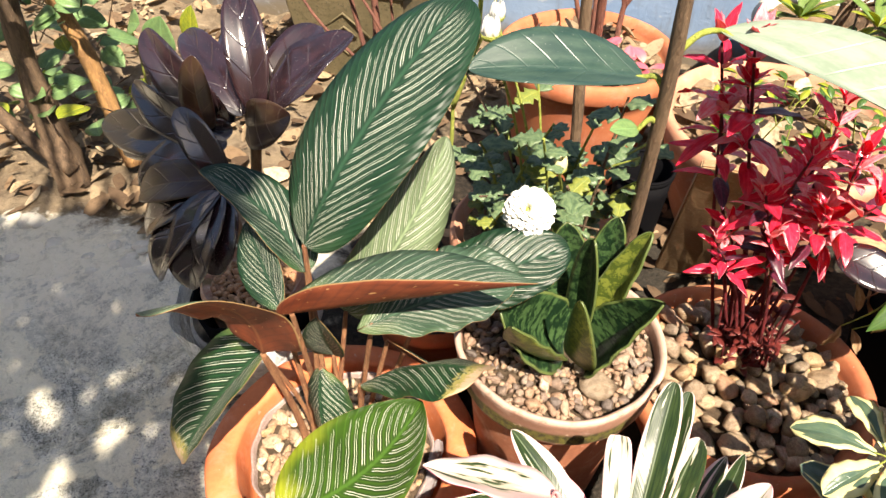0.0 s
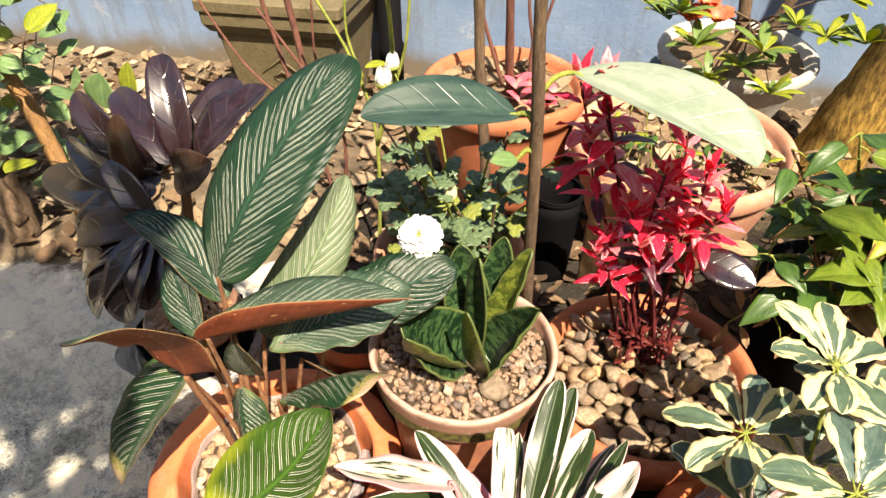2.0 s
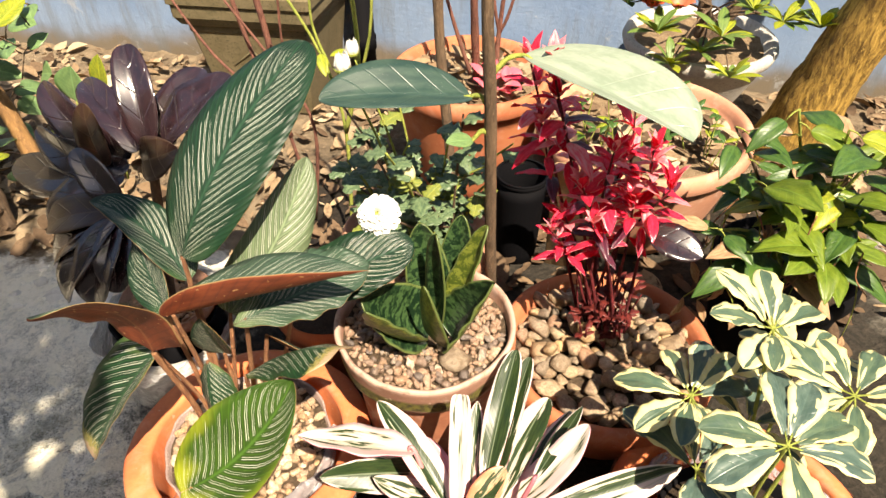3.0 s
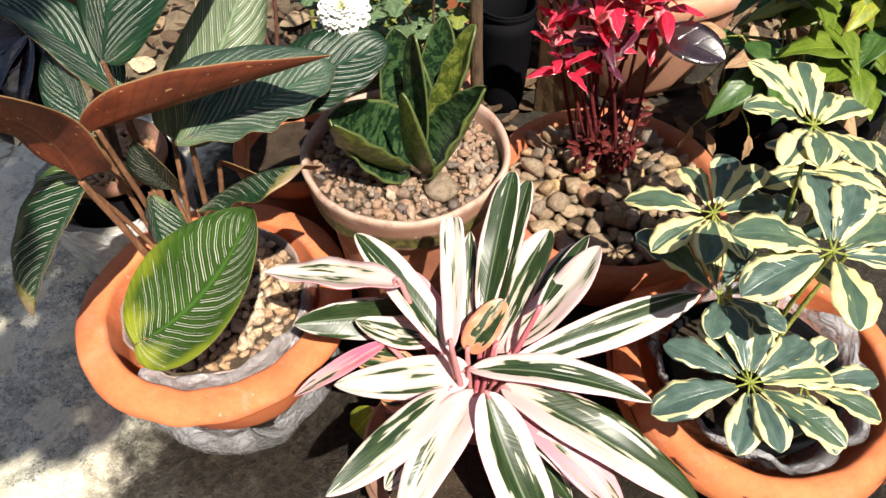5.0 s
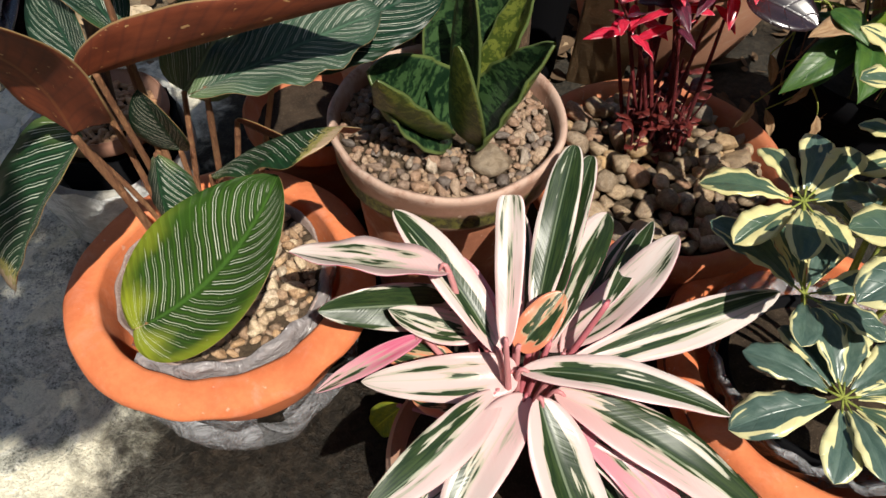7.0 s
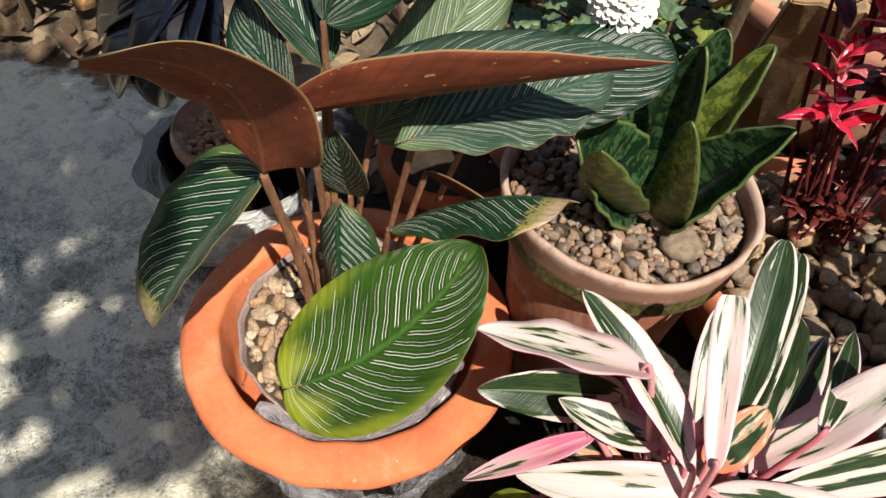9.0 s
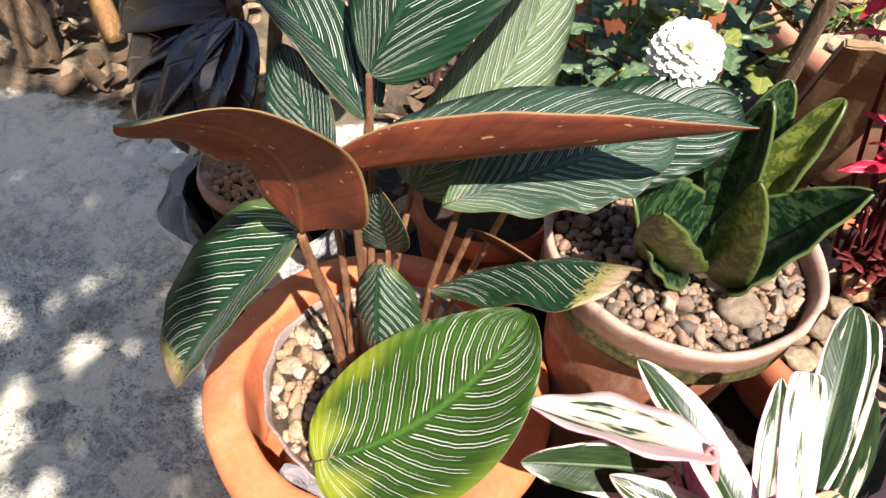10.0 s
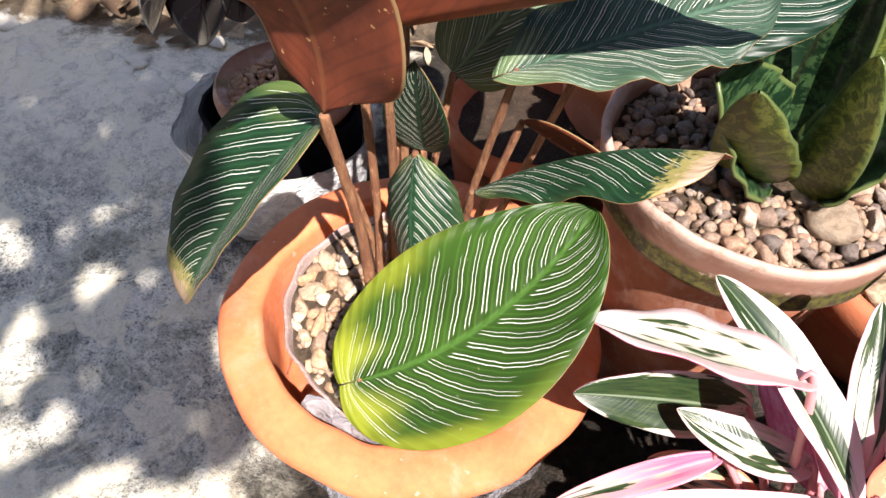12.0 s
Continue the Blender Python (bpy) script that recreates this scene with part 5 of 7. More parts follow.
strom_leaf((0.204, 0.428, 0.268), (0.052, 0.362, 0.308), 0.057, (0.041, -0.680, 0.732), G, 0.066, (14, 19), outline=(0.40, 0.66), side=0.049)
strom_leaf((0.227, 0.371, 0.329), (0.132, 0.374, 0.320), 0.038, (-0.005, -0.336, 0.942), H, 0.011, (15, 15), outline=(0.55, 0.76), side=-0.078)
strom_leaf((0.280, 0.357, 0.330), (0.319, 0.408, 0.360), 0.040, (-0.166, -0.698, 0.696), STRO_HEART, 0.053, (16, 17), outline=(0.40, 0.49), label="young salmon leaf with dark patches")
# inner and lower leaves
strom_leaf((0.240, 0.320, 0.250), (0.170, 0.320, 0.220), 0.050, (-0.1, -0.3, 0.9), STRO_HEART, 0.08, (14, 14))
strom_leaf((0.200, 0.350, 0.270), (0.128, 0.352, 0.262), 0.040, (-0.1, -0.4, 0.9), STRO_HEART, 0.06, (14, 14))
strom_leaf((0.290, 0.300, 0.260), (0.205, 0.200, 0.225), 0.058, (-0.1, -0.2, 0.95), W, 0.12, (14, 14))
strom_leaf((0.340, 0.320, 0.255), (0.480, 0.290, 0.240), 0.050, (0.0, -0.2, 0.95), W, 0.12, (14, 14))
strom_leaf((0.250, 0.370, 0.290), (0.190, 0.450, 0.330), 0.046, (0.0, -0.3, 0.9), STRO_UNDER, 0.06, (14, 14))
strom_leaf((0.275, 0.385, 0.310), (0.262, 0.500, 0.375), 0.036, (-0.1, -0.5, 0.8), H, 0.06, (20, 20))
strom_leaf((0.255, 0.350, 0.330), (0.200, 0.420, 0.380), 0.036, (0.2, -0.5, 0.8), STRO_PINK, 0.05, (20, 20))
strom_leaf((0.150, 0.345, 0.135), (0.104, 0.352, 0.025), 0.045, (-0.5, -0.8, 0.3), YELLOWGREEN, 0.10, (10, 10), YELLOWGREEN, label="yellowed leaf hanging over the pot's edge")


# -- variegated schefflera, its bagged root ball set in a wide pot --
FX, FY = 0.699, 0.506
schef_pot = pot("terracotta_pot", (FX, FY, 0.0), 0.217, 0.168, CLAY, "wide orange terracotta pot with incised dashes round its rim",
    0.150, 0.022, 0.055, 0.040, 0.12, 15, (0, 0), 0.008)
for k in range(14):      # short strokes cut into the wet clay
    a0 = radians(-178 + 25.7 * k)
    arc = [(FX + 0.2155 * math.cos(a0 + 0.045 * i), FY + 0.2155 * math.sin(a0 + 0.045 * i), 0.155 - 0.003 * i) for i in range(5)]
    mesh_part("stroke", tube_mesh(arc, [0.0008, 0.0017, 0.0019, 0.0016, 0.0007], CLAY_DARK, 6, "stroke", 0.15, k, 2), schef_pot, "dark stroke cut into the rim")
schef = thing("potted_schefflera", (FX, FY, 0.05), "variegated yellow and green umbrella plant in a clear bag", "potted plant")
mesh_part("bag", lathe([(0.10, 0.0), (0.125, 0.02), (0.138, 0.07), (0.146, 0.100), (0.158, 0.106), (0.150, 0.112), (0.138, 0.085), (0.132, 0.05)], (FX, FY, 0.052), FILM, 72, "bag", 0.03, 17, (0, 0), 0.016), schef, "crumpled clear polythene bag")
mesh_part("sleeve", lathe([(0.0, 0.0), (0.11, 0.0), (0.128, 0.06), (0.130, 0.09), (0.122, 0.088), (0.118, 0.06), (0, 0.058)], (FX, FY, 0.05), BLACKPLASTIC, 48, "sleeve", 0.01, 18), schef, "black nursery sleeve")
mesh_part("soil", disc_mesh((FX, FY, 0.118), 0.120, SOIL, "soil", 0.008, 10, 36, 9, 0.01), schef)


def umbel(hub, root, leaves, mat, width=0.45):
    """Leaflets set like the ribs of an umbrella round the end of a stalk."""
    hub, root = Vector(hub), Vector(root)
    mesh_part("stalk", tube_mesh([root, root.lerp(hub, 0.5) + Vector((0.0, 0.015, 0.0)), hub], [0.004, 0.0032, 0.0026], STEM_GREEN, 7, "stalk", 0.03), schef)
    for k, (az, el, ln) in enumerate(leaves):
        a, e = radians(az), radians(el)
        d = Vector((math.cos(a) * math.cos(e), math.sin(a) * math.cos(e), math.sin(e)))
        up = Vector((-math.cos(a) * math.sin(e), -math.sin(a) * math.sin(e), math.cos(e)))
        m = mat if (k * 7 + int(az)) % 3 else (SCHEF_YELLOW if mat is SCHEF else SCHEF)
        me = blade(hub + d * 0.016, hub + d * ln, ln * width * 0.98, up, bend=0.20, outline="spoon", fold=(26, 26), curl=(-34, -34), wave=0.05, nu=16, nv=8,
                   thick=0.0008, mats=[m, m], seed=k + int(az))
        leaf = mesh_part("leaflet", me, schef)
        mesh_part("leafstalk", tube_mesh([hub, hub + d * 0.02 + Vector((0, 0, 0.001))], [0.0016, 0.0011], STEM_GREEN, 5, "leafstalk"), schef)


umbel((0.568, 0.556, 0.405), (0.690, 0.520, 0.12), [(78, 10, .10), (49, 11, .10), (25, -7, .10), (-70, 5, .085), (-102, 6, .10), (-138, -6, .105), (173, -5, .112), (111, -5, .095)], SCHEF_YELLOW)
umbel((0.588, 0.478, 0.338), (0.690, 0.510, 0.12), [(152, 14, .13), (104, 5, .10), (66, 2, .10), (-40, 10, .09), (-104, 10, .085), (20, 0, .09)], SCHEF)
umbel((0.617, 0.362, 0.325), (0.690, 0.490, 0.12), [(161, 1, .105), (118, -8, .10), (105, 12, .10), (76, -4, .105), (42, -3, .11), (16, -4, .105), (-36, 2, .115), (-80, 10, .095), (-105, 2, .10), (-157, -12, .122)], SCHEF)
umbel((0.662, 0.445, 0.478), (0.700, 0.500, 0.12), [(-172, 12, .118), (92, 2, .115), (67, 4, .11), (35, -8, .115), (-145, -6, .120), (-88, 2, .105), (0, -14, .115)], SCHEF_YELLOW, 0.50)
umbel((0.652, 0.601, 0.522), (0.700, 0.515, 0.12), [(142, 20, .108), (96, 12, .10), (68, -8, .095), (40, -8, .10), (-60, 5, .09), (-120, 4, .10), (-100, 10, .095), (-167, 18, .10)], SCHEF_YELLOW)
umbel((0.770, 0.560, 0.460), (0.710, 0.515, 0.12), [(10, 5, .10), (60, 0, .10), (110, 5, .095), (160, 0, .10), (-150, 0, .095), (-100, -5, .10), (-40, 0, .10)], SCHEF_YELLOW)
umbel((0.700, 0.400, 0.280), (0.705, 0.500, 0.12), [(10, 5, .09), (60, 0, .085), (-20, -5, .095), (-70, -10, .09), (-110, 0, .08)], SCHEF)
umbel((0.660, 0.560, 0.360), (0.700, 0.510, 0.12), [(20, 0, .10), (75, 0, .095), (130, -5, .10), (-170, 0, .09), (-40, -5, .095)], SCHEF)
umbel((0.720, 0.640, 0.420), (0.710, 0.530, 0.12), [(0, 0, .10), (50, 0, .095), (100, -5, .10), (150, 0, .09), (-160, -5, .095), (-60, 0, .09)], SCHEF)


# -- purple cordyline --
PX, PY = -0.440, 0.715
cord = thing("potted_cordyline", (PX, PY, 0.0), "dark purple cordyline in a clay pot filled with clay pebbles", "potted plant")
mesh_part("outer_pot", lathe(rim_profile(0.085, 0.128, 0.150, 0.008, 0.03, 0.012, 0.11), (PX, PY, 0.0), GREYPOT, 64, "outer_pot", 0.01, 31), cord, "whitish limewashed outer pot")
mesh_part("sleeve", lathe([(0.08, 0.0), (0.098, 0.06), (0.112, 0.175), (0.106, 0.175), (0.094, 0.08)], (PX, PY, 0.02), BLACKPLASTIC, 56, "sleeve", 0.02, 32, (0, 0), 0.006), cord, "black plastic sleeve")
mesh_part("inner_pot", lathe(rim_profile(0.07, 0.100, 0.205, 0.006, 0.03, 0.012, 0.03), (PX + 0.005, PY + 0.005, 0.02), CLAY_OLD, 64, "inner_pot", 0.008, 33), cord)
mesh_part("bag", lathe([(0.115, 0.0), (0.130, 0.03), (0.140, 0.10), (0.145, 0.165)], (PX - 0.012, PY - 0.006, 0.003), FILM_WHITE, 56, "bag", 0.03, 34, (0, 0), 0.014), cord, "white polythene sheet")
c_soil = mesh_part("soil", disc_mesh((PX, PY, 0.198), 0.090, SOIL, "soil", 0.004, 8, 32, 4), cord)
strew_pebbles(c_soil, (PX, PY, 0.200), 0.088, CLAY_STONES, 0.006, 0.011, 1200, 35)


def cord_leaf(base, tip, width, up, mat=None, bend=0.15, outline=(0.45, 0.5), fold=(15, 16), **kw):
    mat = mat or PURPLE
    mesh_part("leaf", blade(base, tip, width, up, bend=bend, outline=outline, fold=fold, nu=20, nv=8, thick=0.0009, mats=[mat, mat], seed=len(cord.children), wave=0.025, waves=2.0, **kw), cord)


UPPER, LOWER = Vector((-0.375, 0.755, 0.565)), Vector((-0.352, 0.605, 0.540))
for hub, seed in ((UPPER, 3), (LOWER, 4)):
    foot = Vector((PX + 0.02, PY - 0.01, 0.19))
    mesh_part("stem", tube_mesh([foot, foot.lerp(hub, 0.5) + Vector((-0.015, 0.02, 0)), hub + Vector((0, 0, 0.02))], [0.011, 0.010, 0.008], STEM_BROWN, 9, "stem", 0.06, seed), cord)
cord_leaf((-0.368, 0.742, 0.579), (-0.430, 0.840, 0.722), 0.066, (0.304, -0.607, 0.734), bend=0.208, side=0.043, outline=(0.49, 0.42))
cord_leaf((-0.346, 0.760, 0.586), (-0.250, 0.858, 0.677), 0.103, (-0.392, -0.606, 0.693), bend=0.135, side=0.046, fold=(18, 19), outline=(0.46, 0.56), twist=5)
cord_leaf((-0.404, 0.716, 0.576), (-0.531, 0.743, 0.691), 0.064, (0.055, -0.824, 0.565), bend=0.300, side=-0.058, outline=(0.42, 0.54))
cord_leaf((-0.387, 0.734, 0.579), (-0.543, 0.839, 0.642), 0.066, (0.231, -0.590, 0.773), bend=0.190, side=0.043, outline=(0.46, 0.48))
cord_leaf((-0.425, 0.695, 0.570), (-0.406, 0.680, 0.701), 0.046, (0.45, -0.82, 0.35), BRONZE, 0.16, (0.44, 0.51), side=-0.074)
cord_leaf((-0.385, 0.735, 0.560), (-0.294, 0.720, 0.608), 0.078, (-0.10, -0.85, 0.50), BRONZE, 0.12, (0.42, 0.61), side=0.08)
cord_leaf((-0.422, 0.700, 0.560), (-0.670, 0.735, 0.510), 0.080, (0.069, -0.70, 0.70), bend=0.131, side=-0.119, outline=(0.40, 0.57))
cord_leaf((-0.416, 0.690, 0.550), (-0.563, 0.720, 0.610), 0.060, (0.118, -0.927, 0.355), bend=0.209, side=-0.025)
cord_leaf((-0.400, 0.720, 0.560), (-0.600, 0.690, 0.500), 0.068, (0.05, -0.70, 0.70), bend=0.22, side=-0.05)
cord_leaf((-0.400, 0.700, 0.550), (-0.530, 0.630, 0.480), 0.070, (-0.2, -0.60, 0.75), bend=0.25)
cord_leaf((-0.360, 0.770, 0.570), (-0.330, 0.900, 0.660), 0.085, (0.0, -0.50, 0.85), bend=0.2)
cord_leaf((-0.390, 0.770, 0.570), (-0.480, 0.900, 0.640), 0.080, (0.1, -0.50, 0.85), bend=0.2)
cord_leaf((-0.410, 0.740, 0.560), (-0.610, 0.820, 0.560), 0.075, (0.1, -0.55, 0.80), bend=0.25)
cord_leaf((-0.352, 0.600, 0.545), (-0.423, 0.505, 0.432), 0.078, (-0.45, -0.72, 0.50), bend=0.22)
cord_leaf((-0.350, 0.596, 0.545), (-0.366, 0.500, 0.437), 0.080, (-0.05, -0.80, 0.55), bend=0.25)
cord_leaf((-0.345, 0.598, 0.545), (-0.326, 0.515, 0.462), 0.066, (0.25, -0.80, 0.50), bend=0.22)
cord_leaf((-0.358, 0.605, 0.545), (-0.475, 0.560, 0.460), 0.070, (-0.45, -0.55, 0.70), bend=0.25)
cord_leaf((-0.358, 0.610, 0.550), (-0.500, 0.600, 0.500), 0.066, (-0.2, -0.55, 0.80), BRONZE, 0.25)
cord_leaf((-0.352, 0.615, 0.550), (-0.420, 0.640, 0.640), 0.050, (0.4, -0.65, 0.60), bend=0.2)


# -- small white mum behind the sansevieria --
MX, MY = 0.055, 0.915
mum = thing("potted_mum", (MX, MY, 0.0), "lobed-leaved chrysanthemum with one white flower in a clay pot", "potted plant")
mesh_part("pot", lathe(rim_profile(0.10, 0.155, 0.33, 0.012, 0.05, 0.016, 0.04), (MX, MY, 0.0), CLAY_PALE, 64, "pot", 0.008, 36), mum)
mesh_part("soil", disc_mesh((MX, MY, 0.30), 0.138, LITTERSOIL, "soil", 0.008, 10, 36, 6), mum)


def lobed_leaf(p, d, ln, parent, seed, mat=None):
    me = blade(p, p + d * ln, ln * 0.85, (0, -0.25, 1), bend=0.1, outline="lobed", fold=(10, 10), curl=(-18, -18), nu=12, nv=4, mats=[mat or MUM, mat or MUM], seed=seed, wave=0.06)
    mesh_part("leaf", me, parent)


rnd = random.Random(77)
for k in range(27):
    r0 = Vector((MX + rnd.uniform(-0.09, 0.09), MY + rnd.uniform(-0.09, 0.07), 0.30))
    tp = Vector((MX + rnd.uniform(-0.19, 0.18), MY + rnd.uniform(-0.24, 0.14), rnd.uniform(0.40, 0.68)))
    if k == 0:
        tp = Vector((0.087, 0.640, 0.585))
    md = r0.lerp(tp, 0.5) + Vector((0, 0, 0.03))
    mesh_part("stem", tube_mesh([r0, md, tp], [0.003, 0.0025, 0.0018], STEM_GREEN if k % 3 else STEM_BROWN, 6, "stem", 0.05, k), mum)
    for q in range(9 if k else 4):
        t = rnd.uniform(0.25, 1.0 if k else 0.7)
        p = r0 * (1 - t) ** 2 + md * 2 * t * (1 - t) + tp * t * t
        a = rnd.uniform(0, 6.28)
        d = Vector((math.cos(a), math.sin(a), rnd.uniform(-0.3, 0.5))).normalized()
        lobed_leaf(p, d, rnd.uniform(0.030, 0.052), mum, k * 10 + q, MUM_YELLOW if rnd.random() < 0.16 else MUM)

for k, (bx, by, bz, sx, m) in enumerate([(0.100, 0.735, 0.606, 0.016, PETAL_HEART), (-0.040, 0.905, 0.725, 0.017, PETAL), (-0.030, 0.830, 0.735, 0.020, PETAL)]):
    r0 = Vector((MX + 0.03 - 0.02 * k, MY - 0.02, 0.30))
    tip = Vector((bx, by, bz))
    mesh_part("stem", tube_mesh([r0, r0.lerp(tip, 0.5) + Vector((0.01, 0.0, 0.03)), tip - Vector((0, 0, sx * 0.7))], [0.0028, 0.0024, 0.0017], STEM_GREEN, 6, "stem", 0.05, k), mum)
    bud = mesh_part("bud", lathe([(0.0, -sx), (sx * 0.5, -sx * 0.85), (sx * 0.75, -sx * 0.45), (sx * 0.5, -sx * 0.3), (0, -sx * 0.3)], tip, STEM_GREEN, 14, "bud"), mum, "closed flower bud")
    for q in range(14):
        a = 2.4 * q
        d = Vector((math.cos(a) * 0.45, math.sin(a) * 0.45, 1)).normalized()
        b0 = tip + Vector((math.cos(a), math.sin(a), -0.9)) * sx * 0.6
        mesh_part("petal", blade(b0, tip + d * sx * (0.7 + 0.3 * (q % 3) / 2), sx * 0.8, Vector((-d.x, -d.y, 0.3)), bend=-0.25, outline="ellipse", fold=(15, 15), nu=5, nv=4, mats=[m, m], seed=q), bud)

HEAD, FACE = Vector((0.083, 0.628, 0.603)), Vector((-0.05, -0.55, 0.83)).normalized()
flower = mesh_part("flower", lathe([(0.0, -0.012), (0.008, -0.010), (0.011, 0.0), (0.008, 0.006), (0.0, 0.008)], HEAD, STEM_GREEN, 16, "flower"), mum, "white pompon chrysanthemum flower with a cream heart")
petal_mesh = blade((0, 0, 0), (1, 0, 0), 0.38, (0, 0, 1), bend=0.16, outline=(0.60, 0.30), fold=(16, 16), nu=6, nv=4, thick=0.012, mats=[PETAL, PETAL], name="petal")
heart_mesh = blade((0, 0, 0), (1, 0, 0), 0.34, (0, 0, 1), bend=-0.2, outline="strap", fold=(24, 24), nu=5, nv=2, thick=0.012, mats=[PETAL_HEART, PETAL_HEART], name="petal")
turn = FACE.to_track_quat('Z', 'Y').to_matrix().to_4x4()
for ring, (cnt, ln, el, me) in enumerate([(22, 0.0310, -10, petal_mesh), (21, 0.0300, 4, petal_mesh), (20, 0.0278, 17, petal_mesh), (18, 0.0250, 30, petal_mesh), (16, 0.0215, 44, petal_mesh), (10, 0.0145, 63, petal_mesh), (7, 0.0095, 74, heart_mesh)]):
    for k in range(cnt):
        a = 360.0 * (k + 0.5 * (ring % 2)) / cnt + rnd.uniform(-5, 5)
        m = Matrix.Translation(HEAD) @ turn @ pose(0, 0, 0.0015 * ring - 0.002, 0, 0, a) @ pose(0.0025, 0, 0, 0, -el + rnd.uniform(-5, 5), 0)
        ob = new("petal", me)
        ob.parent = flower
        s = ln * rnd.uniform(0.93, 1.05)
        ob.matrix_basis = m @ Matrix.Diagonal((s, s, s, 1))


# -- empty-looking clay pot between the calathea and the sansevieria --
side = thing("clay_pot", (-0.105, 0.800, 0.0), "plain terracotta pot with dark soil, half hidden by leaves", "plant pot")
mesh_part("body", lathe(rim_profile(0.075, 0.118, 0.225, 0.010, 0.04, 0.014, 0.04), (-0.105, 0.800, 0.0), CLAY_STONE, 56, "body", 0.008, 41), side)
mesh_part("soil", disc_mesh((-0.105, 0.800, 0.195), 0.105, SOIL, "soil", 0.006, 8, 32, 8), side)

# -- plank and nursery pot in the shade behind the river stones --
def plank():
    t = thing("wooden_plank", (0.372, 1.255, 0.0), "weathered tan plank leaning behind the stone pot", "plank")
    bm = bmesh.new()
    bmesh.ops.create_cube(bm, size=1.0)
    bmesh.ops.subdivide_edges(bm, edges=bm.edges[:], cuts=5, use_grid_fill=True)
    for v in bm.verts:
        x, y, z = v.co.x * 0.118, v.co.y * 0.026, (v.co.z + 0.5) * 0.46
        w = 0.0025 * noise.noise(Vector((x * 30, y * 30, z * 14)))
        v.co = Vector((0.372 + x + w, 1.255 + y - 0.46 * z + w, z - 0.01 + (0.012 * noise.noise(Vector((x * 40, 0, 9))) if z > 0.45 else 0)))
    bmesh.ops.bevel(bm, geom=[e for e in bm.edges if len(e.link_faces) == 2 and e.calc_face_angle(0) > 1.0], offset=0.003, segments=2, affect='EDGES')
    me = bpy.data.meshes.new("board")
    bm.to_mesh(me)
    bm.free()
    me.materials.append(TANPOT)
    mesh_part("board", me, t)


plank()
nursery = thing("nursery_pot", (0.232, 1.260, 0.0), "black plastic nursery pot standing in deep shade", "plant pot")
mesh_part("body", lathe(rim_profile(0.050, 0.066, 0.27, 0.004, 0.02, 0.006, 0.14), (0.232, 1.260, 0.0), BLACKPLASTIC, 48, "body", 0.004, 44), nursery)
mesh_part("soil", disc_mesh((0.232, 1.260, 0.138), 0.052, SOIL, "soil", 0.004, 6, 28, 8), nursery)


# -- upright stem with two broad leaves, rooted in the bed --
broad = thing("broad_leaf_sapling", (0.219, 0.955, 0.0), "young tree stem with two broad glossy leaves", "sapling")
mesh_part("stem", tube_mesh([(0.226, 0.895, -0.01), (0.224, 0.875, 0.20), (0.219, 0.845, 0.42), (0.214, 0.815, 0.69), (0.205, 0.800, 0.873), (0.196, 0.795, 1.25), (0.190, 0.80, 1.7)],
                            [0.0120, 0.0112, 0.0105, 0.0098, 0.0092, 0.008, 0.006], STEM_BROWN, 12, "stem", 0.05, 3), broad)


def broad_leaf(base, tip, width, up, mat, node_at, **kw):
    mesh_part("leaf", blade(base, tip, width, up, nu=24, nv=8, mats=[mat, mat], thick=0.0008, **kw), broad)
    b = Vector(base)
    n = Vector(node_at)
    mesh_part("petiole", tube_mesh([n, n.lerp(b, 0.5) + Vector((0, 0, 0.012)), b, b + (Vector(tip) - b) * 0.06], [0.005, 0.0042, 0.0035, 0.002], STEM_GREEN, 8, "petiole"), broad)


broad_leaf((0.181, 0.820, 0.705), (-0.026, 0.716, 0.732), 0.118, (-0.146, -0.324, 0.935), BIGLEAF, (0.213, 0.815, 0.690), bend=0.120, side=-0.052, fold=(23, 16), curl=(6, 3), outline=(0.52, 0.62), twist=5)
broad_leaf((0.257, 0.830, 0.776), (0.501, 0.705, 0.738), 0.134, (0.696, -0.495, 0.520), BIGLIT, (0.211, 0.810, 0.745), bend=0.100, side=-0.055, fold=(23, 27), curl=(6, 9), outline=(0.72, 0.48), twist=6)
broad_leaf((0.190, 0.800, 0.640), (0.155, 0.760, 0.655), 0.030, (0.0, -0.6, 0.8), ROUND, (0.214, 0.820, 0.640), bend=0.1)


# -- pots along the wall --
def litter_leaves(name, spots, size, parent, label, seed, mats):
    """Curled dry leaves joined in one mesh."""
    rnd = random.Random(seed)
    verts, faces, uvs, idx = [], [], [], []
    for x, y, z in spots:
        ln = size * (0.35 + 1.3 * rnd.random() ** 1.4)
        wd = ln * rnd.uniform(0.25, 0.62)
        rot = Euler((rnd.uniform(-0.55, 0.55), rnd.uniform(-0.5, 0.5), rnd.uniform(0, 6.28))).to_matrix()
        curl, bow = rnd.uniform(-0.5, 0.7), rnd.uniform(-0.25, 0.35)
        b, m = len(verts), rnd.randrange(len(mats))
        for i in range(5):
            u = i / 4
            w = wd * math.sin(math.pi * min(0.97, 0.06 + 0.9 * u)) * 0.6
            for j in (-1, 0, 1):
                q = Vector(((u - 0.5) * ln, j * w, bow * ln * 4 * u * (1 - u) * 0.25 + curl * w * abs(j)))
                verts.append(rot @ q + Vector((x, y, z + ln * 0.10)))
                uvs.append((u, j))
        for i in range(4):
            for j in range(2):
                a = b + i * 3 + j
                faces.append((a, a + 1, a + 4, a + 3))
                idx.append(m)
    ob = mesh_part(name, to_mesh(name, verts, faces, mats, idx, uvs), parent, label)
    return tagged(ob, kind="stuff")


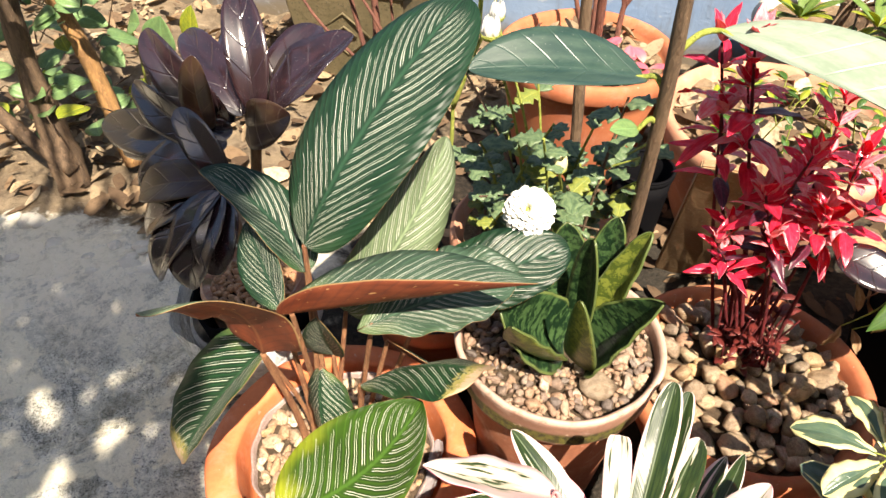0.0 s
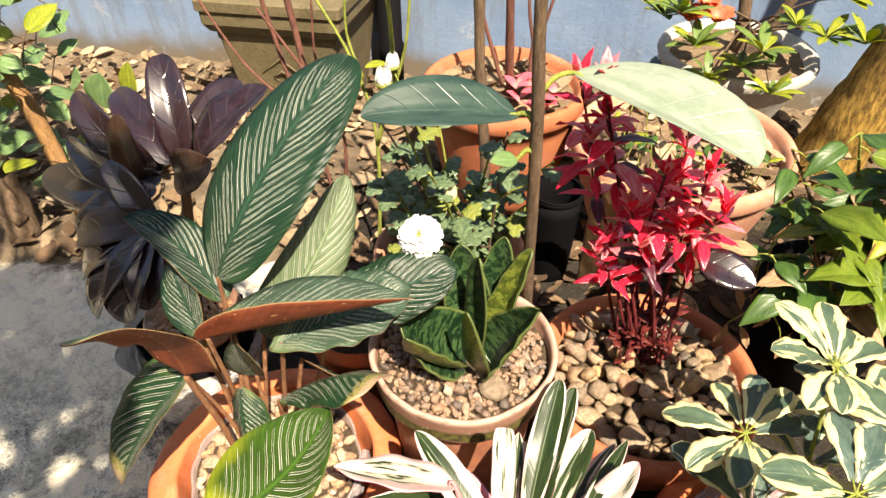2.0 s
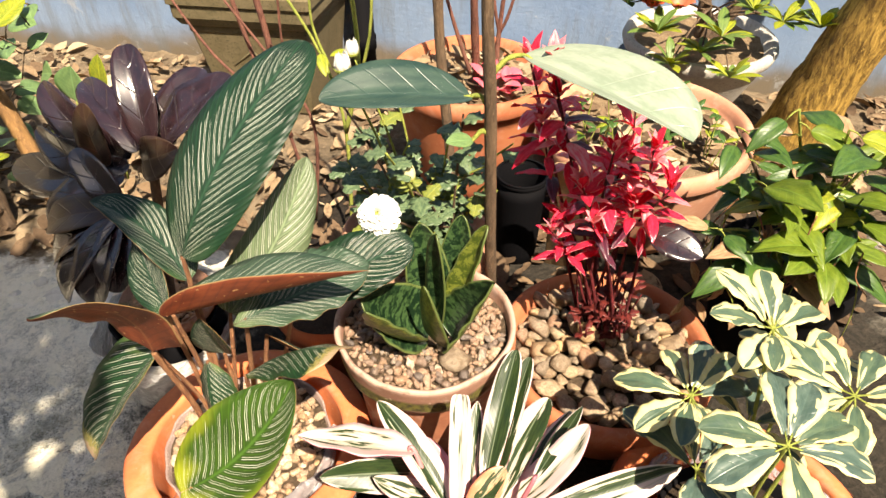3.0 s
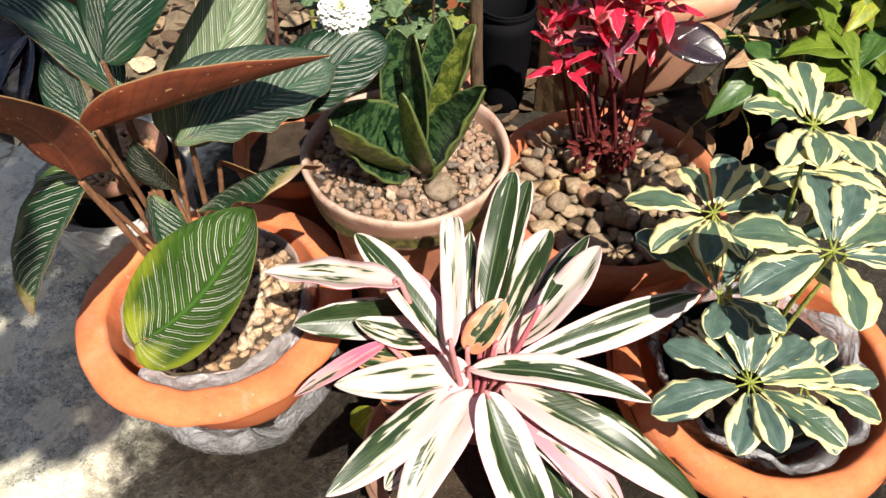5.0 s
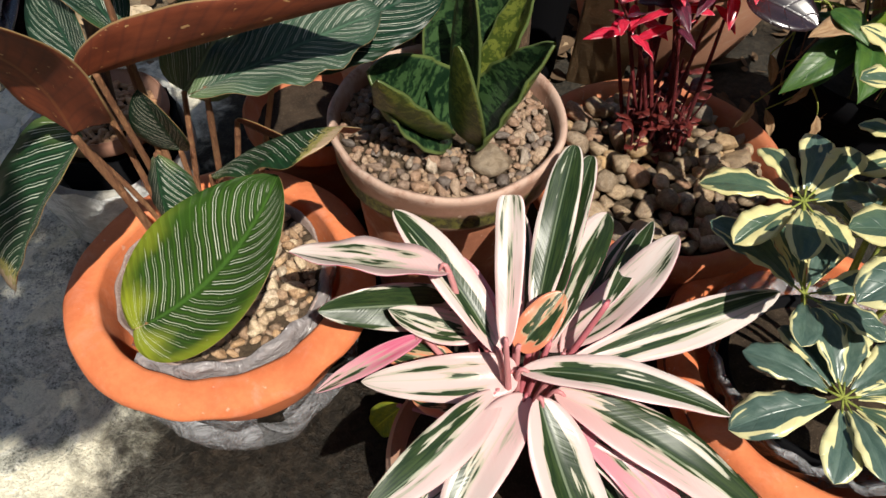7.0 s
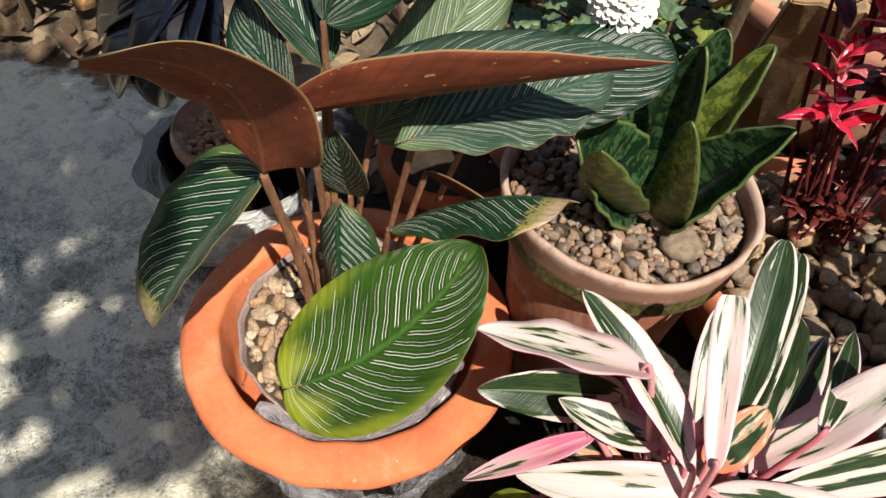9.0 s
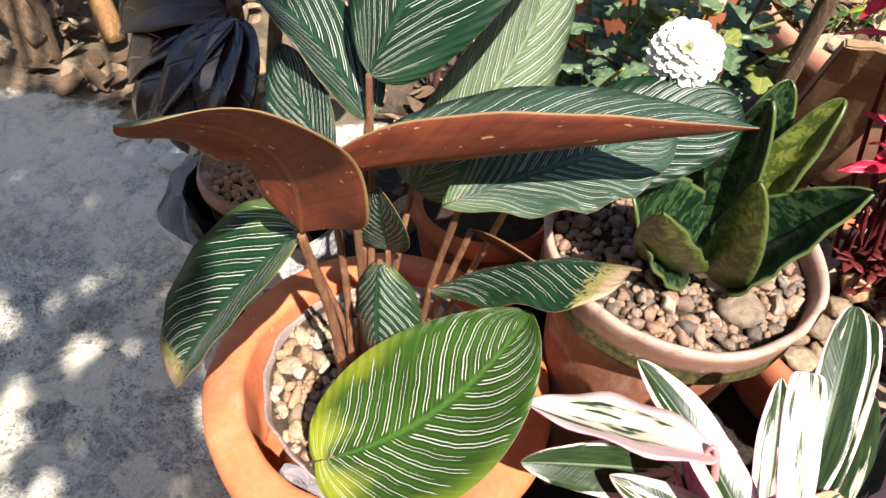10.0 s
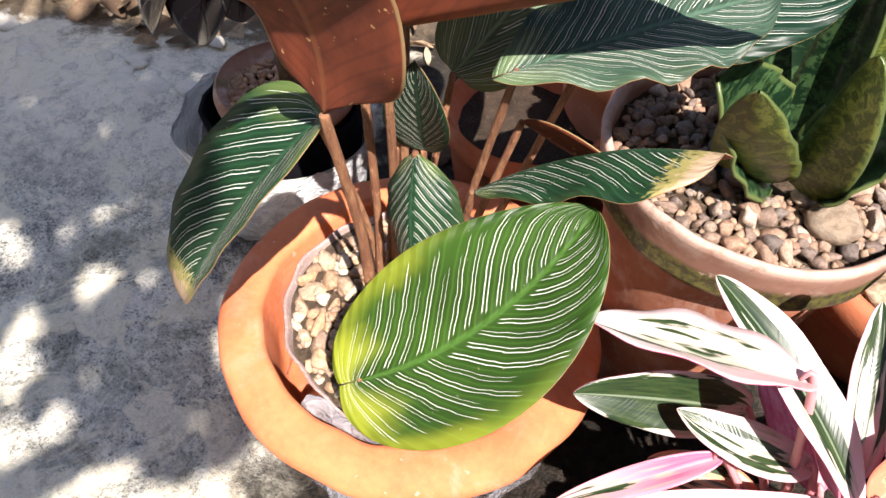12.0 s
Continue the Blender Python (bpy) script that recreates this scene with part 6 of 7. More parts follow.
def dry(name, a, c):
    m, nt, b = shader(name, 0.85, 0.15)
    u, v, uv = leaf_coords(nt)
    isl = nt.nodes.new("ShaderNodeNewGeometry").outputs["Random Per Island"]
    p = world_place(nt)
    n = noise_of(nt, p, 60.0, 4.0, 0.7)
    col = blend(nt, isl, a, c)
    col = blend(nt, calc(nt, 'MULTIPLY', smooth(nt, n, 0.45, 0.7), 0.6), col, tuple(x * 0.5 for x in a))
    return leafy(m, nt, b, col, 0.12, (1.0, 0.8, 0.5))


DRY_A = dry("dry_brown_leaf", (0.17, 0.110, 0.065), (0.40, 0.29, 0.18))
DRY_B = dry("dry_tan_leaf", (0.22, 0.160, 0.100), (0.52, 0.41, 0.28))
DRY_C = dry("dry_dark_leaf", (0.085, 0.055, 0.035), (0.16, 0.105, 0.065))


def disc_spots(cx, cy, z, r, n, seed):
    rnd = random.Random(seed)
    out = []
    for _ in range(n):
        a, q = rnd.uniform(0, 6.28), r * math.sqrt(rnd.random())
        out.append((cx + q * math.cos(a), cy + q * math.sin(a), z + rnd.uniform(0, 0.012)))
    return out


def back_pot(name, c, r, h, label, seed, litter, mat=CLAY_STONE):
    t = thing(name, (c[0], c[1], 0.0), label, "potted plant")
    mesh_part("pot", lathe(rim_profile(r * 0.66, r, h, 0.018, 0.05, 0.026, 0.045), (c[0], c[1], 0.0), mat, 72, "pot", 0.008, seed), t, "pale dusty terracotta")
    mesh_part("soil", disc_mesh((c[0], c[1], h - 0.035), r - 0.028, LITTERSOIL, "soil", 0.010, 12, 40, seed), t)
    litter_leaves("dry_leaves", disc_spots(c[0], c[1], h - 0.028, r - 0.05, litter, seed), 0.055, t, "dry fallen leaves", seed, [DRY_A, DRY_B, DRY_C])
    return t


bougain = back_pot("potted_bougainvillea", (0.035, 1.600), 0.225, 0.36, "bare bougainvillea stems in a round terracotta pot strewn with dry leaves", 51, 120)
for pts, r in [([(0.06, 1.56, 0.33), (0.055, 1.52, 0.55), (0.045, 1.50, 0.9)], 0.012), ([(0.03, 1.62, 0.33), (-0.02, 1.62, 0.48), (-0.10, 1.62, 0.75)], 0.006),
               ([(0.04, 1.62, 0.33), (0.03, 1.64, 0.5), (0.01, 1.66, 0.8)], 0.007), ([(0.10, 1.64, 0.33), (0.10, 1.66, 0.45), (0.13, 1.68, 0.8)], 0.008),
               ([(0.10, 1.66, 0.44), (0.08, 1.66, 0.55), (0.06, 1.68, 0.8)], 0.005), ([(0.10, 1.66, 0.44), (0.13, 1.66, 0.52), (0.19, 1.68, 0.8)], 0.005)]:
    mesh_part("stem", tube_mesh(pts, [r, r * 0.85, r * 0.6], STEM_RED, 8, "stem", 0.06, 2), bougain)
rnd = random.Random(9)
for k in range(18):
    p = Vector((0.13 + rnd.uniform(-0.05, 0.06), 1.53 + rnd.uniform(-0.06, 0.06), 0.345 + rnd.uniform(0, 0.05)))
    a = rnd.uniform(0, 6.28)
    d = Vector((math.cos(a), math.sin(a), rnd.uniform(0.1, 0.9))).normalized()
    mesh_part("bract", blade(p, p + d * 0.05, 0.034, (0, 0, 1), nu=6, nv=4, outline="ellipse", fold=(20, 20), mats=[PETAL_PINK, PETAL_PINK], seed=k), bougain, "faded pink papery bract")

# second stem standing in front of the bougainvillea pot
mid_stem = thing("bare_sapling", (0.087, 1.10, 0.0), "thin bare dark stem rising behind the mum", "sapling")
mesh_part("stem", tube_mesh([(0.095, 1.11, -0.01), (0.087, 1.10, 0.375), (0.070, 1.10, 0.60), (0.062, 1.10, 0.77), (0.05, 1.10, 1.4)], [0.0115, 0.011, 0.010, 0.010, 0.007], STEM_BROWN, 10, "stem", 0.07, 8), mid_stem)

wide = back_pot("wide_pot_of_litter", (0.515, 1.500), 0.278, 0.31, "wide pale terracotta pot strewn with dry leaves", 52, 190, CLAY_PALE)
rnd = random.Random(19)
for k in range(26):
    r0 = Vector((0.52 + rnd.uniform(-0.16, 0.16), 1.47 + rnd.uniform(-0.15, 0.12), 0.28))
    tp = r0 + Vector((rnd.uniform(-0.05, 0.05), rnd.uniform(-0.05, 0.05), rnd.uniform(0.04, 0.14)))
    mesh_part("shoot", tube_mesh([r0, tp], [0.002, 0.0012], STEM_GREEN, 5, "shoot"), wide)
    for q in range(3):
        a = rnd.uniform(0, 6.28)
        d = Vector((math.cos(a), math.sin(a), rnd.uniform(0, 0.6))).normalized()
        mesh_part("leaf", blade(tp, tp + d * 0.035, 0.016, (0, 0, 1), nu=5, nv=2, outline="lance", mats=[GREEN if q else YELLOWGREEN] * 2, seed=k), wide)


# azalea in a grey bowl by the wall
AX, AY, AZ = 0.680, 2.050, 0.325
azalea = thing("potted_azalea", (AX, AY, 0.0), "azalea with coral flowers in a grey cement bowl by the wall", "potted plant")
mesh_part("bowl", lathe([(0, 0.0), (0.12, 0.0), (0.125, 0.01), (0.115, 0.03), (0.14, 0.10), (0.185, 0.20), (0.212, 0.265), (0.232, 0.285), (0.238, 0.305), (0.232, 0.322), (0.220, 0.325), (0.208, 0.315), (0.19, 0.285), (0, 0.28)],
                        (AX, AY, 0.0), GREYPOT, 72, "bowl", 0.006, 53), azalea)
mesh_part("soil", disc_mesh((AX, AY, 0.298), 0.205, LITTERSOIL, "soil", 0.012, 10, 36, 53, 0.01), azalea)
mesh_part("trunk", tube_mesh([(AX + 0.02, AY + 0.03, 0.28), (AX + 0.0, AY + 0.04, 0.38), (AX - 0.03, AY + 0.05, 0.60)], [0.028, 0.022, 0.014], STEM_BROWN, 10, "trunk", 0.1, 5), azalea)
mesh_part("trunk", tube_mesh([(AX + 0.03, AY + 0.03, 0.28), (AX + 0.09, AY + 0.04, 0.40), (AX + 0.16, AY + 0.05, 0.60)], [0.024, 0.018, 0.012], STEM_BROWN, 10, "trunk", 0.1, 6), azalea)


def rosette(p, n, ln, parent, seed, mat=GREEN, spread=0.6, width=0.32):
    rnd = random.Random(seed)
    for k in range(n):
        a = 2.4 * k + rnd.uniform(-0.3, 0.3)
        el = radians(rnd.uniform(0, 60)) * (1 - spread * (k / n)) 
        d = Vector((math.cos(a) * math.cos(el), math.sin(a) * math.cos(el), math.sin(el)))
        up = Vector((-math.cos(a) * math.sin(el), -math.sin(a) * math.sin(el), math.cos(el)))
        l = ln * rnd.uniform(0.7, 1.2)
        m = YELLOWGREEN if rnd.random() < 0.40 else mat
        mesh_part("leaf", blade(p, p + d * l, l * width, up, bend=0.1, outline="obovate", fold=(14, 14), nu=7, nv=4, mats=[m, m], seed=seed + k), parent)


rnd = random.Random(23)
for k, (dx, dy, z, ln) in enumerate([(-0.15, -0.20, 0.40, 0.06), (-0.02, -0.22, 0.36, 0.055), (0.02, -0.24, 0.42, 0.06), (0.20, -0.10, 0.42, 0.06), (-0.24, -0.05, 0.42, 0.06), (-0.20, -0.12, 0.46, 0.06), (0.24, 0.0, 0.50, 0.06), (0.10, -0.16, 0.47, 0.05), (-0.10, -0.25, 0.33, 0.05), (0.30, -0.12, 0.42, 0.055), (0.06, -0.30, 0.33, 0.05)]):
    p = Vector((AX + dx, AY + dy, z))
    r0 = Vector((AX + 0.02, AY + 0.03, 0.36 + 0.02 * (k % 3)))
    mesh_part("twig", tube_mesh([r0, r0.lerp(p, 0.5) + Vector((0, 0, 0.03)), p], [0.004, 0.003, 0.002], STEM_BROWN, 6, "twig", 0.08, k), azalea)
    rosette(p, 13, ln * 1.5, azalea, 300 + k * 20, AZALEA)
for k, (dx, dy, z) in enumerate([(-0.17, -0.10, 0.44), (-0.10, -0.12, 0.45), (-0.13, -0.06, 0.47)]):
    p = Vector((AX + dx, AY + dy, z))
    fl = mesh_part("flower", lathe([(0, -0.01), (0.006, -0.008), (0.004, 0.008), (0, 0.01)], p, STEM_GREEN, 10, "flower"), azalea, "ruffled coral flower")
    for q in range(7):
        a = 0.9 * q + rnd.uniform(-0.2, 0.2)
        d = Vector((math.cos(a), math.sin(a) - 0.4, 0.55)).normalized()
        mesh_part("petal", blade(p, p + d * 0.055, 0.05, (0, -0.3, 1), bend=0.12, outline="broad", wave=0.08, waves=3, nu=8, nv=6, mats=[PETAL_ORANGE, PETAL_ORANGE], seed=q), fl)


# square planter against the wall
def planter():
    cx, cy, h = -0.740, 1.985, 0.44
    t = thing("square_planter", (cx, cy, 0.0), "square brown cement planter with a stepped moulding at the rim", "planter")
    bm = bmesh.new()
    rings = [(0.150, 0.0), (0.160, 0.004), (0.195, 0.30), (0.199, 0.305), (0.199, 0.325), (0.215, 0.335), (0.228, 0.36), (0.228, 0.40), (0.236, 0.405), (0.236, 0.435), (0.230, 0.44), (0.205, 0.44), (0.200, 0.435), (0.198, 0.40)]
    prev = None
    for r, z in rings:
        b = 0.008
        pts = [(r, -r + b), (r, r - b), (r - b, r), (-r + b, r), (-r, r - b), (-r, -r + b), (-r + b, -r), (r - b, -r)]
        cur = [bm.verts.new((cx + x, cy + y + 0.074 * x, z)) for x, y in pts]
        if prev:
            for k in range(8):
                bm.faces.new((prev[k], prev[(k + 1) % 8], cur[(k + 1) % 8], cur[k]))
        else:
            bm.faces.new(cur[::-1])
        prev = cur
    bm.faces.new(prev)
    me = bpy.data.meshes.new("body")
    bm.to_mesh(me)
    bm.free()
    me.materials.append(PLANTER)
    mesh_part("body", me, t)
    for dy in (0.10, 0.16):     # incised lozenge on the front
        d = 0.9 * (dy - 0.06)
        pts = [(cx - d, cy - 0.182, 0.17), (cx, cy - 0.190, 0.17 + d * 0.8), (cx + d, cy - 0.182, 0.17), (cx, cy - 0.172, 0.17 - d * 0.8), (cx - d, cy - 0.182, 0.17)]
        mesh_part("moulding", tube_mesh(pts, [0.004] * 5, PLANTER, 6, "moulding", 0, 0, 1), t)


planter()


# bare and green stems of a shrub behind the calathea
stems = thing("thin_stemmed_shrub", (-0.36, 1.30, 0.0), "shrub of thin red-brown and yellow-green branching stems", "shrub")
for pts, r, m in [([(-0.37, 1.32, -0.01), (-0.42, 1.32, 0.30), (-0.58, 1.33, 0.46), (-0.70, 1.34, 0.66)], 0.005, STEM_RED), ([(-0.40, 1.32, 0.25), (-0.46, 1.33, 0.42), (-0.52, 1.34, 0.70)], 0.007, STEM_RED),
                  ([(-0.36, 1.30, -0.01), (-0.32, 1.30, 0.30), (-0.40, 1.30, 0.47), (-0.50, 1.30, 0.62)], 0.005, STEM_RED), ([(-0.43, 1.32, 0.28), (-0.42, 1.33, 0.48), (-0.45, 1.34, 0.70)], 0.010, STEM_RED), ([(-0.35, 1.30, 0.42), (-0.37, 1.30, 0.52), (-0.36, 1.30, 0.66)], 0.0035, STEM_RED),
                  ([(-0.22, 1.22, -0.01), (-0.20, 1.22, 0.35), (-0.24, 1.22, 0.55), (-0.33, 1.22, 0.72)], 0.005, STEM_GREEN), ([(-0.20, 1.22, 0.35), (-0.15, 1.22, 0.55), (-0.16, 1.22, 0.80)], 0.006, STEM_GREEN),
                  ([(-0.19, 1.22, 0.40), (-0.12, 1.22, 0.60), (-0.10, 1.22, 0.80)], 0.004, STEM_GREEN), ([(-0.22, 1.22, 0.52), (-0.25, 1.22, 0.62), (-0.24, 1.22, 0.75)], 0.0035, STEM_GREEN)]:
    mesh_part("stem", tube_mesh(pts, [r * (1 - 0.12 * i) for i in range(len(pts))], m, 7, "stem", 0.08, 4), stems)
for k, (p, d) in enumerate([((-0.70, 1.34, 0.62), (-0.9, 0, -0.2)), ((-0.24, 1.22, 0.55), (0.3, -0.5, -0.4)), ((-0.16, 1.22, 0.56), (-0.4, -0.5, 0.1))]):
    p, d = Vector(p), Vector(d).normalized()
    mesh_part("leaf", blade(p, p + d * 0.06, 0.028, (0, -0.3, 1), nu=8, nv=4, mats=[YELLOWGREEN, YELLOWGREEN], seed=k), stems)


def crown(ends, n, seed, spread, mat, size=(0.07, 0.13)):
    """Many small leaves in loose clumps round the ends of the limbs."""
    rnd = random.Random(seed)
    verts, faces, uvs = [], [], []
    for _ in range(n):
        c = rnd.choice(ends)
        p = c + Vector((rnd.gauss(0, spread), rnd.gauss(0, spread), rnd.gauss(0, spread * 0.7)))
        ln = rnd.uniform(*size)
        wd = ln * rnd.uniform(0.30, 0.42)
        rot = Euler((rnd.uniform(-0.7, 0.7), rnd.uniform(-0.7, 0.7), rnd.uniform(0, 6.28))).to_matrix()
        b = len(verts)
        for i in range(5):
            u = i / 4
            w = wd * math.sin(math.pi * (0.06 + 0.88 * u))
            for j in (-1, 1):
                verts.append(p + rot @ Vector(((u - 0.5) * ln, j * w, -0.25 * ln * u * u)))
                uvs.append((u, j))
        for i in range(4):
            a = b + 2 * i
            faces.append((a, a + 1, a + 3, a + 2))
    return to_mesh("crown", verts, faces, [mat], None, uvs)


# -- round-leaved shrub at the edge of the bed --
left = thing("round_leaved_tree", (-1.25, 1.15, 0.0), "small tree with round green leaves on crooked brown branches", "tree")
mesh_part("branch", tube_mesh([(-1.10, 1.16, 0.02), (-1.145, 1.19, 0.17), (-1.17, 1.20, 0.32), (-1.22, 1.20, 0.50), (-1.30, 1.20, 0.75)], [0.026, 0.024, 0.022, 0.020, 0.016], bark("ochre_branch", (0.38, 0.21, 0.085), (0.22, 0.12, 0.055)), 10, "branch", 0.08, 3), left)
mesh_part("branch", tube_mesh([(-1.22, 1.05, -0.01), (-1.27, 1.10, 0.15), (-1.30, 1.13, 0.32), (-1.27, 1.15, 0.60)], [0.045, 0.040, 0.028, 0.02], STEM_BROWN, 10, "branch", 0.08, 5), left)
mesh_part("branch", tube_mesh([(-1.20, 1.05, 0.05), (-1.36, 1.05, 0.18), (-1.42, 1.04, 0.34), (-1.40, 1.04, 0.60)], [0.02, 0.018, 0.014, 0.010], STEM_BROWN, 8, "branch", 0.08, 6), left)
# gaps in the crown, by where the sun falls through them onto the ground: x, y, radius
SUN_GAPS = [(-0.78, 0.44, 0.014), (-0.62, 0.45, 0.012), (-0.667, 0.343, 0.014), (-0.633, 0.286, 0.014), (-0.55, 0.215, 0.020), (-0.42, 0.19, 0.032), (-0.30, 0.17, 0.065), (-0.16, 0.24, 0.05),
            (-0.70, 0.55, 0.008), (-0.38, 0.06, 0.07), (-0.26, 0.06, 0.10), (-0.50, 0.04, 0.04), (-0.18, 0.10, 0.08), (-0.405, 0.50, 0.025), (-0.216, 0.552, 0.208), (-0.38, 0.62, 0.06)]


def shade_canopy(x0, x1, y0, y1, step, high, seed):
    """Unseen crown leaves added to shade a stretch of ground, along the sun's way."""
    rnd = random.Random(seed)
    verts, faces, uvs = [], [], []
    for i in range(int((x1 - x0) / step)):
        for j in range(int((y1 - y0) / step)):
            g = Vector((x0 + (i + rnd.random()) * step, y0 + (j + rnd.random()) * step, 0))
            ln = rnd.uniform(0.06, 0.10)
            ragged = 0.16 * noise.noise(g * 5.0)
            if g.x < x0 + 0.16 + ragged or g.y < y0 + 0.14 + ragged:
                continue
            if g.y > 0.98 + 0.2 * (g.x + 0.9) + ragged or (g.x > -0.49 and g.y > 0.66) or any((g.x - x) ** 2 + (g.y - y) ** 2 < (r + 0.36 * ln) ** 2 for x, y, r in SUN_GAPS):
                continue
            p = g + SUN / SUN.z * (high + rnd.gauss(0, 0.14))
            rot = Euler((rnd.uniform(-0.6, 0.9), rnd.uniform(-0.7, 0.5), rnd.uniform(0, 6.28))).to_matrix()
            b = len(verts)
            for k in range(5):
                u = k / 4
                w = ln * 0.40 * math.sin(math.pi * (0.06 + 0.88 * u))
                for q in (-1, 1):
                    verts.append(p + rot @ Vector(((u - 0.5) * ln, q * w, -0.25 * ln * u * u)))
                    uvs.append((u, q))
            for k in range(4):
                faces.append((b + 2 * k, b + 2 * k + 1, b + 2 * k + 3, b + 2 * k + 2))
    return to_mesh("crown", verts, faces, [ROUND], None, uvs)


# unseen limbs and crown, added overhead to dapple the concrete with shade
for k, (gx, gy) in enumerate([(-1.27, 0.4), (-1.17, 0.7), (-0.97, 0.34), (-0.96, 0.58), (-0.79, 0.8), (-0.73, 0.44), (-0.63, 0.71), (-0.85, 0.20), (-0.71, 0.12), (-0.52, 0.36), (-1.30, 0.9)]):
    b0, e0 = Vector((-1.27, 1.15, 0.58)), Vector((gx, gy, 0)) + SUN / SUN.z * (2.75 + 0.05 * (k % 3))
    mesh_part("limb", tube_mesh([b0, Vector((-1.35, 1.20, 1.30)), b0.lerp(e0, 0.6) + Vector((0, 0.12, 0.30)), e0], [0.016, 0.014, 0.008, 0.003], STEM_BROWN, 8, "limb", 0.06, k), left)
tagged(mesh_part("crown", shade_canopy(-1.7, -0.28, -0.30, 1.15, 0.031, 2.75, 33), left), kind="stuff")
rnd = random.Random(31)
for k in range(105):
    u, v = rnd.random(), rnd.random()
    p = Vector((-1.62 + 0.62 * u, 1.05 + 0.30 * rnd.random(), 0.08 + 0.58 * v))
    if p.x > -1.10 and p.z < 0.42:
        continue
    a = rnd.uniform(0, 6.28)
    d = Vector((math.cos(a), math.sin(a) - 0.3, rnd.uniform(-0.5, 0.5))).normalized()
    ln = rnd.uniform(0.06, 0.10)
    m = YELLOWGREEN if rnd.random() < 0.15 else ROUND
    mesh_part("leaf", blade(p, p + d * ln, ln * 0.72, (0.1, -0.45, 0.9), bend=0.08, outline="ellipse", fold=(8, 8), nu=8, nv=4, mats=[m, m], seed=k), left)
    mesh_part("twig", tube_mesh([p - d * 0.06 + Vector((0, 0.02, -0.05)), p - d * 0.01, p + d * 0.01], [0.002, 0.0015, 0.001], STEM_BROWN, 5, "twig", 0, 0, 2), left)
for k, (p, tip, w, m) in enumerate([((-0.93, 1.20, 0.36), (-0.905, 1.20, 0.46), 0.10, ROUND), ((-0.84, 1.20, 0.40), (-0.812, 1.20, 0.50), 0.055, YELLOWGREEN), ((-1.05, 1.25, 0.40), (-0.99, 1.22, 0.42), 0.07, ROUND)]):
    mesh_part("leaf", blade(p, tip, w, (0.1, -0.75, 0.6), bend=0.05, outline="ellipse", fold=(10, 10), nu=10, nv=6, mats=[m, m], seed=k), left)
    mesh_part("twig", tube_mesh([Vector(p) + Vector((-0.05, 0.03, -0.30)), Vector(p) + Vector((-0.02, 0.02, -0.12)), p], [0.003, 0.0025, 0.0018], STEM_GREEN, 6, "twig"), left)


# -- leafy pepper-like plant beside the schefflera --
GX, GY = 0.790, 1.080
green_plant = thing("leafy_green_plant", (GX, GY, 0.0), "bushy green plant with yellowing and withered leaves in a pot blackened as shade", "potted plant")
# pot coloured black to stand in for the shade of the gap
mesh_part("pot", lathe(rim_profile(0.10, 0.150, 0.26, 0.012, 0.05, 0.016, 0.04), (GX + 0.03, GY, 0.0), BLACKPLASTIC, 56, "pot", 0.008, 61), green_plant)
mesh_part("soil", disc_mesh((GX + 0.03, GY, 0.23), 0.132, SOIL, "soil", 0.008, 8, 32, 61), green_plant)
rnd = random.Random(47)
for k, tp in enumerate([(0.600, 0.930, 0.640), (0.690, 0.950, 0.672), (0.770, 0.940, 0.650), (0.830, 0.960, 0.600), (0.720, 0.930, 0.520), (0.620, 0.900, 0.450), (0.660, 0.930, 0.540), (0.860, 0.950, 0.480), (0.790, 0.930, 0.560), (0.700, 0.900, 0.420), (0.90, 1.00, 0.66), (0.800, 0.90, 0.44)]):
    tp = Vector(tp)
    r0 = Vector((GX + 0.03 + rnd.uniform(-0.06, 0.06), GY + rnd.uniform(-0.05, 0.05), 0.23))
    md = r0.lerp(tp, 0.55) + Vector((0, 0.02, 0.03))
    mesh_part("stem", tube_mesh([r0, md, tp], [0.0045, 0.0035, 0.002], STEM_GREEN if k % 3 else STEM_BROWN, 7, "stem", 0.06, k), green_plant)
    young = tp.x > 0.66
    for q in range(8):
        t = 0.42 + 0.58 * q / 7
        p = r0 * (1 - t) ** 2 + md * 2 * t * (1 - t) + tp * t * t
        a = rnd.uniform(0, 6.28)
        d = Vector((math.cos(a), math.sin(a) - 0.35, rnd.uniform(-0.75, 0.35))).normalized()
        ln = rnd.uniform(0.075, 0.145) if young else rnd.uniform(0.05, 0.085)
        r = rnd.random()
        m = DRYLEAF if r < 0.05 else (YELLOWGREEN if r < 0.25 and young else (LIME if r < 0.70 and young else GREEN))
        foot = p + d * rnd.uniform(0.010, 0.030)
        mesh_part("leaf", blade(foot, foot + d * ln, ln * rnd.uniform(0.36, 0.50), (0.0, -0.3, 1), bend=0.24, outline=(0.55, 0.95), fold=(16, 16), curl=(-12, -12), nu=14, nv=6, wave=0.05, waves=2.0, twist=rnd.uniform(-35, 35), mats=[m, m], seed=k * 8 + q), green_plant)
        mesh_part("petiole", tube_mesh([p, p.lerp(foot, 0.5) + Vector((0, 0, 0.003)), foot], [0.0016, 0.0013, 0.0010], STEM_GREEN, 5, "petiole", 0, 0, 2), green_plant)
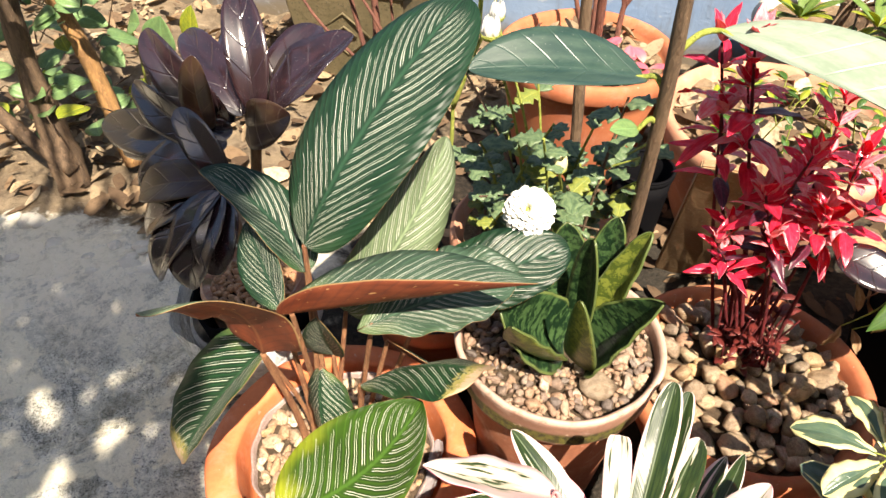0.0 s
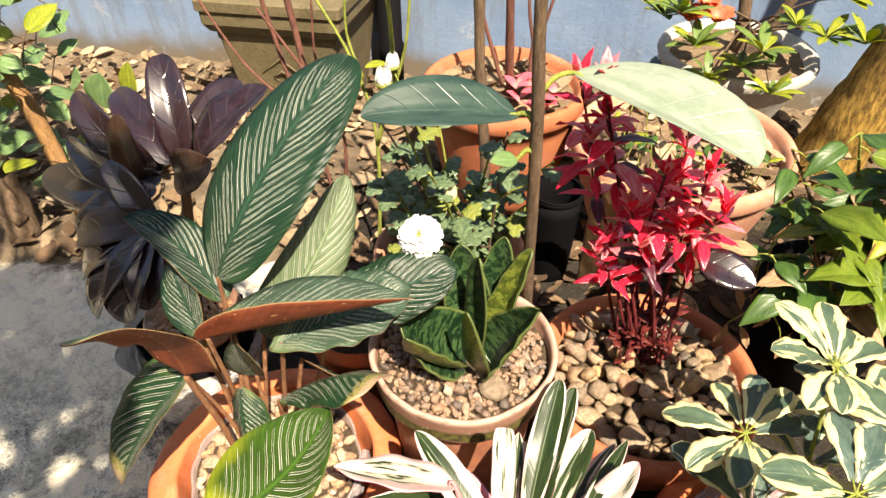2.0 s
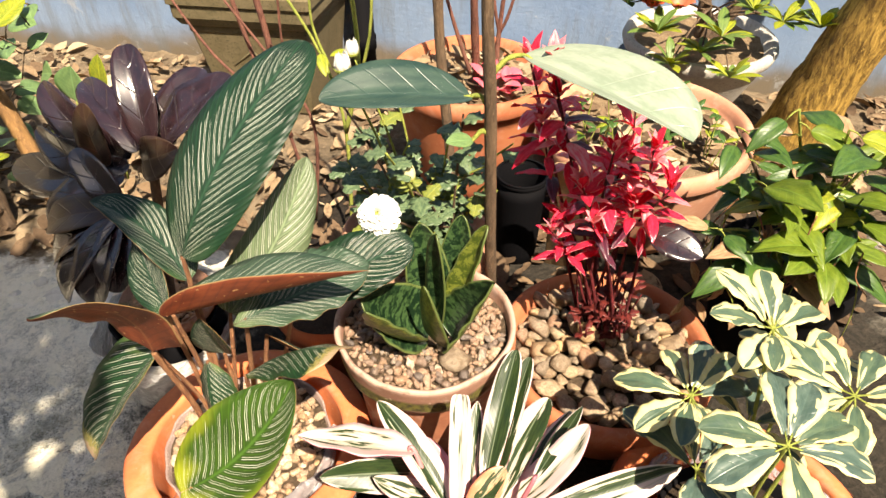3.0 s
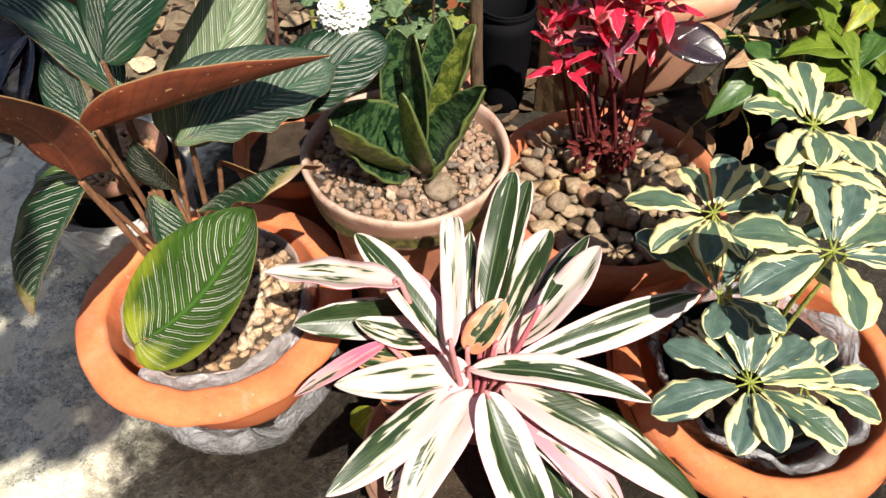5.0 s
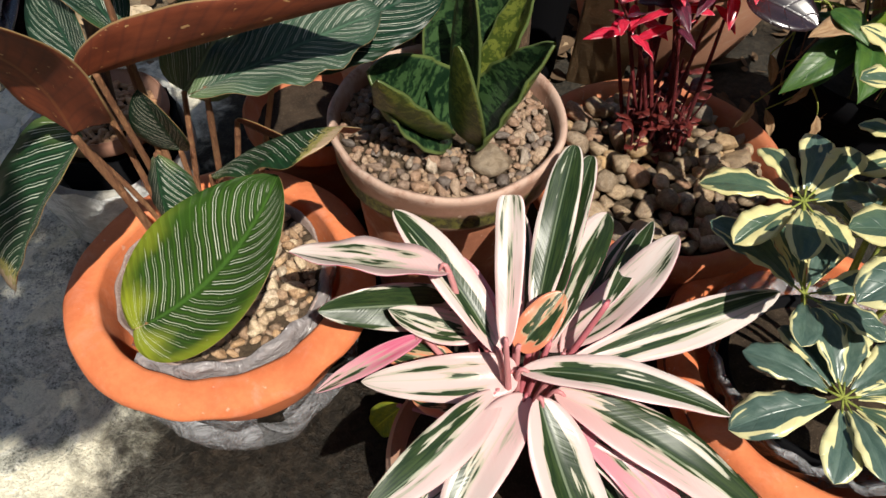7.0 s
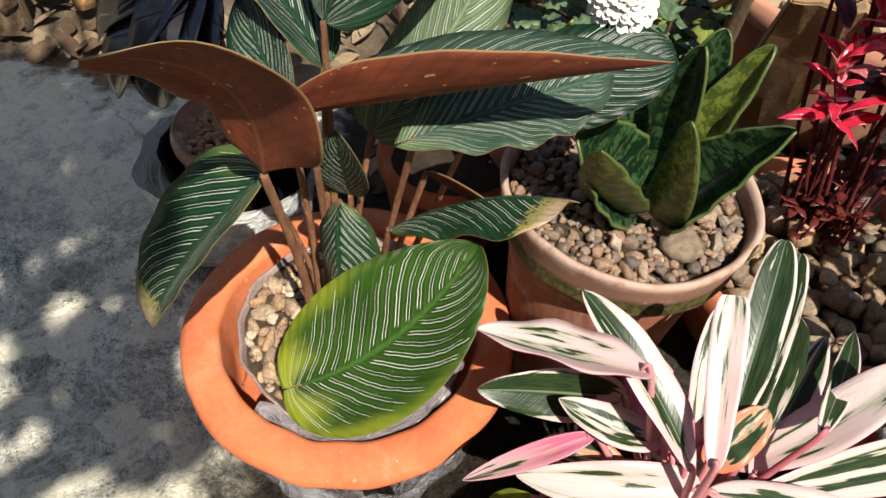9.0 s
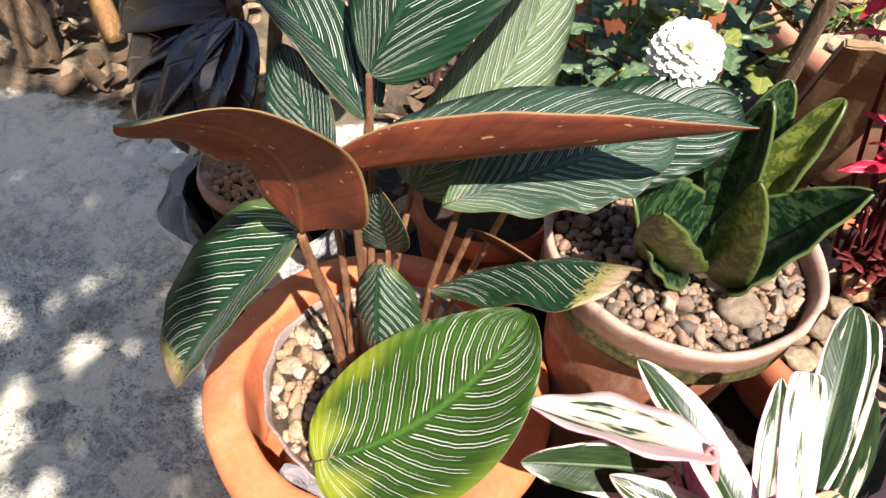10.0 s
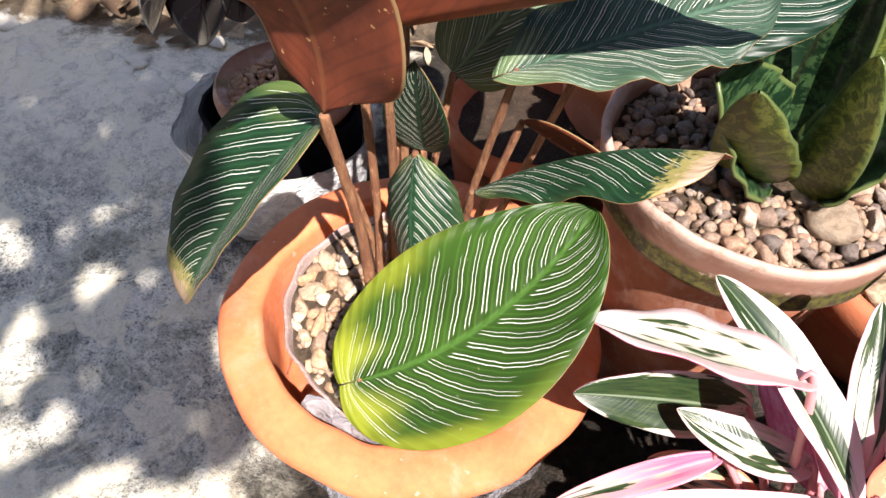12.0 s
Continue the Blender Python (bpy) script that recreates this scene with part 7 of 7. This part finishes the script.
for k in range(40):     # withered hanging leaves and straws
    p = Vector((rnd.uniform(0.64, 0.92), rnd.uniform(0.90, 1.04), rnd.uniform(0.30, 0.52)))
    q = p + Vector((rnd.uniform(-0.06, 0.06), rnd.uniform(-0.04, 0.04), rnd.uniform(-0.16, -0.04)))
    mesh_part("straw", tube_mesh([p, p.lerp(q, 0.5) + Vector((rnd.uniform(-0.02, 0.02), -0.01, 0)), q], [0.0016, 0.0014, 0.001], STEM_GREEN if k % 2 else PETIOLE, 5, "straw"), green_plant)
    if k % 2:
        mesh_part("leaf", blade(q, q + Vector((rnd.uniform(-0.03, 0.03), -0.01, -0.05)), 0.02, (0.3, -0.9, 0.2), fold=(35, 35), nu=7, nv=4, outline="lance", wave=0.1, mats=[DRYLEAF, DRYLEAF], seed=k), green_plant)


# -- tree by the wall; its crown stands high above the pots --
tree = thing("garden_tree", (1.04, 1.96, 0.0), "leaning brown-barked garden tree beside the wall", "tree")
mesh_part("trunk", tube_mesh([(1.01, 1.98, -0.03), (1.03, 1.96, 0.12), (1.07, 1.93, 0.35), (1.16, 1.88, 0.75), (1.32, 1.80, 1.5), (1.48, 1.72, 2.3)], [0.125, 0.100, 0.088, 0.082, 0.070, 0.055], BARK, 20, "trunk", 0.04, 7, 8), tree)
rnd = random.Random(71)
limb_ends = []
for k in range(11):
    a = 2 * math.pi * k / 11 + rnd.uniform(-0.2, 0.2)
    b0 = Vector((1.48, 1.72, 2.3)).lerp(Vector((1.32, 1.80, 1.5)), rnd.uniform(0, 0.35))
    e0 = Vector((1.20 + 0.75 * math.cos(a), 3.05 + 0.55 * math.sin(a), 2.95 + rnd.uniform(-0.25, 0.35)))
    mesh_part("limb", tube_mesh([b0, b0.lerp(e0, 0.5) + Vector((0, 0, 0.12)), e0], [0.035, 0.022, 0.008], BARK, 8, "limb", 0.06, k), tree)
    limb_ends += [b0.lerp(e0, f) + Vector((0, 0, 0.06)) for f in (0.5, 0.75, 1.0)]


tagged(mesh_part("crown", crown(limb_ends, 700, 72, 0.16, GREEN), tree), kind="stuff")


# -- fallen leaves on the bed and between the pots --
def bed_spots(n, seed, x0, x1, y0, y1, keep):
    rnd = random.Random(seed)
    out = []
    while len(out) < n:
        x, y = rnd.uniform(x0, x1), rnd.uniform(y0, y1)
        edge = y - 0.28 * (x + 0.9) + 0.12 * noise.noise(Vector((x, y, 0)) * 4.0)
        if keep(edge, rnd) and y < wall_line(x) - 0.04:
            out.append((x, y, rnd.uniform(0.0, 0.015)))
    return out


litter_leaves("leaf_litter", bed_spots(1000, 81, -2.2, -0.3, 0.7, 2.2, lambda e, r: e > 0.93 + 0.12 * r.random()), 0.056, None, "", 81, [DRY_A, DRY_B, DRY_A, DRY_C, DRY_C])
litter_leaves("leaf_litter", bed_spots(1300, 82, -0.3, 1.7, 0.75, 2.4, lambda e, r: e > 0.55), 0.055, None, "", 82, [DRY_A, DRY_C, DRY_C, DRY_C, DRY_C])
for ob in list(scene.objects):
    if ob.name.startswith("leaf_litter"):
        tagged(ob, "brown and tan fallen dry leaves lying on the soil", "leaf litter", kind="stuff")

# broken lumps of cement at the edge of the bed
rnd = random.Random(91)
LUMPS = stone_meshes(speckled("cement_crumb", ((0.62, 0.57, 0.48), (0.52, 0.48, 0.41), (0.74, 0.69, 0.59)), 18.0, 0.95, 0.6, 0.01), 6, 6, 0.3)
for k in range(46):
    x = rnd.uniform(-1.5, -0.62)
    y = 0.84 + 0.28 * (x + 0.9) + rnd.gauss(0, 0.07)
    ob = new("cement_lump", rnd.choice(LUMPS))
    s = rnd.uniform(0.010, 0.042)
    ob.location, ob.rotation_euler, ob.scale = (x, y, s * 0.22), (rnd.uniform(-.2, .2), rnd.uniform(-.2, .2), rnd.uniform(0, 6.28)), (s, s * rnd.uniform(0.6, 1), s * 0.42)
    tagged(ob, "rough broken lump of pale grey cement on the ground", "cement lump", "cement lumps")
